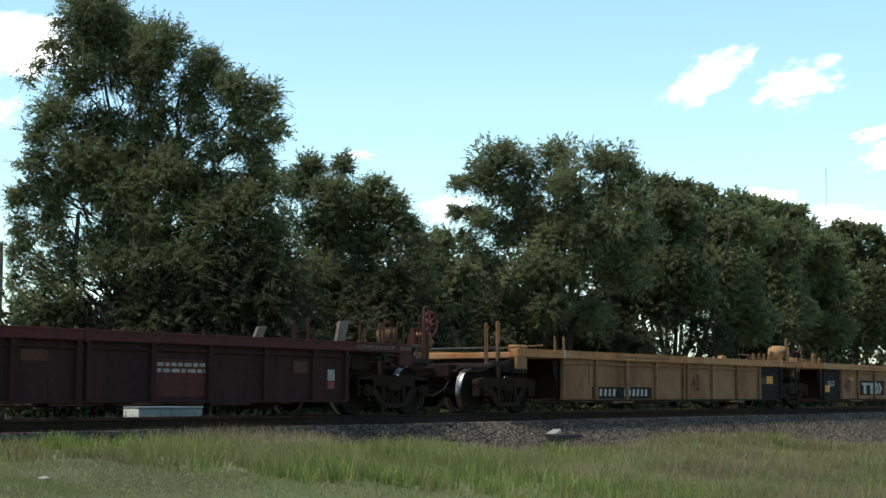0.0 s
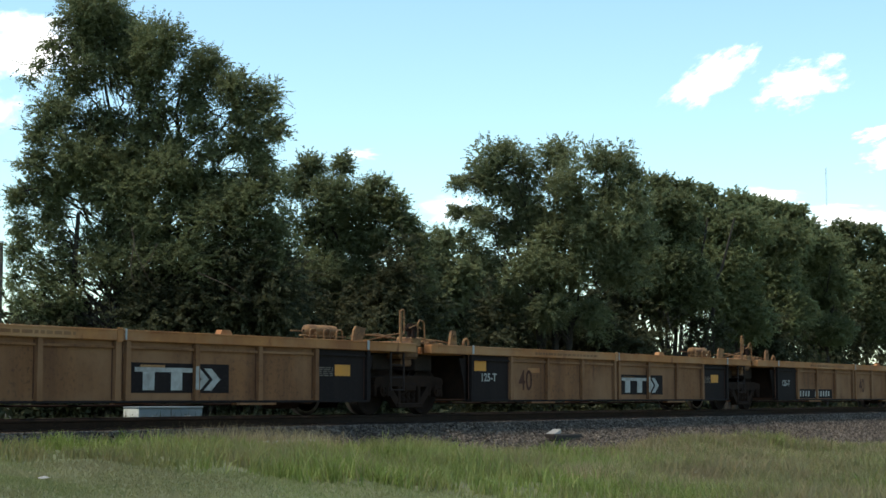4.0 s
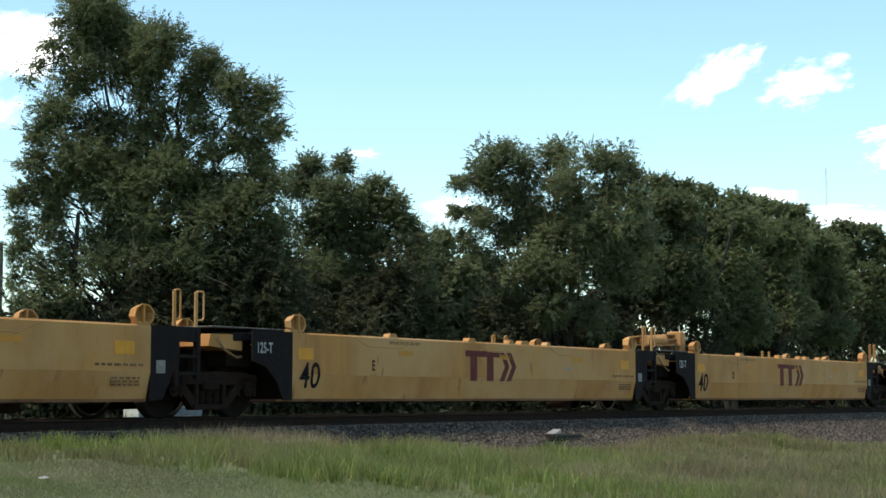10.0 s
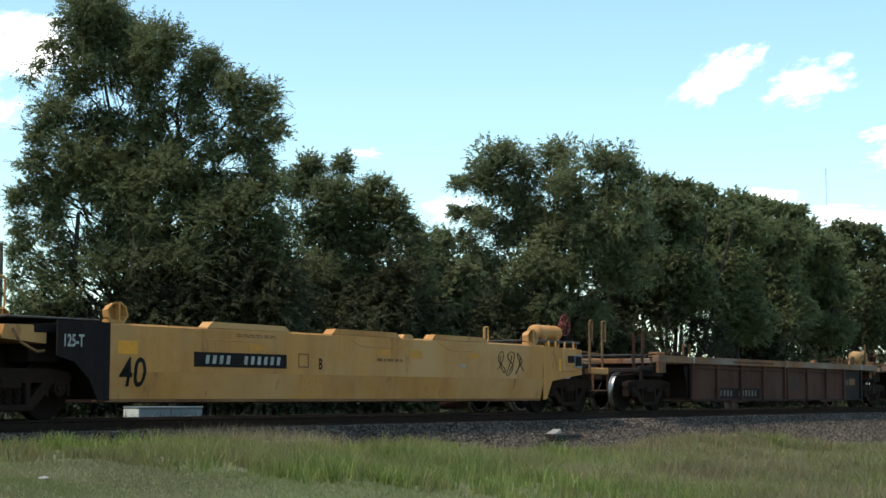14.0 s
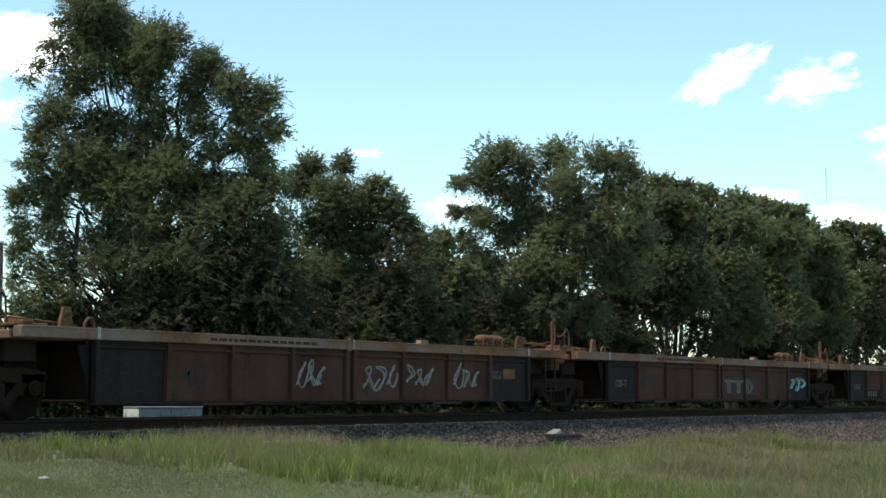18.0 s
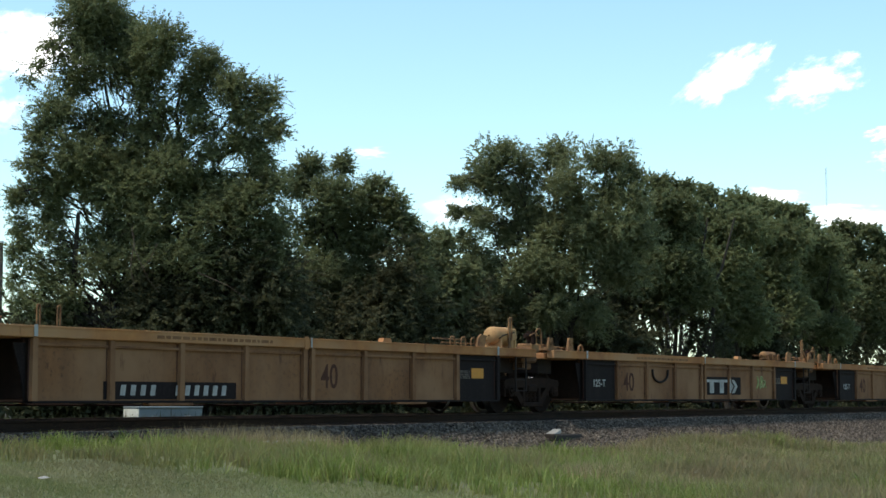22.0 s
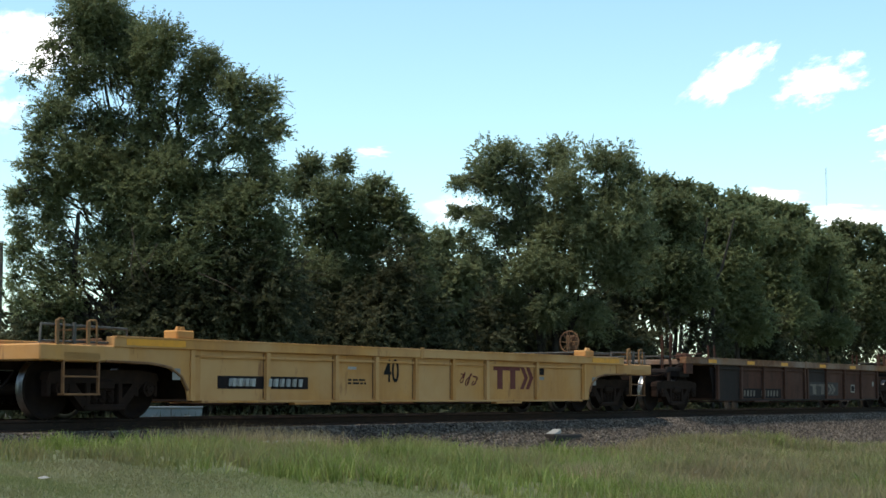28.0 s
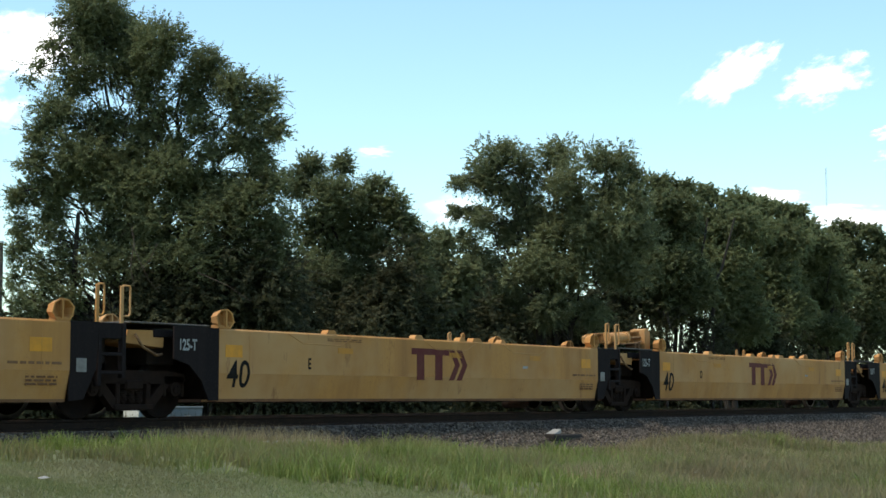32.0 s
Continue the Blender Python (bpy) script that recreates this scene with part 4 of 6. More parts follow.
def loose_things():
    t = tagged(new("concrete_slab"), "thin pale concrete slab lying at the edge of the ballast", "slab")
    t.matrix_basis = on_track(-5.75, -2.22, -0.37) @ pose(0, 0, 0, 3, 0, 3)
    part("slab", Shape().box(-0.75, 0.7, -0.12, 0.12, -0.08, 0.008, 0.01), M_CONCRETE, t)
    t = tagged(new("broken_tie"), "discarded weathered timber tie lying on the ballast slope", "timber")
    t.matrix_basis = on_track(3.75, -1.98, -0.53) @ pose(0, 0, 0, 0, 1, 6)
    part("beam", Shape().box(-0.75, 0.75, -0.12, 0.12, -0.06, 0.10, 0.03), M_WOOD, t)
    t = tagged(new("concrete_block"), "pale broken concrete block resting on an old timber", "rubble")
    t.matrix_basis = on_track(3.45, -1.9, -0.41) @ pose(0, 0, 0, 0, -12, 10)
    part("block", Shape().box(-0.22, 0.24, -0.1, 0.1, -0.06, 0.035, 0.02), M_CONCRETE, t)
    t = tagged(new("litter"), "crumpled white scrap lying on the mown lawn", "litter")
    u, v = np.array([-13.5]), np.array([-4.95])
    t.matrix_basis = on_track(-13.5, -4.95, float(rolling(u, v)[0]) + 0.03) @ pose(0, 0, 0, 0, 0, 15)
    s = Shape()
    s.add([(-0.1, -0.03, 0), (0.02, -0.06, 0.01), (0.12, -0.02, 0), (0.1, 0.05, 0.02), (-0.02, 0.06, 0), (-0.11, 0.03, 0.01), (0, 0, 0.03), (0.04, 0.01, 0.022)],
          [(0, 1, 6), (1, 2, 7), (1, 7, 6), (2, 3, 7), (3, 4, 7), (7, 4, 6), (4, 5, 6), (5, 0, 6)])
    part("scrap", s, M_CONCRETE, t)
    t = tagged(new("radio_mast"), "thin distant lattice radio mast above the trees", "mast")
    t.matrix_basis = pose(211.8, 900, -1)
    s = Shape()
    for k in range(3):
        a = 2 * math.pi * k / 3
        s.tube((0.35 * math.cos(a), 0.35 * math.sin(a), 0), (0.35 * math.cos(a), 0.35 * math.sin(a), 128), 0.05, 6)
    for i in range(64):
        a, b = 2 * math.pi * i / 3, 2 * math.pi * (i + 1) / 3
        s.tube((0.35 * math.cos(a), 0.35 * math.sin(a), 2 * i), (0.35 * math.cos(b), 0.35 * math.sin(b), 2 * i + 2), 0.03, 5)
    part("lattice", s, M_HAZE, t)
    t = tagged(new("utility_pole"), "grey timber utility pole beyond the trees", "pole")
    t.matrix_basis = pose(-15.14, 56, -0.6)
    part("pole", Shape().tube((0, 0, 0), (0, 0, 6.2), 0.09, 12, 0.07), M_TIE, t)
    t2 = tagged(new("marker_post"), "short pale marker post with a low kerb behind the track", "post")
    t2.matrix_basis = pose(-10.55, 40, -0.62)
    part("post", Shape().box(-0.06, 0.06, -0.06, 0.06, 0, 0.78, 0.01), M_CONCRETE, t2)
    part("kerb", Shape().box(-0.5, 0.55, -0.2, 0.02, 0, 0.42, 0.02), M_CONCRETE, t2)
    part("cap", Shape().tube((0, 0, 6.2), (0, 0, 6.26), 0.1, 12), M_STEEL, t)


# ---- the train ----
CACHE = {}


def shared(key, build, *mats):
    if key not in CACHE:
        CACHE[key] = build().mesh(key[0], *mats)
    return CACHE[key]


TRAIN = []                         # (thing, place along the train)
WHEELSETS = []                     # (wheelset, side along the truck, place along the train)
WHEEL_R = 0.46


def make_truck():
    """A three-piece freight truck, at its centre on the rail heads."""
    t = tagged(new("railway_truck"), "dark sooty cast-steel railway truck with two wheelsets", "truck", "trucks under the train")
    for s in (-1, 1):
        y = s * 1.03
        f = Shape()
        a, b = y - 0.08, y + 0.08
        f.prism([(-1.16, 0.60), (-1.05, 0.54), (1.05, 0.54), (1.16, 0.60), (1.12, 0.70), (0.75, 0.745), (-0.75, 0.745), (-1.12, 0.70)], a, b)
        for d in (-1, 1):
            f.box(d * 0.9 - 0.25, d * 0.9 + 0.25, a, b, 0.50, 0.69, 0.03)
            for e in (-0.24, 0.17):
                f.box(d * 0.9 + e, d * 0.9 + e + 0.07, a, b, 0.34, 0.55, 0.015)
            q = [(0.84, 0.56), (0.42, 0.15), (0.30, 0.15), (0.30, 0.24), (0.66, 0.60)]
            f.prism([(d * x, z) for x, z in (q if d > 0 else q[::-1])][::-1], a + 0.01, b - 0.01)
            f.box(d * 0.33 - 0.05, d * 0.33 + 0.05, a, b, 0.22, 0.58, 0.015)
        f.box(-0.42, 0.42, a - 0.03, b + 0.03, 0.13, 0.23, 0.02)
        frame_ob = part("sideframe", f, M_IRON, t)
        for x in (-0.17, 0.0, 0.17):
            c = Shape()
            c.path([(x + 0.065 * math.cos(k), y + 0.065 * math.sin(k), 0.235 + 0.2 * k / 44) for k in range(45)], 0.014, 5)
            part("spring", c, M_IRON, frame_ob)
    part("bolster", Shape().box(-0.2, 0.2, -1.14, 1.14, 0.44, 0.60, 0.03).box(-0.3, 0.3, -0.4, 0.4, 0.58, 0.72, 0.03), M_IRON, t)
    for x in (-0.42, 0.42):
        part("brake_beam", Shape().box(x - 0.04, x + 0.04, -0.7, 0.7, 0.33, 0.41, 0.01), M_IRON, t)
    for d in (-1, 1):
        w = part("wheelset", Shape().tube((0, -1.0, 0), (0, 1.0, 0), 0.085, 14), M_WHEEL, t, m=pose(d * 0.9, 0, WHEEL_R))
        for s in (-1, 1):
            prof = [(-0.075, 0.10), (-0.075, 0.17), (-0.03, 0.22), (-0.03, 0.36), (-0.062, 0.39), (-0.065, 0.452), (-0.055, WHEEL_R - 0.001)]
            tread = [(-0.055, WHEEL_R - 0.001), (0.04, WHEEL_R), (0.052, WHEEL_R + 0.024), (0.066, WHEEL_R + 0.018), (0.07, 0.40)]
            back = [(0.07, 0.40), (0.03, 0.36), (0.03, 0.2), (0.07, 0.15), (0.07, 0.1)]
            k = -s
            sh = Shape()
            for slot, p in ((0, prof), (1, tread), (0, back)):
                sh.lathe([(y * k, r) for y, r in (p if k > 0 else p[::-1])], (0, s * 0.755, 0), 40, slot)
            me = smooth(sh.mesh("wheel", M_WHEEL, M_TREAD))
            part("wheel", me, None, w, "rusty wheel with a bright worn tread")
            c = Shape().tube((0, s * 0.93, 0), (0, s * 1.145, 0), 0.115, 18).tube((0, s * 1.145, 0), (0, s * 1.165, 0), 0.075, 12)
            for i in range(3):
                an = 2 * math.pi * i / 3
                c.tube((0.05 * math.cos(an), s * 1.16, 0.05 * math.sin(an)), (0.05 * math.cos(an), s * 1.185, 0.05 * math.sin(an)), 0.018, 6)
            part("bearing", c, M_IRON, w, "bolted bearing cap")
    return t


MASTER_TRUCK = []


def truck_at(place):
    if MASTER_TRUCK:
        t = copy_thing(MASTER_TRUCK[0], on_track(place))
    else:
        t = make_truck()
        t.matrix_basis = on_track(place)
        MASTER_TRUCK.append(t)
    TRAIN.append((t, place))
    for d in (-1, 1):
        w = [o for o in t.children if o.name.startswith("wheelset") and o.location.x * d > 0][0]
        WHEELSETS.append((w, d, place))


# markings on the near side
LETTERS = {}


def lettering(parent, text, x, z, size, mat, y=-1.432, narrow=1.0, fold=None):
    """Painted characters; below the height fold they follow a side that leans in."""
    key = (text, size, narrow, mat.name, z if fold else 0)
    if key not in LETTERS:
        c = bpy.data.curves.new("lettering", "FONT")
        c.body, c.size, c.extrude = text, size * 1.38, 0.0015
        c.space_character, c.offset = 1.02, 0.006
        tmp = bpy.data.objects.new("lettering", c)
        me = bpy.data.meshes.new_from_object(tmp)
        bpy.data.objects.remove(tmp)
        me.transform(pose(0, 0, 0, 90, 0, 0) @ Matrix.Diagonal((narrow, 1, 1, 1)))
        if fold:
            bm = bmesh.new()
            bm.from_mesh(me)
            bmesh.ops.bisect_plane(bm, geom=bm.verts[:] + bm.edges[:] + bm.faces[:], plane_co=(0, 0, fold - z), plane_no=(0, 0, 1))
            for p in bm.verts:
                p.co.y += 0.211 * max(0.0, fold - z - p.co.z)
            bm.to_mesh(me)
            bm.free()
        me.materials.clear()
        me.materials.append(mat)
        LETTERS[key] = me
    return part("lettering", LETTERS[key], None, parent, m=pose(x, y, z))


def plate(parent, name, x0, x1, z0, z1, mat, y=-1.42, d=0.004, label=""):
    return part(name, Shape().box(x0, x1, y - d, y + 0.003, z0, z1, 0.001), mat, parent, label)


def bars(parent, x0, x1, z0, z1, groups, mat=None, y=-1.424):
    """A row of plain upright bars in groups, where writing stands."""
    s = Shape()
    total = sum(groups) + 1.6 * (len(groups) - 1)
    w = (x1 - x0) / total
    x = x0
    for g in groups:
        for _ in range(g):
            k = 0.16 * (z1 - z0)
            s.prism([(x + 0.2 * w, z0), (x + 0.68 * w, z0), (x + 0.68 * w + k, z1), (x + 0.2 * w + k, z1)], y - 0.004, y + 0.002)
            x += w
        x += 1.6 * w
    return tagged(part("marking", s, mat or M_WHITE, parent), kind="stuff")


def number_panel(parent, x0, x1, z0, z1, groups=(4, 6), y=-1.42):
    plate(parent, "number_panel", x0, x1, z0, z1, M_BLACK, y, label="black panel with white markings")
    h = z1 - z0
    bars(parent, x0 + 0.1 * (x1 - x0), x1 - 0.06 * (x1 - x0), z0 + 0.22 * h, z1 - 0.2 * h, groups, M_WHITE, y - 0.004)


def small_text(parent, x0, x1, z, rows, h=0.035, mat=None, y=-1.42):
    for r in range(rows):
        s = Shape()
        x = x0
        while x < x1:
            w = random.uniform(0.06, 0.2)
            s.box(x, min(x + w, x1), y - 0.003, y + 0.002, z - r * h * 1.7 - h, z - r * h * 1.7, 0.001)
            x += w + 0.04
        tagged(part("marking", s, mat or M_INK, parent), kind="stuff")


def block_emblem(parent, x0, x1, z0, z1, mat, back=None, y=-1.42):
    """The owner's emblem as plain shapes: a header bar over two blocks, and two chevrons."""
    w, h = x1 - x0, z1 - z0
    if back:
        plate(parent, "emblem_panel", x0 - 0.09 * w, x1 + 0.11 * w, z0 - 0.12 * h, z1 + 0.2 * h, back, y, label="black emblem panel")
        y -= 0.004
    a, b = y - 0.004, y + 0.002

    def q(*pts):
        s = Shape().prism([(x0 + px * w, z0 + pz * h) for px, pz in pts], a, b)
        part("emblem_block", s, mat, parent)
    q((0.0, 0.8), (0.66, 0.8), (0.66, 1.0), (0.0, 1.0))
    for x in (0.09, 0.41):
        q((x, 0.0), (x + 0.13, 0.0), (x + 0.13, 0.8), (x, 0.8))
    for x in (0.66, 0.8):
        q((x, 0.0), (x + 0.09, 0.0), (x + 0.2, 0.5), (x + 0.09, 1.0), (x, 1.0), (x + 0.11, 0.5))


def scrawl(parent, x0, x1, z0, z1, mat, seed, y=-1.425, r=0.011):
    """Sprayed loops that spell nothing."""
    rr = random.Random(seed)
    n = 3
    for k in range(n):
        pts = []
        ax, az = rr.uniform(0.28, 0.5), rr.uniform(0.3, 0.5)
        ph, fr = rr.uniform(0, 6), rr.choice((1.5, 2.0, 2.5))
        for i in range(26):
            t = i / 25
            px = (k + 0.5 + ax * math.sin(2 * math.pi * t * fr + ph) * 0.9 + 0.4 * (t - 0.5)) / n
            pz = 0.5 + az * math.cos(2 * math.pi * t * 1.25 + ph * 0.7) * (0.7 + 0.3 * math.sin(9 * t))
            pts.append((x0 + px * (x1 - x0), y, z0 + pz * (z1 - z0)))
        part("spray_mark", Shape().path(pts, r, 5), mat, parent)


def decal(parent, x, z, w=0.42, h=0.2, y=-1.42, mat=None):
    plate(parent, "reflector", x, x + w, z, z + h, mat or M_ORANGE, y, label="faded orange reflector patch")


# fittings
def hoop(parent, x, y, z0, z1, mat, w=0.13, turn=0, flat=True):
    """A tall grab iron: one long flat leg with a narrow closed loop at its top."""
    loop = max(z0 + 0.02, z1 - 0.46)
    if flat:
        s = Shape().box(x - 0.032, x + 0.032, y - 0.02, y + 0.02, z0, z1 - 0.01, 0.008)
        r = 0.016
        s.path([(x, y, z1 - 0.02), (x + 0.03, y, z1), (x + w - 0.02, y, z1), (x + w, y, z1 - 0.03), (x + w, y, loop + 0.05), (x + w - 0.03, y, loop), (x + 0.01, y, loop)], r, 6)
    else:
        dx, dy = w * math.cos(turn), w * math.sin(turn)
        s = Shape().path([(x, y, z0), (x, y, z1 - 0.03), (x + 0.2 * dx, y + 0.2 * dy, z1), (x + 0.8 * dx, y + 0.8 * dy, z1), (x + dx, y + dy, z1 - 0.03), (x + dx, y + dy, z0)], 0.015, 6)
    return part("grab_iron", s, mat, parent, "tall bent grab iron")


def guide(parent, x, y, z, mat, d=1, h=0.34, w=0.42):
    """A flared corner guide for loading: a cupped hood of folded plate, open to the well, on a gusset."""
    o = [(-w * 0.26, 0.0), (w * 0.30, 0.0), (w * 0.50, h * 0.34), (w * 0.40, h * 0.78), (w * 0.14, h), (-w * 0.22, h * 0.95), (-w * 0.46, h * 0.62), (-w * 0.40, h * 0.22)]
    s = Shape()
    cx, cz = 0.03 * w, 0.48 * h
    near = [(x + d * a, y - 0.05, z + b) for a, b in o]
    far = [(x + d * (cx + 0.72 * (a - cx)), y + 0.13, z + cz + 0.72 * (b - cz)) for a, b in o]
    rim = [(x + d * (cx + 0.86 * (a - cx)), y - 0.05, z + cz + 0.86 * (b - cz)) for a, b in o]
    deep = [(x + d * (cx + 0.6 * (a - cx)), y + 0.11, z + cz + 0.6 * (b - cz)) for a, b in o]
    n = len(o)
    faces = []
    for i in range(n):
        j = (i + 1) % n
        faces += [[i, j, n + j, n + i], [i, 2 * n + i, 2 * n + j, j], [2 * n + i, 3 * n + i, 3 * n + j, 2 * n + j]]
    faces += [list(range(n, 2 * n)), list(range(3 * n, 4 * n))]
    s.add(near + far + rim + deep, faces)
    s.box(*sorted((x - d * w * 0.3, x + d * w * 0.26)), y - 0.03, y + 0.14, z - 0.01, z + 0.05, 0.008)
    s.prism([(x + d * a, z + b) for a, b in ((w * 0.02, 0.02), (w * 0.1, 0.02), (w * 0.1, h * 0.9), (w * 0.02, h * 0.92))][::d], y - 0.06, y + 0.02)
    return part("corner_guide", s, mat, parent, "flared cup-shaped plate corner guide")


def eye_plate(parent, x, y, z, mat, h=0.26):
    s = Shape().prism([(x - 0.13, z), (x + 0.13, z), (x + 0.09, z + h), (x - 0.05, z + h), (x - 0.10, z + h * 0.5)], y - 0.025, y + 0.025)
    s.lathe([(-0.045, 0.03), (-0.045, 0.06), (0.045, 0.06), (0.045, 0.03)], (x + 0.02, y, z + h * 0.62), 12)
    return part("eye_plate", s, mat, parent)


def tank(parent, x, y, z, mat, l=0.95, r=0.16):
    prof = [(-l / 2, 0.02), (-l / 2 + 0.02, r * 0.6), (-l / 2 + 0.07, r * 0.93), (-l / 2 + 0.14, r), (l / 2 - 0.14, r), (l / 2 - 0.07, r * 0.93), (l / 2 - 0.02, r * 0.6), (l / 2, 0.02)]
    s = Shape().lathe(prof, (0, 0, 0), 20)
    s.v = [(x + b, y - a, z + c) for a, b, c in s.v]
    s.f = [f[::-1] for f in s.f]
    me = smooth(s.mesh("air_reservoir", mat))
    ob = part("air_reservoir", me, None, parent, "round-ended air tank on brackets")
    for d in (-0.28, 0.28):
        part("bracket", Shape().box(x + d - 0.03, x + d + 0.03, y - r - 0.02, y + r + 0.02, z - r - 0.16, z - r * 0.4, 0.008), mat, ob)
    return ob


def handwheel(parent, x, y, z, mat, r=0.23, across=False):
    """A spoked brake wheel with its housing; across turns it to face along the car."""
    def at(a, b, out):
        return (x + out, y + a, z + b) if across else (x + a, y + out, z + b)
    s = Shape()
    s.path([at(r * math.cos(2 * math.pi * i / 28), r * math.sin(2 * math.pi * i / 28), 0) for i in range(29)], 0.016, 6)
    for i in range(8):
        a = 2 * math.pi * i / 8
        s.tube(at(0, 0, 0.03), at(r * math.cos(a), r * math.sin(a), 0), 0.010, 6)
    s.tube(at(0, 0, -0.02), at(0, 0, 0.16), 0.04, 10)
    w = tagged(part("handbrake_wheel", s, mat, parent, "spoked handbrake wheel"), kind="stuff")
    part("handbrake_housing", Shape().lathe([(0.02, 0.02), (0.02, 0.08), (0.04, 0.095), (0.09, 0.095), (0.1, 0.02)], (x, y, z), 16) if not across else Shape().box(x + 0.08, x + 0.2, y - 0.14, y + 0.14, z - 0.2, z + 0.16, 0.03), mat, parent)
    return w


def walkway(parent, x0, x1, z, mat, y=1.05):
    s = Shape().box(x0, x1, -y - 0.03, -y, z - 0.05, z + 0.005, 0.005).box(x0, x1, y, y + 0.03, z - 0.05, z + 0.005, 0.005)
    for a in (x0 + 0.1, x1 - 0.1):
        s.box(a - 0.03, a + 0.03, -y, y, z - 0.06, z - 0.032, 0.006).box(a - 0.03, a + 0.03, -y, -y + 0.06, z - 0.22, z - 0.05, 0.006)
    ob = part("walkway", s, mat, parent, "slatted steel crossover walkway")
    n = max(3, int((x1 - x0) / 0.16))
    w = (x1 - x0) / n
    me = shared(("slat", round(w, 3), y, mat.name), lambda: Shape().box(0, w * 0.7, -y, y, -0.03, 0, 0.004), mat)
    for i in range(n):
        part("slat", me, None, ob, m=pose(x0 + w * i, 0, z))
    return ob


def ladder(parent, x, z0, z1, mat, y=-1.43, w=0.36, rungs=3):
    s = Shape()
    for d in (0, w):
        s.box(x + d - 0.018, x + d + 0.018, y - 0.012, y + 0.02, z0, z1, 0.004)
    for i in range(rungs):
        z = z0 + 0.02 + (z1 - z0 - 0.1) * i / max(1, rungs - 1)
        s.tube((x, y, z), (x + w, y, z), 0.012, 6)
    return part("ladder", s, mat, parent, "steel side ladder")


def hose(parent, pts, mat, r=0.022):
    me = smooth(Shape().path(pts, r, 7).mesh("brake_hose", mat))
    return part("brake_hose", me, None, parent)


def end_gear(t, d, mat, kind, top):
    """Stub sill, casting and deck at one end; d is the way it points. kind: joint or coupled."""
    def X(a, b):
        return (a, b) if d > 0 else (-b, -a)
    reach = 8.02 if kind == "joint" else 9.35
    # stub sill, bolster and gussets are coloured dark for the under-body shade
    s = Shape().box(*X(6.25, reach), -0.45, 0.45, 0.74, 1.02, 0.02)
    s.box(*X(6.2, 6.32), -1.3, 1.3, 0.3, 1.24, 0.01)
    part("stub_sill", s, M_IRON, t)
    part("deck", Shape().box(*X(6.32, 7.75), -1.22, 1.22, top - 0.18, top - 0.05, 0.015), M_TAN if mat is M_YELLOW else mat, t)
    # bolster wings beside the truck, and the diagonal brace down to the sill
    part("body_bolster", Shape().box(*X(7.0, 7.6), -0.95, 0.95, 0.84, top - 0.17, 0.02), M_SOOT, t)
    for y in (-1.3, 1.27):
        b = Shape()
        o = [(6.24, 0.28), (6.32, 0.28), (6.38, 0.62), (6.55, 1.1), (6.24, 1.1)]
        b.prism([(d * p, q) for p, q in (o if d > 0 else o[::-1])], y, y + 0.03)
        part("end_gusset", b, M_BLACK, t)
    if kind == "joint":
        c = Shape().lathe([(-0.4, 0.02), (-0.4, 0.3), (-0.3, 0.36), (0.3, 0.36), (0.4, 0.3), (0.4, 0.02)], (d * 7.85, 0, 1.02), 16)
        part("joint_casting", c, mat, t)
    else:
        part("end_sill", Shape().box(*X(8.95, 9.07), -1.3, 1.3, 0.93, 1.03, 0.015), M_SOOT, t)
        for y in (-1.3, 1.22):
            part("side_sill", Shape().box(*X(7.6, 9.0), y, y + 0.08, 0.98, 1.08, 0.012), M_SOOT, t)
        part("air_pipe", Shape().path([(d * 7.4, -1.05, 1.1), (d * 8.0, -1.1, 1.12), (d * 8.6, -1.15, 1.0), (d * 9.1, -0.6, 0.95), (d * 9.3, -0.4, 0.8)], 0.022, 6), M_SOOT, t)
        part("rigging_lever", Shape().box(*X(8.0, 8.08), -0.9, -0.82, 0.55, 1.0, 0.01).box(*X(8.3, 8.9), -0.7, -0.62, 0.86, 0.93, 0.01), M_SOOT, t)
        part("coupler", Shape().box(*X(9.3, 9.85), -0.09, 0.09, 0.76, 0.96, 0.03).box(*X(9.8, 10.16), -0.2, 0.12, 0.72, 1.0, 0.05), M_IRON, t, "rusty knuckle coupler")
        part("uncoupling_lever", Shape().path([(d * 9.18, -1.3, 0.9), (d * 9.25, -1.1, 0.86), (d * 9.25, -0.2, 0.86), (d * 9.6, -0.05, 0.9)], 0.014, 6), M_IRON, t)
        hose(t, [(d * 9.2, -0.4, 0.75), (d * 9.5, -0.45, 0.5), (d * 9.85, -0.4, 0.36), (d * 10.15, -0.35, 0.4)], M_BLACK)


BAYS = (-6.24, -4.72, -3.2, -1.65, -0.11, 0.11, 1.65, 3.2, 4.72, 6.24)


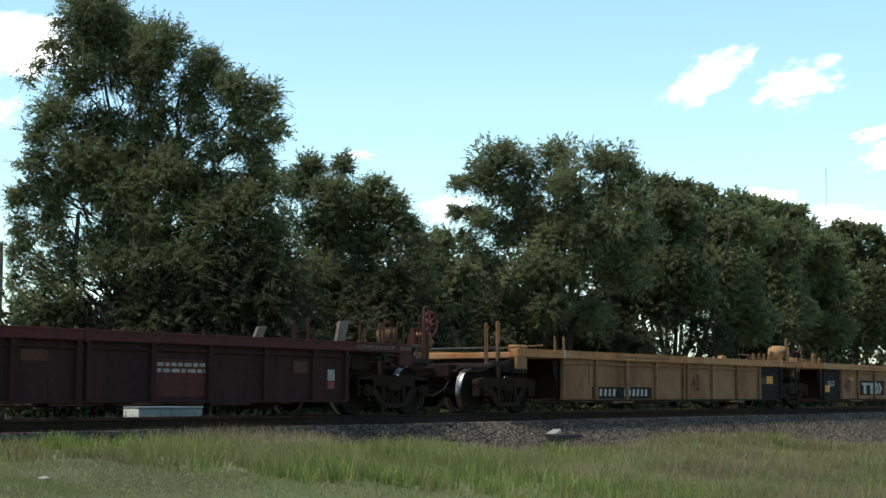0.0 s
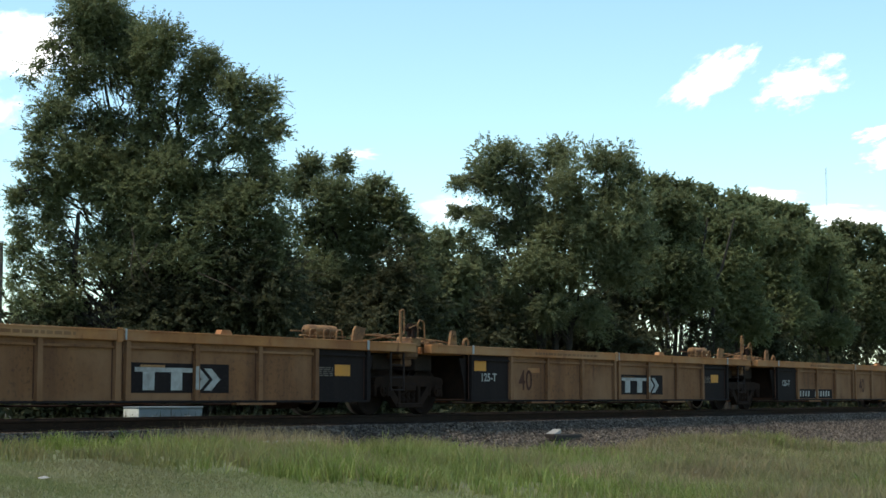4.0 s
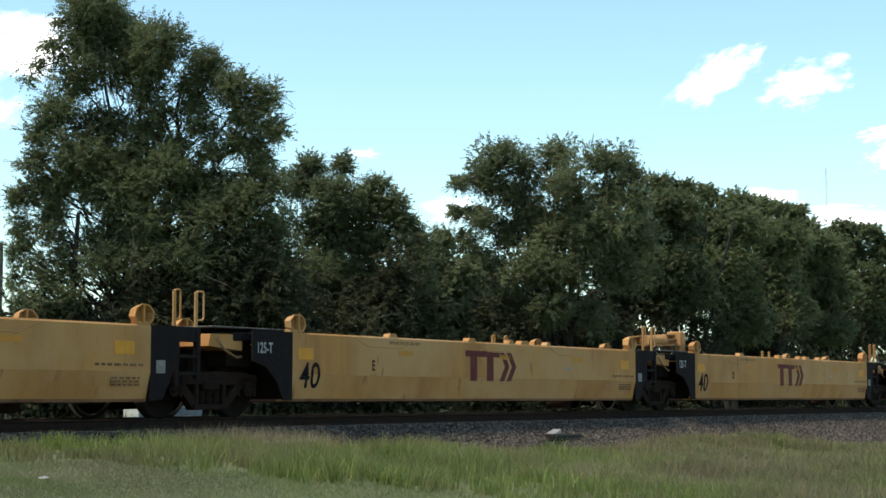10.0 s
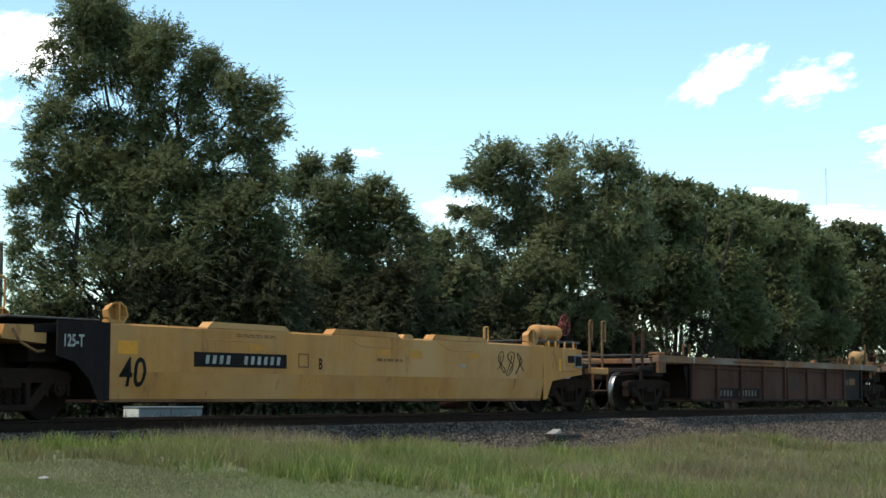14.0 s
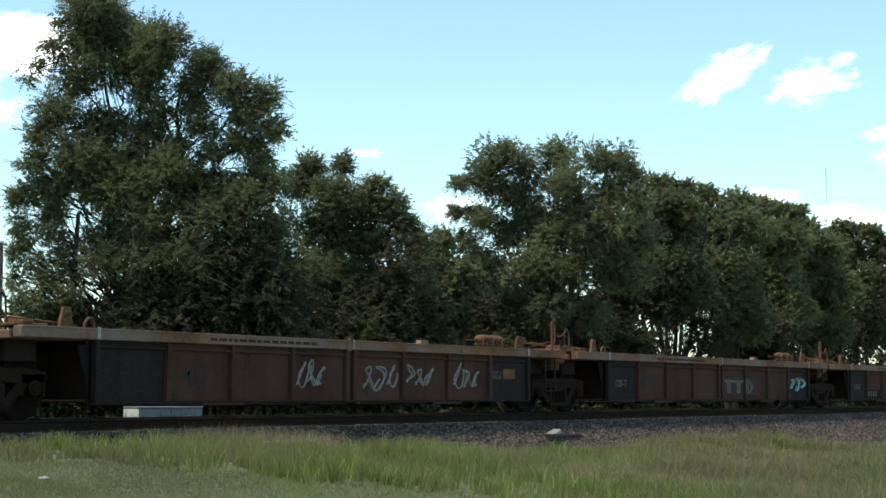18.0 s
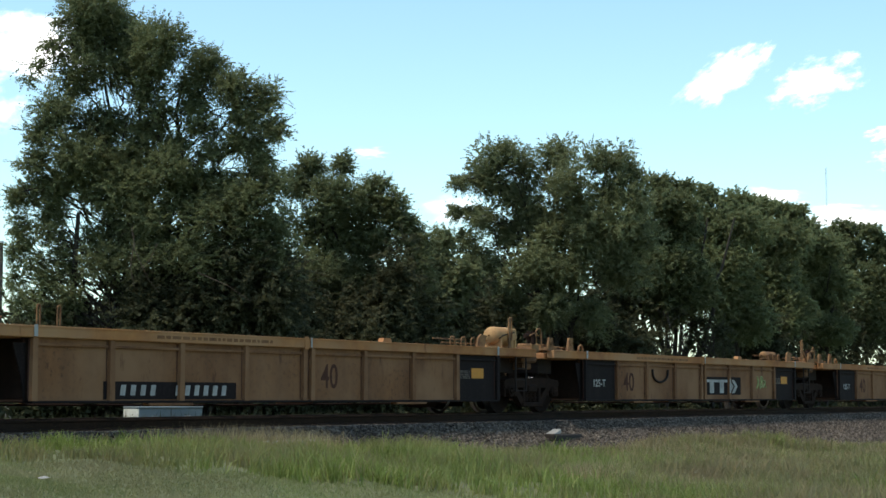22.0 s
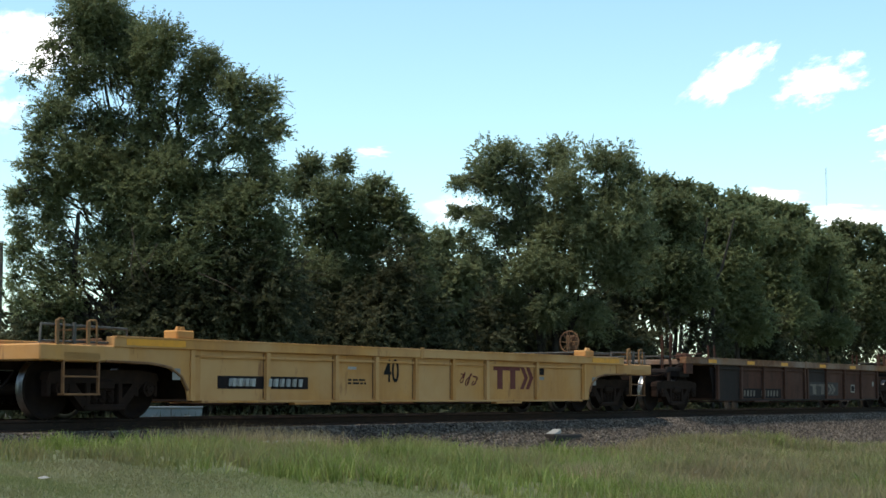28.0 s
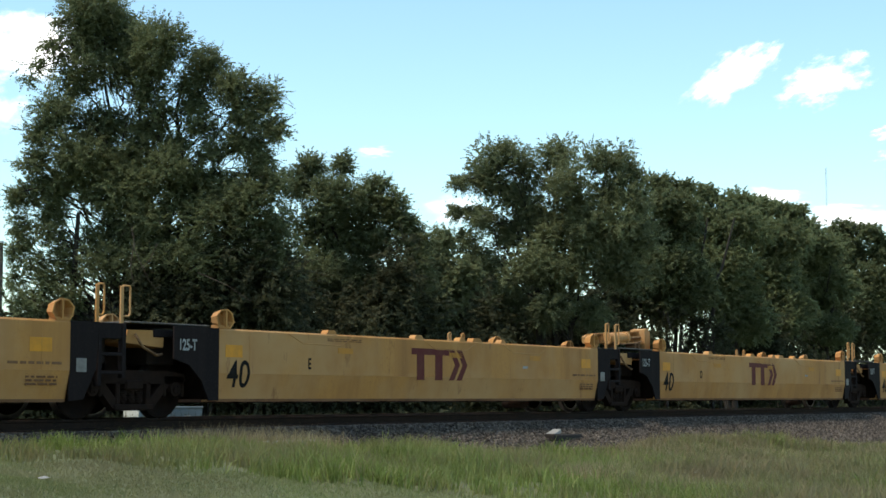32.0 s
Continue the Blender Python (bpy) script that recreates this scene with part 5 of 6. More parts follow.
def ribbed_unit(place, label, side, chord, dark, ends, top=1.34, bays=BAYS, dark_bays=(0, 8), low=0.28, reach=7.75, group="well cars of the train"):
    """A rib-sided well: panels between posts, hollow top chord, flanged bottom sill."""
    t = tagged(new("well_car"), label, "rail car", group)
    t.matrix_basis = on_track(place)
    TRAIN.append((t, place))
    ztop = top - 0.165
    for s in (-1, 1):
        for i in range(len(bays) - 1):
            m = dark if i in dark_bays else side
            key = ("side_panel", s, bays[i], bays[i + 1], top, m.name)
            part("side_panel", shared(key, lambda: Shape().box(bays[i], bays[i + 1], min(s * 1.36, s * 1.33), max(s * 1.36, s * 1.33), low, ztop, 0.004), m), None, t)
        for i, x in enumerate(bays):
            m = side if 0 < i < len(bays) - 1 or ends[0 if i == 0 else 1] == "coupled" else dark
            key = ("rib", s, x, top, m.name)
            part("rib", shared(key, lambda: Shape().prism([(x - 0.055, low), (x + 0.055, low), (x + 0.045, ztop), (x - 0.045, ztop)], *sorted((s * 1.355, s * 1.425))), m), None, t)
            if s < 0:
                # dark strips along each rib stand for its shadow on the panel
                shade_mat = M_SOOT if side in (M_RUSTY, M_CLARET) else M_RUSTY
                key = ("rib_weld", x, top, low, shade_mat.name)
                part("rib_weld", shared(key, lambda: Shape().box(x - 0.078, x - 0.056, -1.3625, -1.355, low + 0.03, ztop - 0.02, 0.002).box(x + 0.056, x + 0.074, -1.3625, -1.355, low + 0.03, ztop - 0.02, 0.002), shade_mat), None, t)
        xl = -(reach if ends[0] == "joint" else 8.25)
        xr = reach if ends[1] == "joint" else 8.25
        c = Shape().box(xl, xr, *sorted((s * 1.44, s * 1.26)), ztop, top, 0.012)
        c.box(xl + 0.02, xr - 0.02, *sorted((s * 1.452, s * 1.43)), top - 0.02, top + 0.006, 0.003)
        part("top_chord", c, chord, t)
        for i in range(len(bays) - 1):
            if bays[i + 1] - bays[i] > 0.5:
                m = dark if i in dark_bays else side
                key = ("stiffener", s, bays[i], bays[i + 1], top, m.name)
                part("stiffener", shared(key, lambda: Shape().box(bays[i] + 0.06, bays[i + 1] - 0.06, *sorted((s * 1.40, s * 1.355)), ztop - 0.115, ztop - 0.075, 0.005), m), None, t)
        b = Shape().box(-6.28, 6.28, *sorted((s * 1.42, s * 1.2)), low - 0.035, low + 0.004, 0.006)
        part("bottom_sill", b, dark, t)
        for x in (-3.95, 2.6):
            part("jacking_pad", Shape().box(x, x + 1.0, *sorted((s * 1.435, s * 1.3)), low - 0.075, low - 0.036, 0.006), side, t)
    fl = Shape()
    for i in range(9):
        x = -5.6 + 1.4 * i
        fl.box(x - 0.12, x + 0.12, -1.3, 1.3, low - 0.02, low + 0.1, 0.01)
    part("floor_crossbearer", fl, M_SOOT, t)
    part("joint_cover", Shape().box(-0.16, -0.05, -1.452, -1.44, ztop - 0.02, top + 0.03, 0.004), chord, t)
    for d, kind in ((-1, ends[0]), (1, ends[1])):
        end_gear(t, d, chord, kind, top)
    # drooping air line and brake gear under the floor
    part("brake_cylinder", smooth(Shape().tube((4.7, -0.3, 0.25), (5.5, -0.3, 0.25), 0.12, 16).mesh("brake_cylinder", M_IRON)), None, t)
    part("brake_rod", Shape().path([(-6.0, -0.4, 0.22), (0, -0.35, 0.2), (6.0, -0.3, 0.22)], 0.018, 6), M_IRON, t)
    return t


def smooth_unit(place, label, ends, mat=None, top=1.44, group="well cars of the train"):
    """A smooth-sided well whose side folds in below a crease."""
    mat = mat or M_YELLOW
    t = tagged(new("well_car"), label, "rail car", group)
    t.matrix_basis = on_track(place)
    TRAIN.append((t, place))
    x0, x1 = -6.45, 6.42
    for s in (-1, 1):
        up = [(s * 1.42, 0.72), (s * 1.42, top - 0.03), (s * 1.40, top), (s * 1.22, top), (s * 1.22, top - 0.06), (s * 1.38, top - 0.08), (s * 1.385, 0.73)]
        lo = [(s * 1.325, 0.27), (s * 1.42, 0.718), (s * 1.385, 0.725), (s * 1.22, 0.30), (s * 1.05, 0.29), (s * 1.05, 0.265)]
        part("upper_side", Shape().bar(up[::s], x0, x1), mat, t)
        part("lower_side", Shape().bar(lo[::s], x0, x1), mat, t)
        part("bottom_strip", Shape().bar([(s * 1.335, 0.262), (s * 1.345, 0.305), (s * 1.332, 0.308), (s * 1.32, 0.262)][::s], x0 + 0.02, x1 - 0.02), M_TAN, t)
    fl = Shape()
    for i in range(9):
        fl.box(-5.72 + 1.4 * i, -5.48 + 1.4 * i, -1.2, 1.2, 0.24, 0.34, 0.01)
    part("floor_crossbearer", fl, M_SOOT, t)
    for d, kind in ((-1, ends[0]), (1, ends[1])):
        if kind == "joint":
            joint_fender(t, d, top)
        else:
            end_shroud(t, d, mat, top)
        end_gear(t, d, M_BLACK if kind == "joint" else mat, kind, top)
    for x, w in ((-3.45, 0.3), (-0.72, 0.3), (0.8, 0.22), (1.35, 0.36), (2.35, 0.2)):
        part("stacking_stop", Shape().prism([(x - w / 2, top), (x + w / 2, top), (x + w / 2 - 0.06, top + 0.07), (x - w / 2 + 0.06, top + 0.07)], -1.40, -1.26), mat, t)
    for x in (-4.7, -0.6, 2.3):
        s = Shape().path([(x, -1.421, top - 0.03), (x + 0.42, -1.421, top - 0.19), (x + 1.5, -1.421, top - 0.2), (x + 1.85, -1.421, top - 0.05)], 0.008, 5)
        part("weld_bead", s, mat, t)
    for x in (x0 + 0.75, x1 - 0.55):
        part("seam", Shape().box(x, x + 0.012, -1.424, -1.415, 0.73, top - 0.04, 0.001), mat, t)
    part("brake_cylinder", smooth(Shape().tube((3.6, -0.7, 0.2), (4.4, -0.7, 0.2), 0.1, 16).mesh("brake_cylinder", M_IRON)), None, t)
    return t


def joint_fender(t, d, top):
    """Black end plate beside the shared truck; the leading end sweeps in over the wheel."""
    for y in (-1.415, 1.385):
        s = Shape()
        if d < 0:
            o = [(-6.45, 0.28), (-6.45, top), (-7.5, top), (-7.5, 0.93), (-7.15, 0.84), (-6.86, 0.6), (-6.68, 0.28)]
            s.prism(o[::-1], y, y + 0.03)
        else:
            o = [(6.42, 0.28), (6.7, 0.3), (6.95, 0.75), (7.0, top), (6.42, top)]
            s.prism(o, y, y + 0.03)
        part("end_fender", s, M_BLACK, t, "black end plate beside the truck")
    if d < 0:
        part("end_bolster", Shape().prism([(-8.35, 1.16), (-7.52, 1.1), (-7.5, 1.37), (-8.3, 1.36)], -1.2, 1.2), M_YELLOW, t, "tan end bolster")
        part("cover_plate", Shape().box(-8.3, -6.5, -1.25, 1.25, top + 0.02, top + 0.05, 0.01), M_GREY, t, "dark flat cover plate")
        hose(t, [(-8.2, -1.25, 1.3), (-8.1, -1.32, 1.1), (-7.8, -1.32, 0.98), (-7.6, -1.25, 1.0)], M_GEAR)
    else:
        part("end_ladder_frame", Shape().box(7.0, 7.08, -1.4, -1.3, 0.5, top, 0.008).box(7.5, 7.58, -1.4, -1.3, 0.62, top, 0.008).box(7.0, 7.58, -1.4, -1.32, 0.95, 1.0, 0.005).box(7.0, 7.58, -1.4, -1.32, 0.68, 0.72, 0.005).box(6.95, 7.6, -1.38, -1.3, 1.2, top, 0.01), M_BLACK, t)
        hoop(t, 7.06, -1.3, top, 2.02, M_YELLOW, 0.14)
        hoop(t, 7.62, -1.25, top - 0.1, 2.02, M_YELLOW, 0.18)
        for x, y in ((4.35, 1.25), (4.9, 1.25)):
            hoop(t, x, y, top, 1.78, M_YELLOW, 0.1)
    for y in (-1.36, 1.2):
        guide(t, d * 6.3, y, top, M_YELLOW, -d, 0.32, 0.46)


def end_shroud(t, d, mat, top):
    """The side runs on over the end truck, cut away for the wheels, to a step and grab irons."""
    o = [(6.42, 0.28), (6.55, 0.3), (6.78, 0.68), (7.7, 0.79), (8.1, 0.83), (8.1, top - 0.06), (6.42, top - 0.02)]
    for y in (-1.418, 1.388):
        part("end_shroud", Shape().prism([(d * a, b) for a, b in (o if d > 0 else o[::-1])], y, y + 0.03), mat, t)
    part("placard_holder", Shape().box(*sorted((d * 7.35, d * 7.75)), -1.455, -1.438, 1.02, 1.32, 0.006), mat, t)
    plate(t, "placard", *sorted((d * 7.4, d * 7.7)), 1.08, 1.24, M_BLACK, -1.455)
    walkway(t, *sorted((d * 6.3, d * 8.45)), top + 0.13, M_GREY, 1.15)
    for x in (6.75, 7.05, 7.45, 7.85):
        part("walkway_stub", Shape().box(*sorted((d * x, d * x + 0.035)), -1.36, -1.32, top - 0.06, top + 0.1, 0.008), mat, t)
    guide(t, d * 6.02, -1.33, top, mat, d, 0.33, 0.46)
    guide(t, d * 6.75, -0.9, top + 0.1, mat, d, 0.2, 0.3)
    part("end_box", Shape().box(*sorted((d * 7.2, d * 7.86)), -1.44, -1.416, 0.9, 1.4, 0.015), mat, t)
    step(t, d, mat, top)


def step(t, d, mat, top, high=2.06, low=0.5):
    a, b = (-9.26, -8.5) if d < 0 else (8.62, 9.38)
    part("step_sill", Shape().box(a, b, -1.42, -1.2, 0.85, 1.0, 0.02), mat, t)
    s = Shape()
    for x in (a + 0.03, b - 0.03):
        s.box(x - 0.015, x + 0.015, -1.42, -1.37, low, 0.86, 0.004)
    s.box(a + 0.02, b - 0.02, -1.44, -1.3, low - 0.03, low, 0.006)
    if low < 0.45:
        s.box(a + 0.03, b - 0.03, -1.42, -1.38, 0.62, 0.645, 0.004)
    part("step", s, M_TAN, t, "hanging steel step")
    mat = M_GEAR if mat in (M_YELLOW, M_AMBER) else mat
    hoop(t, a - 0.09, -1.39, 0.86, high, mat, 0.13)
    hoop(t, b - 0.22, -1.37, 0.98, high, mat, 0.17)
    part("cross_rail", Shape().tube((d * 8.2, -1.25, 1.16), (b if d > 0 else a, -1.3, 1.12), 0.016, 6).tube((d * 8.2, -1.25, 1.36), (b if d > 0 else a, -1.3, 1.3), 0.016, 6), mat, t)
    part("end_pipe", Shape().path([(d * 8.0, -0.9, 1.2), (d * 8.6, -0.95, 1.16), (d * 9.3, -0.8, 1.1), (d * 9.7, -0.5, 1.0)], 0.03, 6), M_GEAR_RUST, t)


def brake_rack(t):
    """The pack's brake cylinder and its trough-shaped lever beam, lying over the middle joint."""
    s = Shape().prism([(-9.0, 1.60), (-6.5, 1.66), (-6.5, 1.92), (-8.9, 1.78)], -0.80, -0.76)
    s.prism([(-9.0, 1.58), (-6.5, 1.63), (-6.5, 1.66), (-9.0, 1.61)], -1.08, -0.76)
    s.prism([(-8.9, 1.77), (-6.5, 1.91), (-6.5, 1.94), (-8.9, 1.80)], -0.94, -0.76)
    rack = part("lever_beam", s, M_YELLOW, t, "tan trough-shaped lever beam")
    part("beam_end", Shape().prism([(-6.62, 1.49), (-6.34, 1.49), (-6.34, 1.9), (-6.42, 2.0), (-6.62, 1.97)], -1.1, -0.72).box(-6.58, -6.38, -1.115, -1.099, 1.55, 1.85, 0.004), M_YELLOW, rack)
    me = Shape().tube((-8.4, -1.0, 1.70), (-7.5, -1.0, 1.74), 0.13, 16).tube((-8.48, -1.0, 1.695), (-8.38, -1.0, 1.70), 0.15, 16).tube((-7.55, -1.0, 1.738), (-7.45, -1.0, 1.742), 0.15, 16).mesh("brake_cylinder", M_YELLOW)
    part("brake_cylinder", me, None, rack, "dusty tan brake cylinder")
    part("push_rod", Shape().tube((-7.5, -1.0, 1.74), (-6.62, -0.98, 1.78), 0.03, 8).path([(-8.5, -1.05, 1.62), (-8.0, -1.2, 1.58), (-7.3, -1.2, 1.62), (-6.8, -1.1, 1.68)], 0.018, 6), M_GEAR, rack)
    for x in (-8.2, -7.1, -6.9):
        part("saddle", Shape().box(x - 0.05, x + 0.05, -1.1, -0.85, 1.46, 1.66, 0.01), M_GEAR_RUST, rack)
    part("lever", Shape().prism([(-9.5, 1.56), (-9.3, 1.56), (-9.0, 1.68), (-9.0, 1.76), (-9.35, 1.76), (-9.52, 1.7)], -1.0, -0.95), M_YELLOW, rack)


# ---- the consist ----
def top_gear(t, d, mat, top, kind, rnd):
    """Loose-looking gear over one end of a ribbed unit."""
    if kind == "joint" and d < 0:
        # the follower's end: leaning eye plate, low pans, a lifting ring
        eye_plate(t, -6.80, -1.3, top, mat, 0.3)
        if rnd > 4:
            eye_plate(t, -7.72, -1.32, top, mat, 0.28)
        part("strut", Shape().tube((-6.62, -1.28, top + 0.01), (-6.76, -1.28, top + 0.27), 0.022, 6), mat, t)
        part("low_pan", Shape().box(-7.72, -7.12, -1.3, -0.7, top, top + 0.045, 0.01).box(-7.62, -7.42, -1.32, -1.1, top + 0.04, top + 0.085, 0.01), mat, t)
        part("pull_rod", Shape().path([(-7.9, -1.15, top + 0.13), (-7.4, -1.2, top + 0.1), (-7.0, -1.2, top + 0.08), (-6.5, -1.2, top + 0.03)], 0.013, 6), mat, t)
        part("lifting_ring", Shape().path([(-6.34 + 0.1 * math.cos(a / 8 * math.pi), -1.32, top + 0.02 + 0.13 * math.sin(a / 8 * math.pi)) for a in range(9)], 0.025, 6), mat, t)
        part("lock_stand", Shape().box(-7.35, -7.22, -0.9, -0.7, top - 0.06, top + 0.16, 0.02), mat, t)
    elif kind == "joint":
        # the leading end: racked cylinder, leaning plate, tall grab irons, valve cluster over the joint
        first = rnd % 5 == 0
        for k in (4.85, 5.25, 5.62):
            part("rack_hoop", Shape().path([(k, -1.15, top), (k, -1.15, top + 0.15), (k + 0.03, -1.15, top + 0.19), (k + 0.2, -1.1, top + 0.2), (k + 0.24, -1.1, top + 0.16), (k + 0.26, -1.1, top)], 0.016, 6), mat, t)
        part("rack_bar", Shape().box(4.7, 6.0, -1.08, -1.02, top + 0.06, top + 0.09, 0.006).box(4.8, 5.9, -0.8, -0.75, top + 0.15, top + 0.18, 0.006), mat, t)
        if first:
            tank(t, 6.8, -1.12, top + 0.26, M_GEAR_BRIGHT, 0.9, 0.19)
            part("tank_band", Shape().path([(6.45, -1.31, top + 0.2), (6.6, -1.32, top + 0.27), (6.8, -1.32, top + 0.3), (7.05, -1.31, top + 0.34)], 0.014, 5), M_SOOT, t)
            part("shield_plate", Shape().prism([(5.62, top), (5.9, top), (5.98, top + 0.24), (5.78, top + 0.27), (5.66, top + 0.18)], -1.3, -1.26), mat, t)
            part("end_box", Shape().box(6.95, 7.16, -1.3, -1.0, top - 0.02, top + 0.42, 0.02), M_GEAR_BRIGHT, t)
            hoop(t, 6.8, -1.34, top, top + 0.64, mat, 0.1)
        else:
            tank(t, 5.4, -0.95, top + 0.17, mat, 0.95, 0.11)
            part("shield_plate", Shape().prism([(5.9, top), (6.2, top), (6.32, top + 0.25), (6.02, top + 0.28), (5.95, top + 0.2)], -1.3, -1.26).tube((6.3, -1.1, top), (6.33, -1.26, top + 0.24), 0.02, 6), mat, t)
            hoop(t, 6.96 if rnd > 4 else 7.36, -1.34, top, top + 0.63, mat, 0.12)
            if rnd > 4:
                eye_plate(t, 7.62, -1.32, top, mat, 0.28)
                part("brace", Shape().prism([(7.06, top + 0.4), (7.06, top + 0.34), (7.42, top), (7.5, top)], -1.35, -1.31), mat, t)
            part("brace_rod", Shape().path([(6.4, -1.2, top + 0.14), (6.9, -1.22, top + 0.12), (7.35, -1.3, top + 0.18)], 0.014, 6).path([(6.5, -1.1, top + 0.03), (7.0, -1.2, top + 0.11), (7.4, -1.2, top + 0.1)], 0.014, 6), mat, t)
        part("valve_stand", Shape().box(7.82, 8.12, -1.3, -0.9, top - 0.06, top + 0.14, 0.03), mat, t)
        part("valve", Shape().tube((8.0, -1.15, top + 0.1), (8.0, -1.15, top + 0.4), 0.09, 10).tube((7.76, -1.15, top + 0.3), (8.24, -1.15, top + 0.3), 0.05, 8).tube((7.86, -1.3, top + 0.12), (7.86, -1.3, top + 0.26), 0.05, 8), M_IRON, t, "dark valve with pipe stubs")
        part("valve_loop", Shape().path([(8.06, -1.25, top + 0.1), (8.06, -1.25, top + 0.4), (8.12, -1.25, top + 0.46), (8.3, -1.2, top + 0.46), (8.36, -1.2, top + 0.4), (8.38, -1.2, top + 0.05)], 0.017, 6).path([(7.7, -1.3, top + 0.3), (7.9, -1.32, top + 0.36), (8.1, -1.3, top + 0.3)], 0.014, 6), mat, t)
        part("sleeve", Shape().box(7.45, 8.06, -1.28, -0.7, 1.06, top + 0.05, 0.04).box(7.6, 7.95, -1.2, -0.8, 0.92, 1.07, 0.03), M_GEAR_RUST, t, "dull brown joint sleeve")
        ladder(t, 6.96, 0.45, top - 0.1, M_SOOT, -1.40, 0.42, 4)
        part("pull_rod", Shape().path([(6.1, -1.1, top + 0.1), (6.9, -1.15, top + 0.16), (7.6, -1.0, top + 0.12)], 0.014, 6), mat, t)
    else:
        for k in (5.35, 5.75):
            hoop(t, d * k, -0.9, top, top + 0.34, mat, 0.06, flat=False)
        part("corner_bracket", Shape().box(*sorted((d * 7.85, d * 8.25)), -1.44, -1.36, 0.92, top - 0.16, 0.01), mat, t)
        dusty = M_RUSTY if mat in (M_RUSTY, M_MAROON, M_GEAR_RUST) else M_TAN
        hoop(t, d * 8.75, -1.25, 1.0, top + 0.55, dusty, 0.09, flat=d < 0)
        hoop(t, d * 9.05, -1.15, 1.0, top + 0.5, dusty, 0.09, flat=False)
        if d > 0:
            handwheel(t, 9.0 if rnd == 7 else 9.35, -1.12, top + 0.45, M_RED)
            part("brake_stand", Shape().box(8.95, 9.01, -1.02, -0.9, 0.95, top + 0.34, 0.01).box(9.4, 9.46, -1.02, -0.9, 0.95, top + 0.34, 0.01).box(8.95, 9.46, -1.02, -0.94, top + 0.28, top + 0.34, 0.01).tube((9.0, -1.0, top), (9.4, -1.0, top + 0.28), 0.02, 6).box(9.08, 9.34, -0.95, -0.75, top - 0.05, top + 0.22, 0.03), dusty, t)
            if mat is M_GEAR_RUST:
                part("wheel_guard", Shape().lathe([(0, 0.01), (0, 0.2), (0.03, 0.21), (0.05, 0.01)], (9.42, -1.1, top + 0.47), 18), M_RED, t, "red guard disc")
            part("brake_rod", Shape().tube((7.6, -1.0, top + 0.28), (8.6, -0.85, top + 0.34), 0.014, 6), dusty, t)
            hoop(t, 9.08, -1.15, 1.0, top + 0.76, dusty, 0.16)
            for k, w in ((6.93, 0.16), (7.55, 0.1)):
                hoop(t, k, -1.2, top, top + 0.38, dusty, w)
            part("valve", Shape().box(9.45, 9.8, -0.9, -0.55, top - 0.05, top + 0.3, 0.06).tube((9.3, -0.7, top + 0.1), (10.0, -0.7, top + 0.1), 0.07, 10), M_GEAR_RUST, t)
            if mat is M_GEAR_RUST or mat is M_MAROON:
                for k in (8.32, 8.75):
                    hoop(t, k, -0.75, top, top + 0.46, dusty, 0.22, flat=False)
                part("winch_drum", smooth(Shape().tube((8.62, -0.75, top + 0.2), (8.62, -0.45, top + 0.2), 0.15, 18).mesh("winch_drum", M_GEAR_RUST)), None, t, "rusty drum")
        else:
            part("relay_valve", Shape().box(-7.85, -7.5, -1.25, -0.95, top - 0.06, top + 0.1, 0.03), mat, t)
            part("pull_rod", Shape().path([(-6.6, -1.1, top + 0.12), (-7.6, -1.15, top + 0.06), (-8.9, -1.1, top - 0.02)], 0.016, 6), dusty, t)
        walkway(t, *sorted((d * 8.3, d * 9.0)), top + 0.02, M_GREY, 1.1)


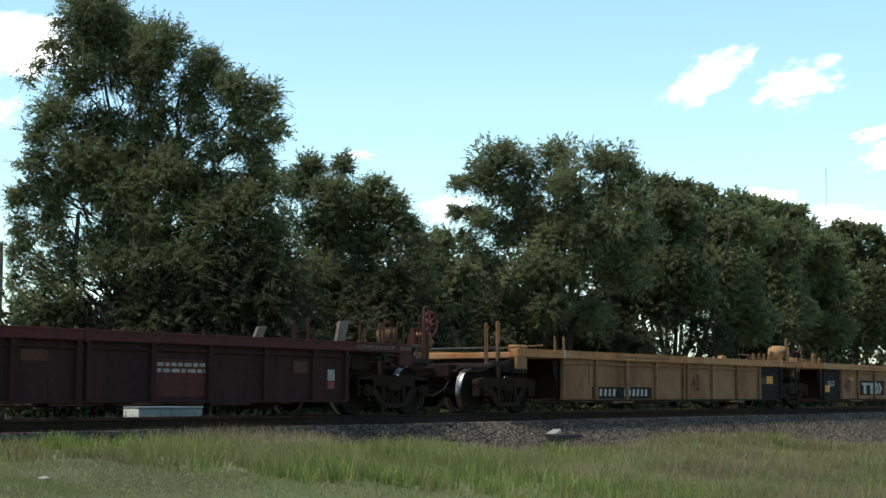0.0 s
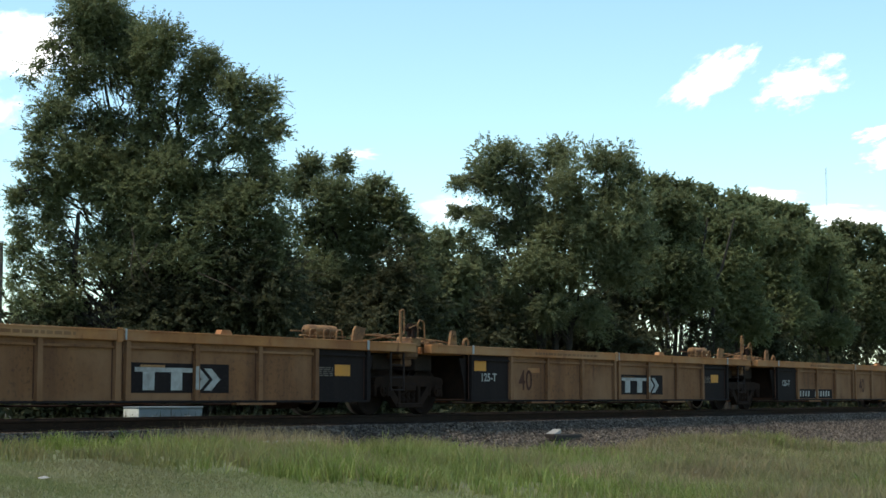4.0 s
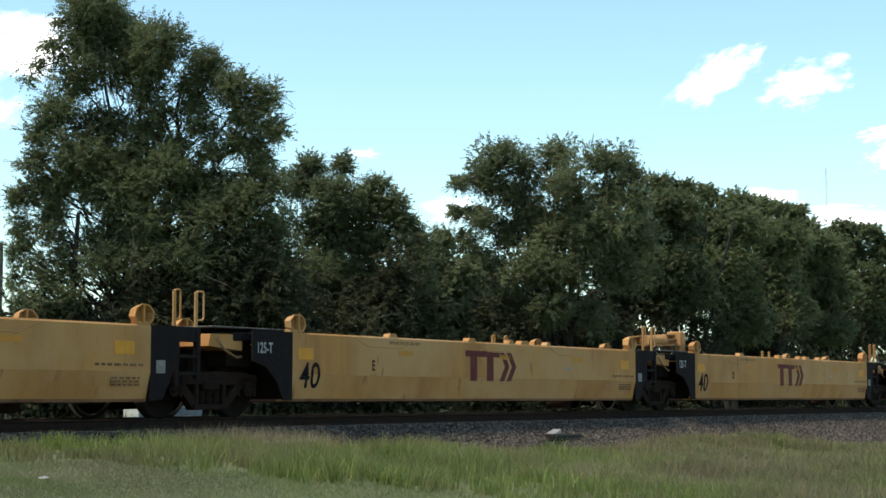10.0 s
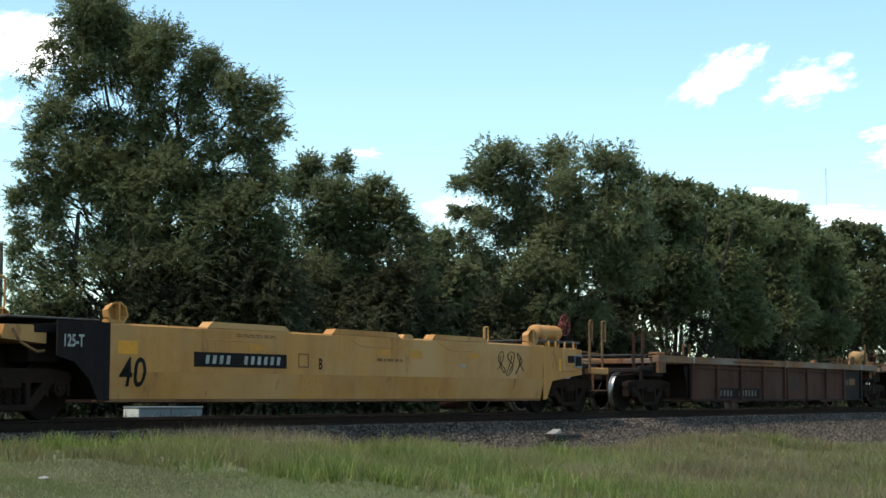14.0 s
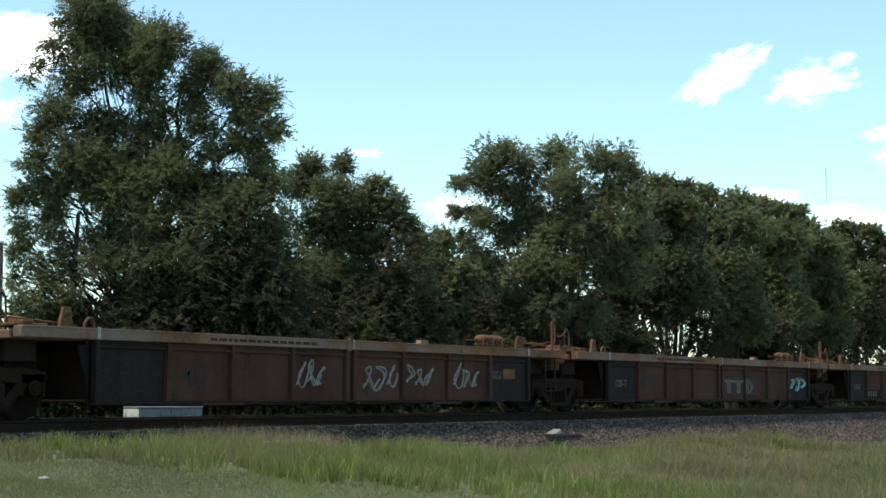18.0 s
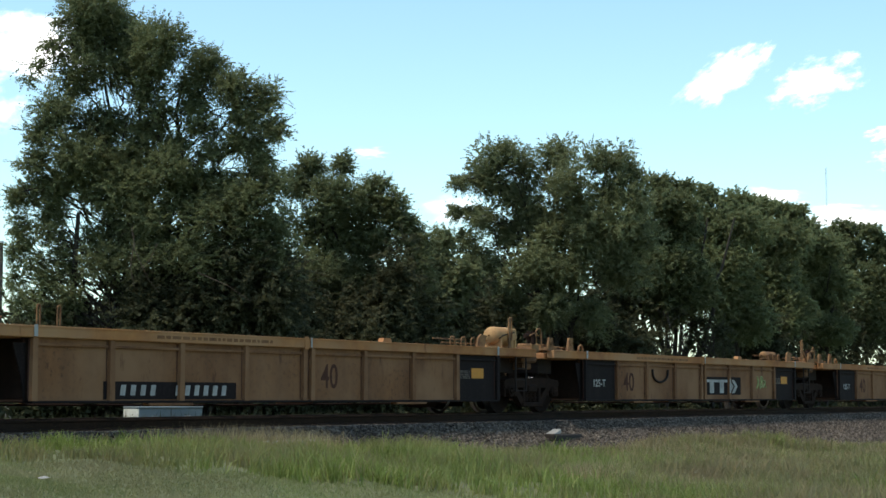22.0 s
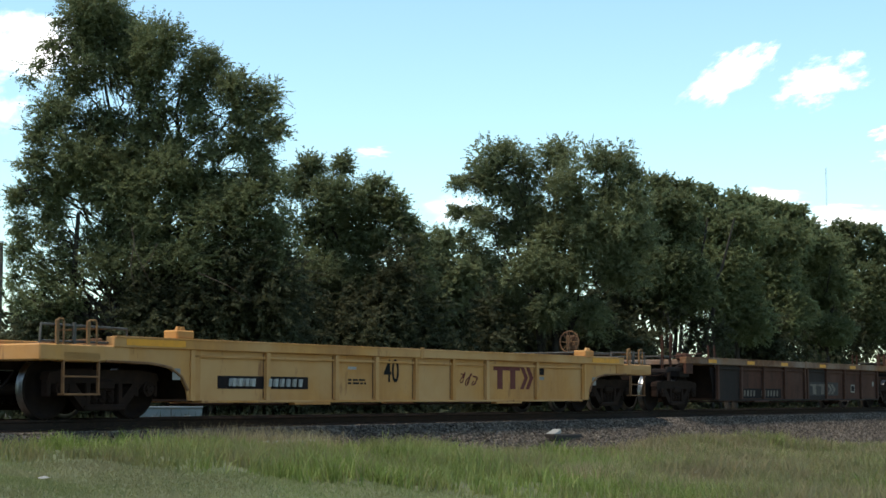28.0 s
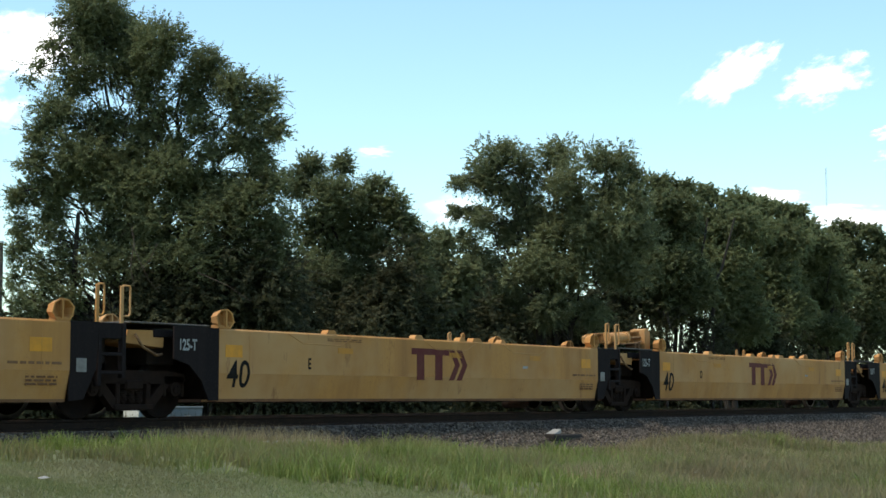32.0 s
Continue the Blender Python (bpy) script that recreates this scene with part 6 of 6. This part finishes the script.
def five_pack(places, kind, label, first=0):
    """Articulated set: units that share the trucks between them."""
    n = len(places)
    for i, p in enumerate(places):
        ends = ("coupled" if i == 0 and first == 0 else "joint", "coupled" if i == 4 - first else "joint")
        if kind == "smooth":
            t = smooth_unit(p, label, ends)
            if i == 0 or ends[1] == "coupled":
                number_panel(t, *((-4.35, -1.85) if i == 0 else (-4.62, -2.3)), 0.815, 1.05)
            else:
                block_emblem(t, -1.0, 0.95, 0.66, 1.26, M_WINE)
            lettering(t, "40", -6.25 if ends[0] == "joint" else -6.02, 0.50, 0.45, M_INK, -1.424, 0.92, 0.72)
            letter = "ABCDE"[(0, 4, 3, 2, 1)[i]] if i < 5 else "B"
            lettering(t, letter, -0.65 if ends[0] == "coupled" else (-1.42 if ends[1] == "coupled" else -4.15), 0.82, 0.19, M_INK, -1.424, 0.7)
            if i == 2:
                brake_rack(t)
            if ends[0] == "joint":
                lettering(t, "125-T", -7.4, 1.07, 0.18, M_WHITE, -1.419, 0.68)
                decal(t, -6.3, 0.98)
            else:
                decal(t, -7.12, 0.96, 0.5, 0.21)
                if p < 200:
                    scrawl(t, -5.95, -5.0, 0.98, 1.34, M_INK, 5 + i)
            if ends[1] == "coupled":
                part("placard_holder", Shape().box(-1.98, -1.96, -1.426, -1.419, 0.84, 1.08, 0.002).box(-1.72, -1.70, -1.426, -1.419, 0.84, 1.08, 0.002).box(-1.96, -1.72, -1.426, -1.419, 1.06, 1.08, 0.002).box(-1.96, -1.72, -1.426, -1.419, 0.84, 0.86, 0.002), M_TAN, t)
                tank(t, 7.25, -0.97, top_of(kind) + 0.3, M_YELLOW, 1.15, 0.17)
                handwheel(t, 8.2, -0.94, top_of(kind) + 0.5, M_RED)
                hoop(t, 4.22, -1.3, 1.44, 1.76, M_YELLOW, 0.14)
                decal(t, 7.06, 0.9, 0.13, 0.26)
                plate(t, "placard", 7.7, 8.05, 0.98, 1.27, M_CHALK, -1.455)
                plate(t, "placard", 7.74, 8.01, 1.02, 1.23, M_BLACK, -1.461)
                decal(t, 1.34, 1.06, 0.45, 0.15, -1.42, M_FADED)
                small_text(t, 0.32, 1.17, 1.04, 1, 0.05, M_TAN)
                scrawl(t, 4.5, 5.55, 0.72, 1.36, M_INK, 11, r=0.008)
                for x0, w in ((-4.3, 2.1), (-1.03, 2.1), (2.13, 2.04)):
                    part("well_lid", Shape().prism([(x0, 1.44), (x0 + w, 1.44), (x0 + w - 0.14, 1.53), (x0 + 0.12, 1.54)], -1.415, -1.2), M_YELLOW, t, "folded edge plate")
            else:
                decal(t, 5.65, 0.98)
                plate(t, "placard", 6.55, 6.75, 0.7, 0.9, M_CHALK, -1.418)
                small_text(t, 5.25, 6.3, 0.84, 1, 0.04, M_TAN)
                small_text(t, 5.6, 6.2, 0.74, 5, 0.03, M_TAN, -1.405)
            for x in (-3.3, 0.3, 3.4):
                decal(t, x, 1.1, 0.45, 0.1, -1.42, M_FADED)
            small_text(t, -3.6, -2.6, 1.36, 2, 0.018, M_TAN)
            plate(t, "placard", 3.1, 3.3, 0.93, 0.98, M_WHITE)
        else:
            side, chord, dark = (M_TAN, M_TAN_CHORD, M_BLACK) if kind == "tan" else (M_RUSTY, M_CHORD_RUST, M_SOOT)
            end = ends[0] == "coupled" or ends[1] == "coupled"
            t = ribbed_unit(p, label, side, chord, dark, ends, dark_bays=(0, 8) if not end else ((0,) if ends[1] == "coupled" else (8,)))
            faint = kind == "rusty"
            ink = M_GHOST if faint else M_WHITE
            dim = M_SHADE if faint else M_RUSTY
            if end:
                plate(t, "number_panel", -4.85, -1.85, 0.3, 0.57, M_BLACK, -1.36)
                bars(t, -4.55, -2.05, 0.36, 0.52, (4, 6), ink, -1.366)
                lettering(t, "40", 0.55 if ends[1] == "coupled" else 0.4, 0.5, 0.43, dim, -1.364, 0.82)
            else:
                x0 = -2.8 if i == 1 and p < 250 else 0.3
                if not (faint and i == 2):
                    block_emblem(t, x0, x0 + 1.95, 0.44, 0.79, ink, M_SHADE if faint else M_BLACK, -1.36)
                    xs = -1.7 if x0 < 0 else 1.6
                    part("emblem_stripe", Shape().prism([(xs, 0.45), (xs + 0.08, 0.45), (xs + 0.075, 0.82), (xs + 0.005, 0.82)], -1.428, -1.424), ink, t)
                lettering(t, "40", -4.36, 0.49, 0.43, dim, -1.364, 0.92)
            if ends[0] == "joint" and not (p < 100 and i == 2) and not (faint and i == 2):
                lettering(t, "125-T", -5.86, 0.66 if p < 100 else 0.58, 0.16, ink, -1.364, 1.12)
            if i == 1:
                # air hose hanging in one bay
                x0 = 1.8 if p < 250 else -2.95
                hose(t, [(x0 + 0.5 - 0.42 * math.cos(math.pi * k / 12), -1.385, 1.0 - 0.3 * math.sin(math.pi * k / 12) ** 0.7) for k in range(13)], M_SOOT, 0.028)
            patch = M_TAN if faint else M_FADED
            if p < 100 and not end:
                decal(t, -6.1, 0.49 if i == 1 else 0.86, 0.45, 0.2, -1.36, M_FADED)
                decal(t, -3.99, 0.85, 0.5, 0.1, -1.36, M_TAN_CHORD)
                decal(t, 0.42, 0.73, 0.55, 0.1, -1.36, M_TAN_CHORD)
            decal(t, 5.3, 0.71, 0.45, 0.2, -1.36, patch)
            small_text(t, 4.85, 5.25, 0.86, 5, 0.02, M_GHOST, -1.36)
            small_text(t, -3.8, -1.0, 1.28, 1, 0.05, M_TAN if not faint else M_RUSTY, -1.44)
            for x in (-6.3, 6.15):
                plate(t, "chord_mark", x, x + 0.07, 1.19, 1.36, M_WHITE, -1.452)
            plate(t, "chord_mark", 0.0, 0.04, 1.19, 1.36, M_WHITE, -1.452)
            part("stacking_stop", Shape().prism([(2.2, 1.34), (2.5, 1.34), (2.45, 1.42), (2.25, 1.42)], -1.4, -1.28), chord, t)
            mat = M_GEAR if kind == "tan" else M_GEAR_RUST
            for d in (-1, 1):
                top_gear(t, d, mat, 1.34, ends[0] if d < 0 else ends[1], i + 5 * (p > 280))
            if kind == "rusty" and i == 2:
                for k, (a, b) in enumerate(((-1.5, -0.7), (0.4, 1.5), (1.75, 2.7), (3.4, 4.4))):
                    scrawl(t, a, b, 0.44, 1.06, M_CHALK, 20 + k, -1.365, 0.022)
            if kind == "rusty" and i == 4:
                decal(t, 4.87, 1.2, 0.98, 0.12, -1.44)
                decal(t, 3.3, 1.2, 0.75, 0.1, -1.44, M_CYAN_DULL)
            if kind == "rusty" and i == 3:
                scrawl(t, 4.9, 6.1, 0.5, 1.0, M_CYAN, 31, -1.365, 0.016)
            if kind == "tan" and i == 4 and p < 100:
                scrawl(t, 3.4, 4.4, 0.45, 0.9, M_CHALK, 41, -1.365)
            if kind == "tan" and i == 1 and p > 100:
                scrawl(t, 3.5, 4.2, 0.5, 0.95, M_LIME, 43, -1.365, 0.02)
    # trucks: one under each outer end, one under each joint
    if first == 0:
        truck_at(places[0] - 8.1)
    for a, b in zip(places, places[1:]):
        truck_at((a + b) / 2)
    truck_at(places[-1] + 8.1)


def top_of(kind):
    return 1.44 if kind == "smooth" else 1.34


def maroon_car(place):
    t = ribbed_unit(place, "dark maroon rib-sided well car, sooty and empty", M_CLARET, M_MAROON, M_CLARET, ("coupled", "coupled"), 1.32, (-6.24, -5.42, -4.15, -2.82, -1.49, -0.24, -0.04, 1.31, 2.62, 4.0, 5.31, 6.24), ())
    for d in (-1, 1):
        top_gear(t, d, M_MAROON, 1.32, "coupled", 1)
    small_text(t, 1.44, 2.54, 0.87, 2, 0.056, M_CHALK, -1.366)
    plate(t, "fresh_patch", 1.4, 2.53, 0.34, 0.92, M_MAROON, -1.36)
    decal(t, -1.3, 0.85, 0.5, 0.16, -1.36, M_RUSTY)
    decal(t, 4.8, 0.75, 0.4, 0.2, -1.36, M_RUSTY)
    plate(t, "placard", 5.75, 5.95, 0.62, 0.82, M_CHALK, -1.36)
    plate(t, "placard", 5.75, 5.95, 0.48, 0.6, M_RED, -1.36)
    for x, w in ((6.5, 1.2), (7.85, 0.4)):
        small_text(t, x, x + w, 1.27, 2, 0.022, M_GHOST, -1.44)
    for x, h, w in ((3.72, 0.2, 0.2), (5.96, 0.38, 0.24)):
        part("stake", Shape().prism([(x, 1.32), (x + w, 1.32), (x + w + 0.12, 1.32 + h), (x + 0.1, 1.32 + h - 0.02)], -1.4, -1.34), M_GHOST, t, "leaning weathered stake on the top chord")
    truck_at(place - 8.1)
    truck_at(place + 8.15)


def slant_car(place):
    """Single smooth car whose sides taper in at both ends."""
    t = tagged(new("well_car"), "yellow smooth-sided well car with slanting ends, dusty and empty", "rail car", "well cars of the train")
    t.matrix_basis = on_track(place)
    TRAIN.append((t, place))
    top = 1.33
    for s in (-1, 1):
        part("upper_side", Shape().bar([(s * 1.42, 0.74), (s * 1.42, top - 0.03), (s * 1.4, top), (s * 1.22, top), (s * 1.22, top - 0.06), (s * 1.385, top - 0.08), (s * 1.385, 0.75)][::s], -8.1, 8.1), M_AMBER, t)
        part("lower_side", Shape().bar([(s * 1.325, 0.27), (s * 1.42, 0.738), (s * 1.385, 0.745), (s * 1.22, 0.30), (s * 1.05, 0.29), (s * 1.05, 0.265)][::s], -7.55, 7.55, 0, 2.1), M_AMBER, t)
    fl = Shape()
    for i in range(9):
        fl.box(-5.72 + 1.4 * i, -5.48 + 1.4 * i, -1.2, 1.2, 0.24, 0.34, 0.01)
    part("floor_crossbearer", fl, M_SOOT, t)
    for d in (-1, 1):
        end_gear(t, d, M_AMBER, "coupled", top)
        part("end_hood", Shape().prism([(d * a, b) for a, b in ((6.35, top - 0.06), (8.0, top - 0.1), (7.95, top + 0.05), (6.4, top + 0.07))][::d], -1.45, -1.1), M_AMBER, t)
        part("end_box", Shape().box(*sorted((d * 7.93, d * 8.7)), -1.45, -1.2, 0.86, 1.2, 0.03), M_AMBER, t)
        decal(t, min(d * 7.0, d * 7.9), 1.07, 0.9, 0.11)
        plate(t, "placard", *sorted((d * 8.03, d * 8.26)), 0.91, 1.08, M_CHALK, -1.452)
        step(t, d, M_TAN, top, 1.5 if d < 0 else 1.62)
        walkway(t, *sorted((d * 7.2, d * 8.9)), top + 0.02, M_GREY, 1.1)
        part("rail_stop", Shape().prism([(d * 8.3, 1.2), (d * 8.7, 1.2), (d * 8.72, 1.36), (d * 8.5, 1.38)][::d], -1.4, -1.36), M_AMBER, t)
    for x, w in ((7.14, 0.16), (7.8, 0.1)):
        hoop(t, x, -1.2, top, top + 0.4, M_AMBER, w)
    hoop(t, 9.24, -1.2, 1.0, 2.08, M_GEAR, 0.18)
    handwheel(t, 9.3, -1.08, 1.8, M_RED, 0.25)
    part("brake_stand", Shape().prism([(8.95, 1.0), (9.5, 1.0), (9.5, 1.62), (9.35, 1.72), (9.0, 1.66)], -1.1, -0.7), M_GEAR, t, "tan brake stand")
    part("brake_rod", Shape().tube((7.9, -1.1, 1.66), (8.8, -1.0, 1.68), 0.014, 6), M_GEAR, t)
    number_panel(t, -4.05, -1.85, 0.85, 1.09, (4, 5))
    lettering(t, "40", -5.75, 0.49, 0.45, M_INK, -1.424, 0.92, 0.74)
    scrawl(t, -5.75, -5.2, 0.85, 1.15, M_INK, 61)
    part("emblem_panel", Shape().bar([(-1.424, 0.74), (-1.424, 0.98), (-1.419, 0.98), (-1.419, 0.74)][::-1], 2.76, 4.31).bar([(-1.366, 0.45), (-1.424, 0.738), (-1.419, 0.738), (-1.36, 0.45)][::-1], 2.76, 4.31), M_OXIDE, t, "dark red emblem panel")
    for x in (2.98, 3.4, 3.82):
        part("emblem", Shape().bar([(-1.428, 0.76), (-1.428, 0.92), (-1.424, 0.92), (-1.424, 0.76)][::-1], x, x + 0.3), M_WINE, t)
    plate(t, "placard", 6.42, 6.9, 0.76, 0.98, M_CHALK)
    plate(t, "placard", 6.46, 6.86, 0.8, 0.94, M_BLACK, -1.425)
    for x in (-3.6, -1.2, 0.9, 3.2):
        decal(t, x, 1.21, 0.45, 0.07)
    small_text(t, 1.9, 2.4, 0.8, 1, 0.04, M_TAN)
    scrawl(t, 5.6, 6.2, 0.75, 1.1, M_TAN, 63, r=0.014)
    part("weld_bead", Shape().path([(-0.77, -1.421, 1.29), (-0.4, -1.421, 1.14), (1.0, -1.421, 1.13), (1.26, -1.421, 1.28)], 0.009, 5), M_AMBER, t)
    truck_at(place - 8.1)
    truck_at(place + 8.1)


GBAYS = (-6.5, -4.64, -2.74, -1.53, -0.25, 1.05, 2.3, 4.3, 6.4)


def arched_car(place):
    t = ribbed_unit(place, "bright yellow rib-sided well car with arched wheel fenders", M_YELLOW, M_YELLOW, M_YELLOW, ("coupled", "coupled"), 1.24, GBAYS, ())
    for d in (-1, 1):
        for y in (-1.40, 1.37):
            s = Shape().prism([(d * a, b) for a, b in ((6.3, 0.28), (6.58, 0.28), (6.62, 0.46), (6.76, 0.64), (7.02, 0.78), (7.4, 0.84), (8.2, 0.86), (8.2, 1.1), (6.3, 1.1))][::d], y, y + 0.03)
            part("end_web", s, M_YELLOW, t)
        arc = [(d * 6.6, -1.41, 0.44), (d * 6.74, -1.41, 0.65), (d * 7.0, -1.41, 0.79), (d * 7.4, -1.41, 0.845), (d * 8.4, -1.41, 0.87)]
        part("fender_lip", Shape().path(arc, 0.022, 6), M_TAN, t)
        part("end_platform", Shape().box(*sorted((d * 7.9, d * 9.7)), -1.42, 1.42, 0.86, 1.1, 0.02), M_YELLOW, t)
        decal(t, min(d * 8.0, d * 6.7), 1.11, 1.3, 0.1, -1.44)
        s = Shape().path([(d * 7.84, -1.3, 1.1), (d * 7.86, -1.3, 1.36), (d * 9.58, -1.3, 1.38), (d * 9.6, -1.3, 1.06)], 0.022, 6).path([(d * 7.9, -1.3, 1.14), (d * 9.6, -1.3, 1.14)], 0.018, 6).path([(d * 8.95, -1.32, 1.05), (d * 8.95, -1.32, 1.42)], 0.035, 6)
        part("handrail", s, M_GREY, t)
        step(t, d, M_YELLOW, 1.24, 1.46, 0.39)
        eye_plate(t, d * 6.7, -1.3, 1.24, M_YELLOW, 0.2)
        part("tie_down", Shape().box(*sorted((d * 6.45, d * 6.85)), -1.4, -1.1, 1.24, 1.38, 0.02), M_YELLOW, t)
        plate(t, "placard", min(d * 6.95, d * 6.75), min(d * 6.95, d * 6.75) + 0.18, 0.6, 0.78, M_CHALK, -1.40)
    handwheel(t, 7.7, -0.3, 1.62, M_GEAR_RUST, 0.25, True)
    hoop(t, 7.5, -0.35, 1.2, 1.86, M_GEAR_RUST, 0.1, flat=False)
    walkway(t, 6.7, 8.4, 1.36, M_GREY, 1.1)
    part("handbrake_post", Shape().box(7.8, 7.88, -0.36, -0.24, 1.0, 1.6, 0.01), M_GEAR_RUST, t)
    number_panel(t, -5.85, -3.5, 0.47, 0.68, y=-1.36)
    bars(t, -5.6, -3.7, 0.51, 0.64, (4, 6), M_WHITE, -1.430)
    lettering(t, "40", -1.25, 0.62, 0.43, M_INK, -1.364, 0.82)
    block_emblem(t, 2.6, 4.2, 0.5, 0.98, M_WINE, None, -1.36)
    plate(t, "placard", 4.38, 4.66, 0.8, 0.95, M_BLACK, -1.36)
    plate(t, "placard", 4.38, 4.66, 0.7, 0.77, M_CHALK, -1.36)
    plate(t, "placard", -2.35, -2.1, 0.83, 0.88, M_WHITE, -1.36)
    small_text(t, -2.35, -1.8, 0.66, 2, 0.035, M_INK, -1.36)
    scrawl(t, 1.3, 2.0, 0.55, 0.85, M_WINE, 71, -1.362)
    truck_at(place - 8.1)
    truck_at(place + 8.1)


def brown_car(place):
    t = ribbed_unit(place, "dark brown rib-sided well car, sooty, with yellow reflector marks", M_RUSTY, M_CHORD_RUST, M_SOOT, ("coupled", "coupled"), dark_bays=(0, 5))
    for d in (-1, 1):
        top_gear(t, d, M_RUSTY, 1.34, "coupled", 7)
    plate(t, "number_panel", -4.85, -1.85, 0.3, 0.57, M_BLACK, -1.36)
    bars(t, -4.55, -2.05, 0.36, 0.52, (4, 6), M_GHOST, -1.366)
    for x in (-6.9, -4.4, -2.0, 1.0, 3.6, 7.4):
        decal(t, x, 1.21, 0.5, 0.09, -1.44)
    block_emblem(t, 0.4, 2.5, 0.42, 0.72, M_GHOST, M_SHADE, -1.36)
    plate(t, "placard", 3.85, 4.2, 0.48, 0.72, M_CHALK, -1.36)
    plate(t, "placard", 3.9, 4.15, 0.52, 0.68, M_BLACK, -1.365)
    plate(t, "placard", 5.85, 6.0, 0.68, 0.82, M_CHALK, -1.36)
    truck_at(place - 8.1)
    truck_at(place + 8.1)


def train():
    maroon_car(-9.34)
    five_pack((11.03, 26.88, 42.8, 58.8, 74.77), "tan", "faded yellow rib-sided well car with black end panels, empty")
    slant_car(94.98)
    five_pack((115.42, 131.75, 147.95, 164.15, 180.3), "smooth", "dusty yellow smooth-sided well car, empty, with black end plates")
    five_pack((200.49, 216.9, 233.1, 249.2, 265.27), "rusty", "dark rusty brown rib-sided well car with sprayed marks, empty")
    five_pack((285.58, 301.83, 318.01, 334.25, 350.54), "tan", "faded yellow rib-sided well car with black end panels, empty")
    arched_car(370.9)
    brown_car(390.77)
    five_pack((411.06, 427.17, 443.23, 459.4), "smooth", "dusty yellow smooth-sided well car, empty, with black end plates")


trees()
shrubs()
clouds()
cabinet()
loose_things()
train()
stones(60000)
grass()


# ---- what moves ----
def motions():
    times = [k * 1.0 for k in range(33)]
    for thing, place in TRAIN:
        walk(thing, [(t, on_track(place - travelled(t))) for t in times])
    for wheels, d, place in WHEELSETS:
        # the wheels turn while they are near; far down the line they rest
        rows, last = [], None
        for k in range(961):
            t = k / 30
            at = place - travelled(t)
            if -22 < at < 42:
                last = pose(d * 0.9, 0, WHEEL_R) @ Matrix.Rotation(-(travelled(t) / WHEEL_R), 4, "Y")
                rows.append((t, last))
        if not rows:
            continue
        if rows[0][0] > 0:
            rows.insert(0, (0, rows[0][1]))
        if rows[-1][0] < 32:
            rows.append((32, rows[-1][1]))
        walk(wheels, rows)
    for ob, p, lean, drift in CLOUDS:
        walk(ob, [(t, Matrix.Translation(p + Vector((drift * t / 32, 0, 6 * t / 32 * (drift > 20)))) @ pose(0, 0, 0, 90, -lean, 0)) for t in (0, 16, 32)])


motions()
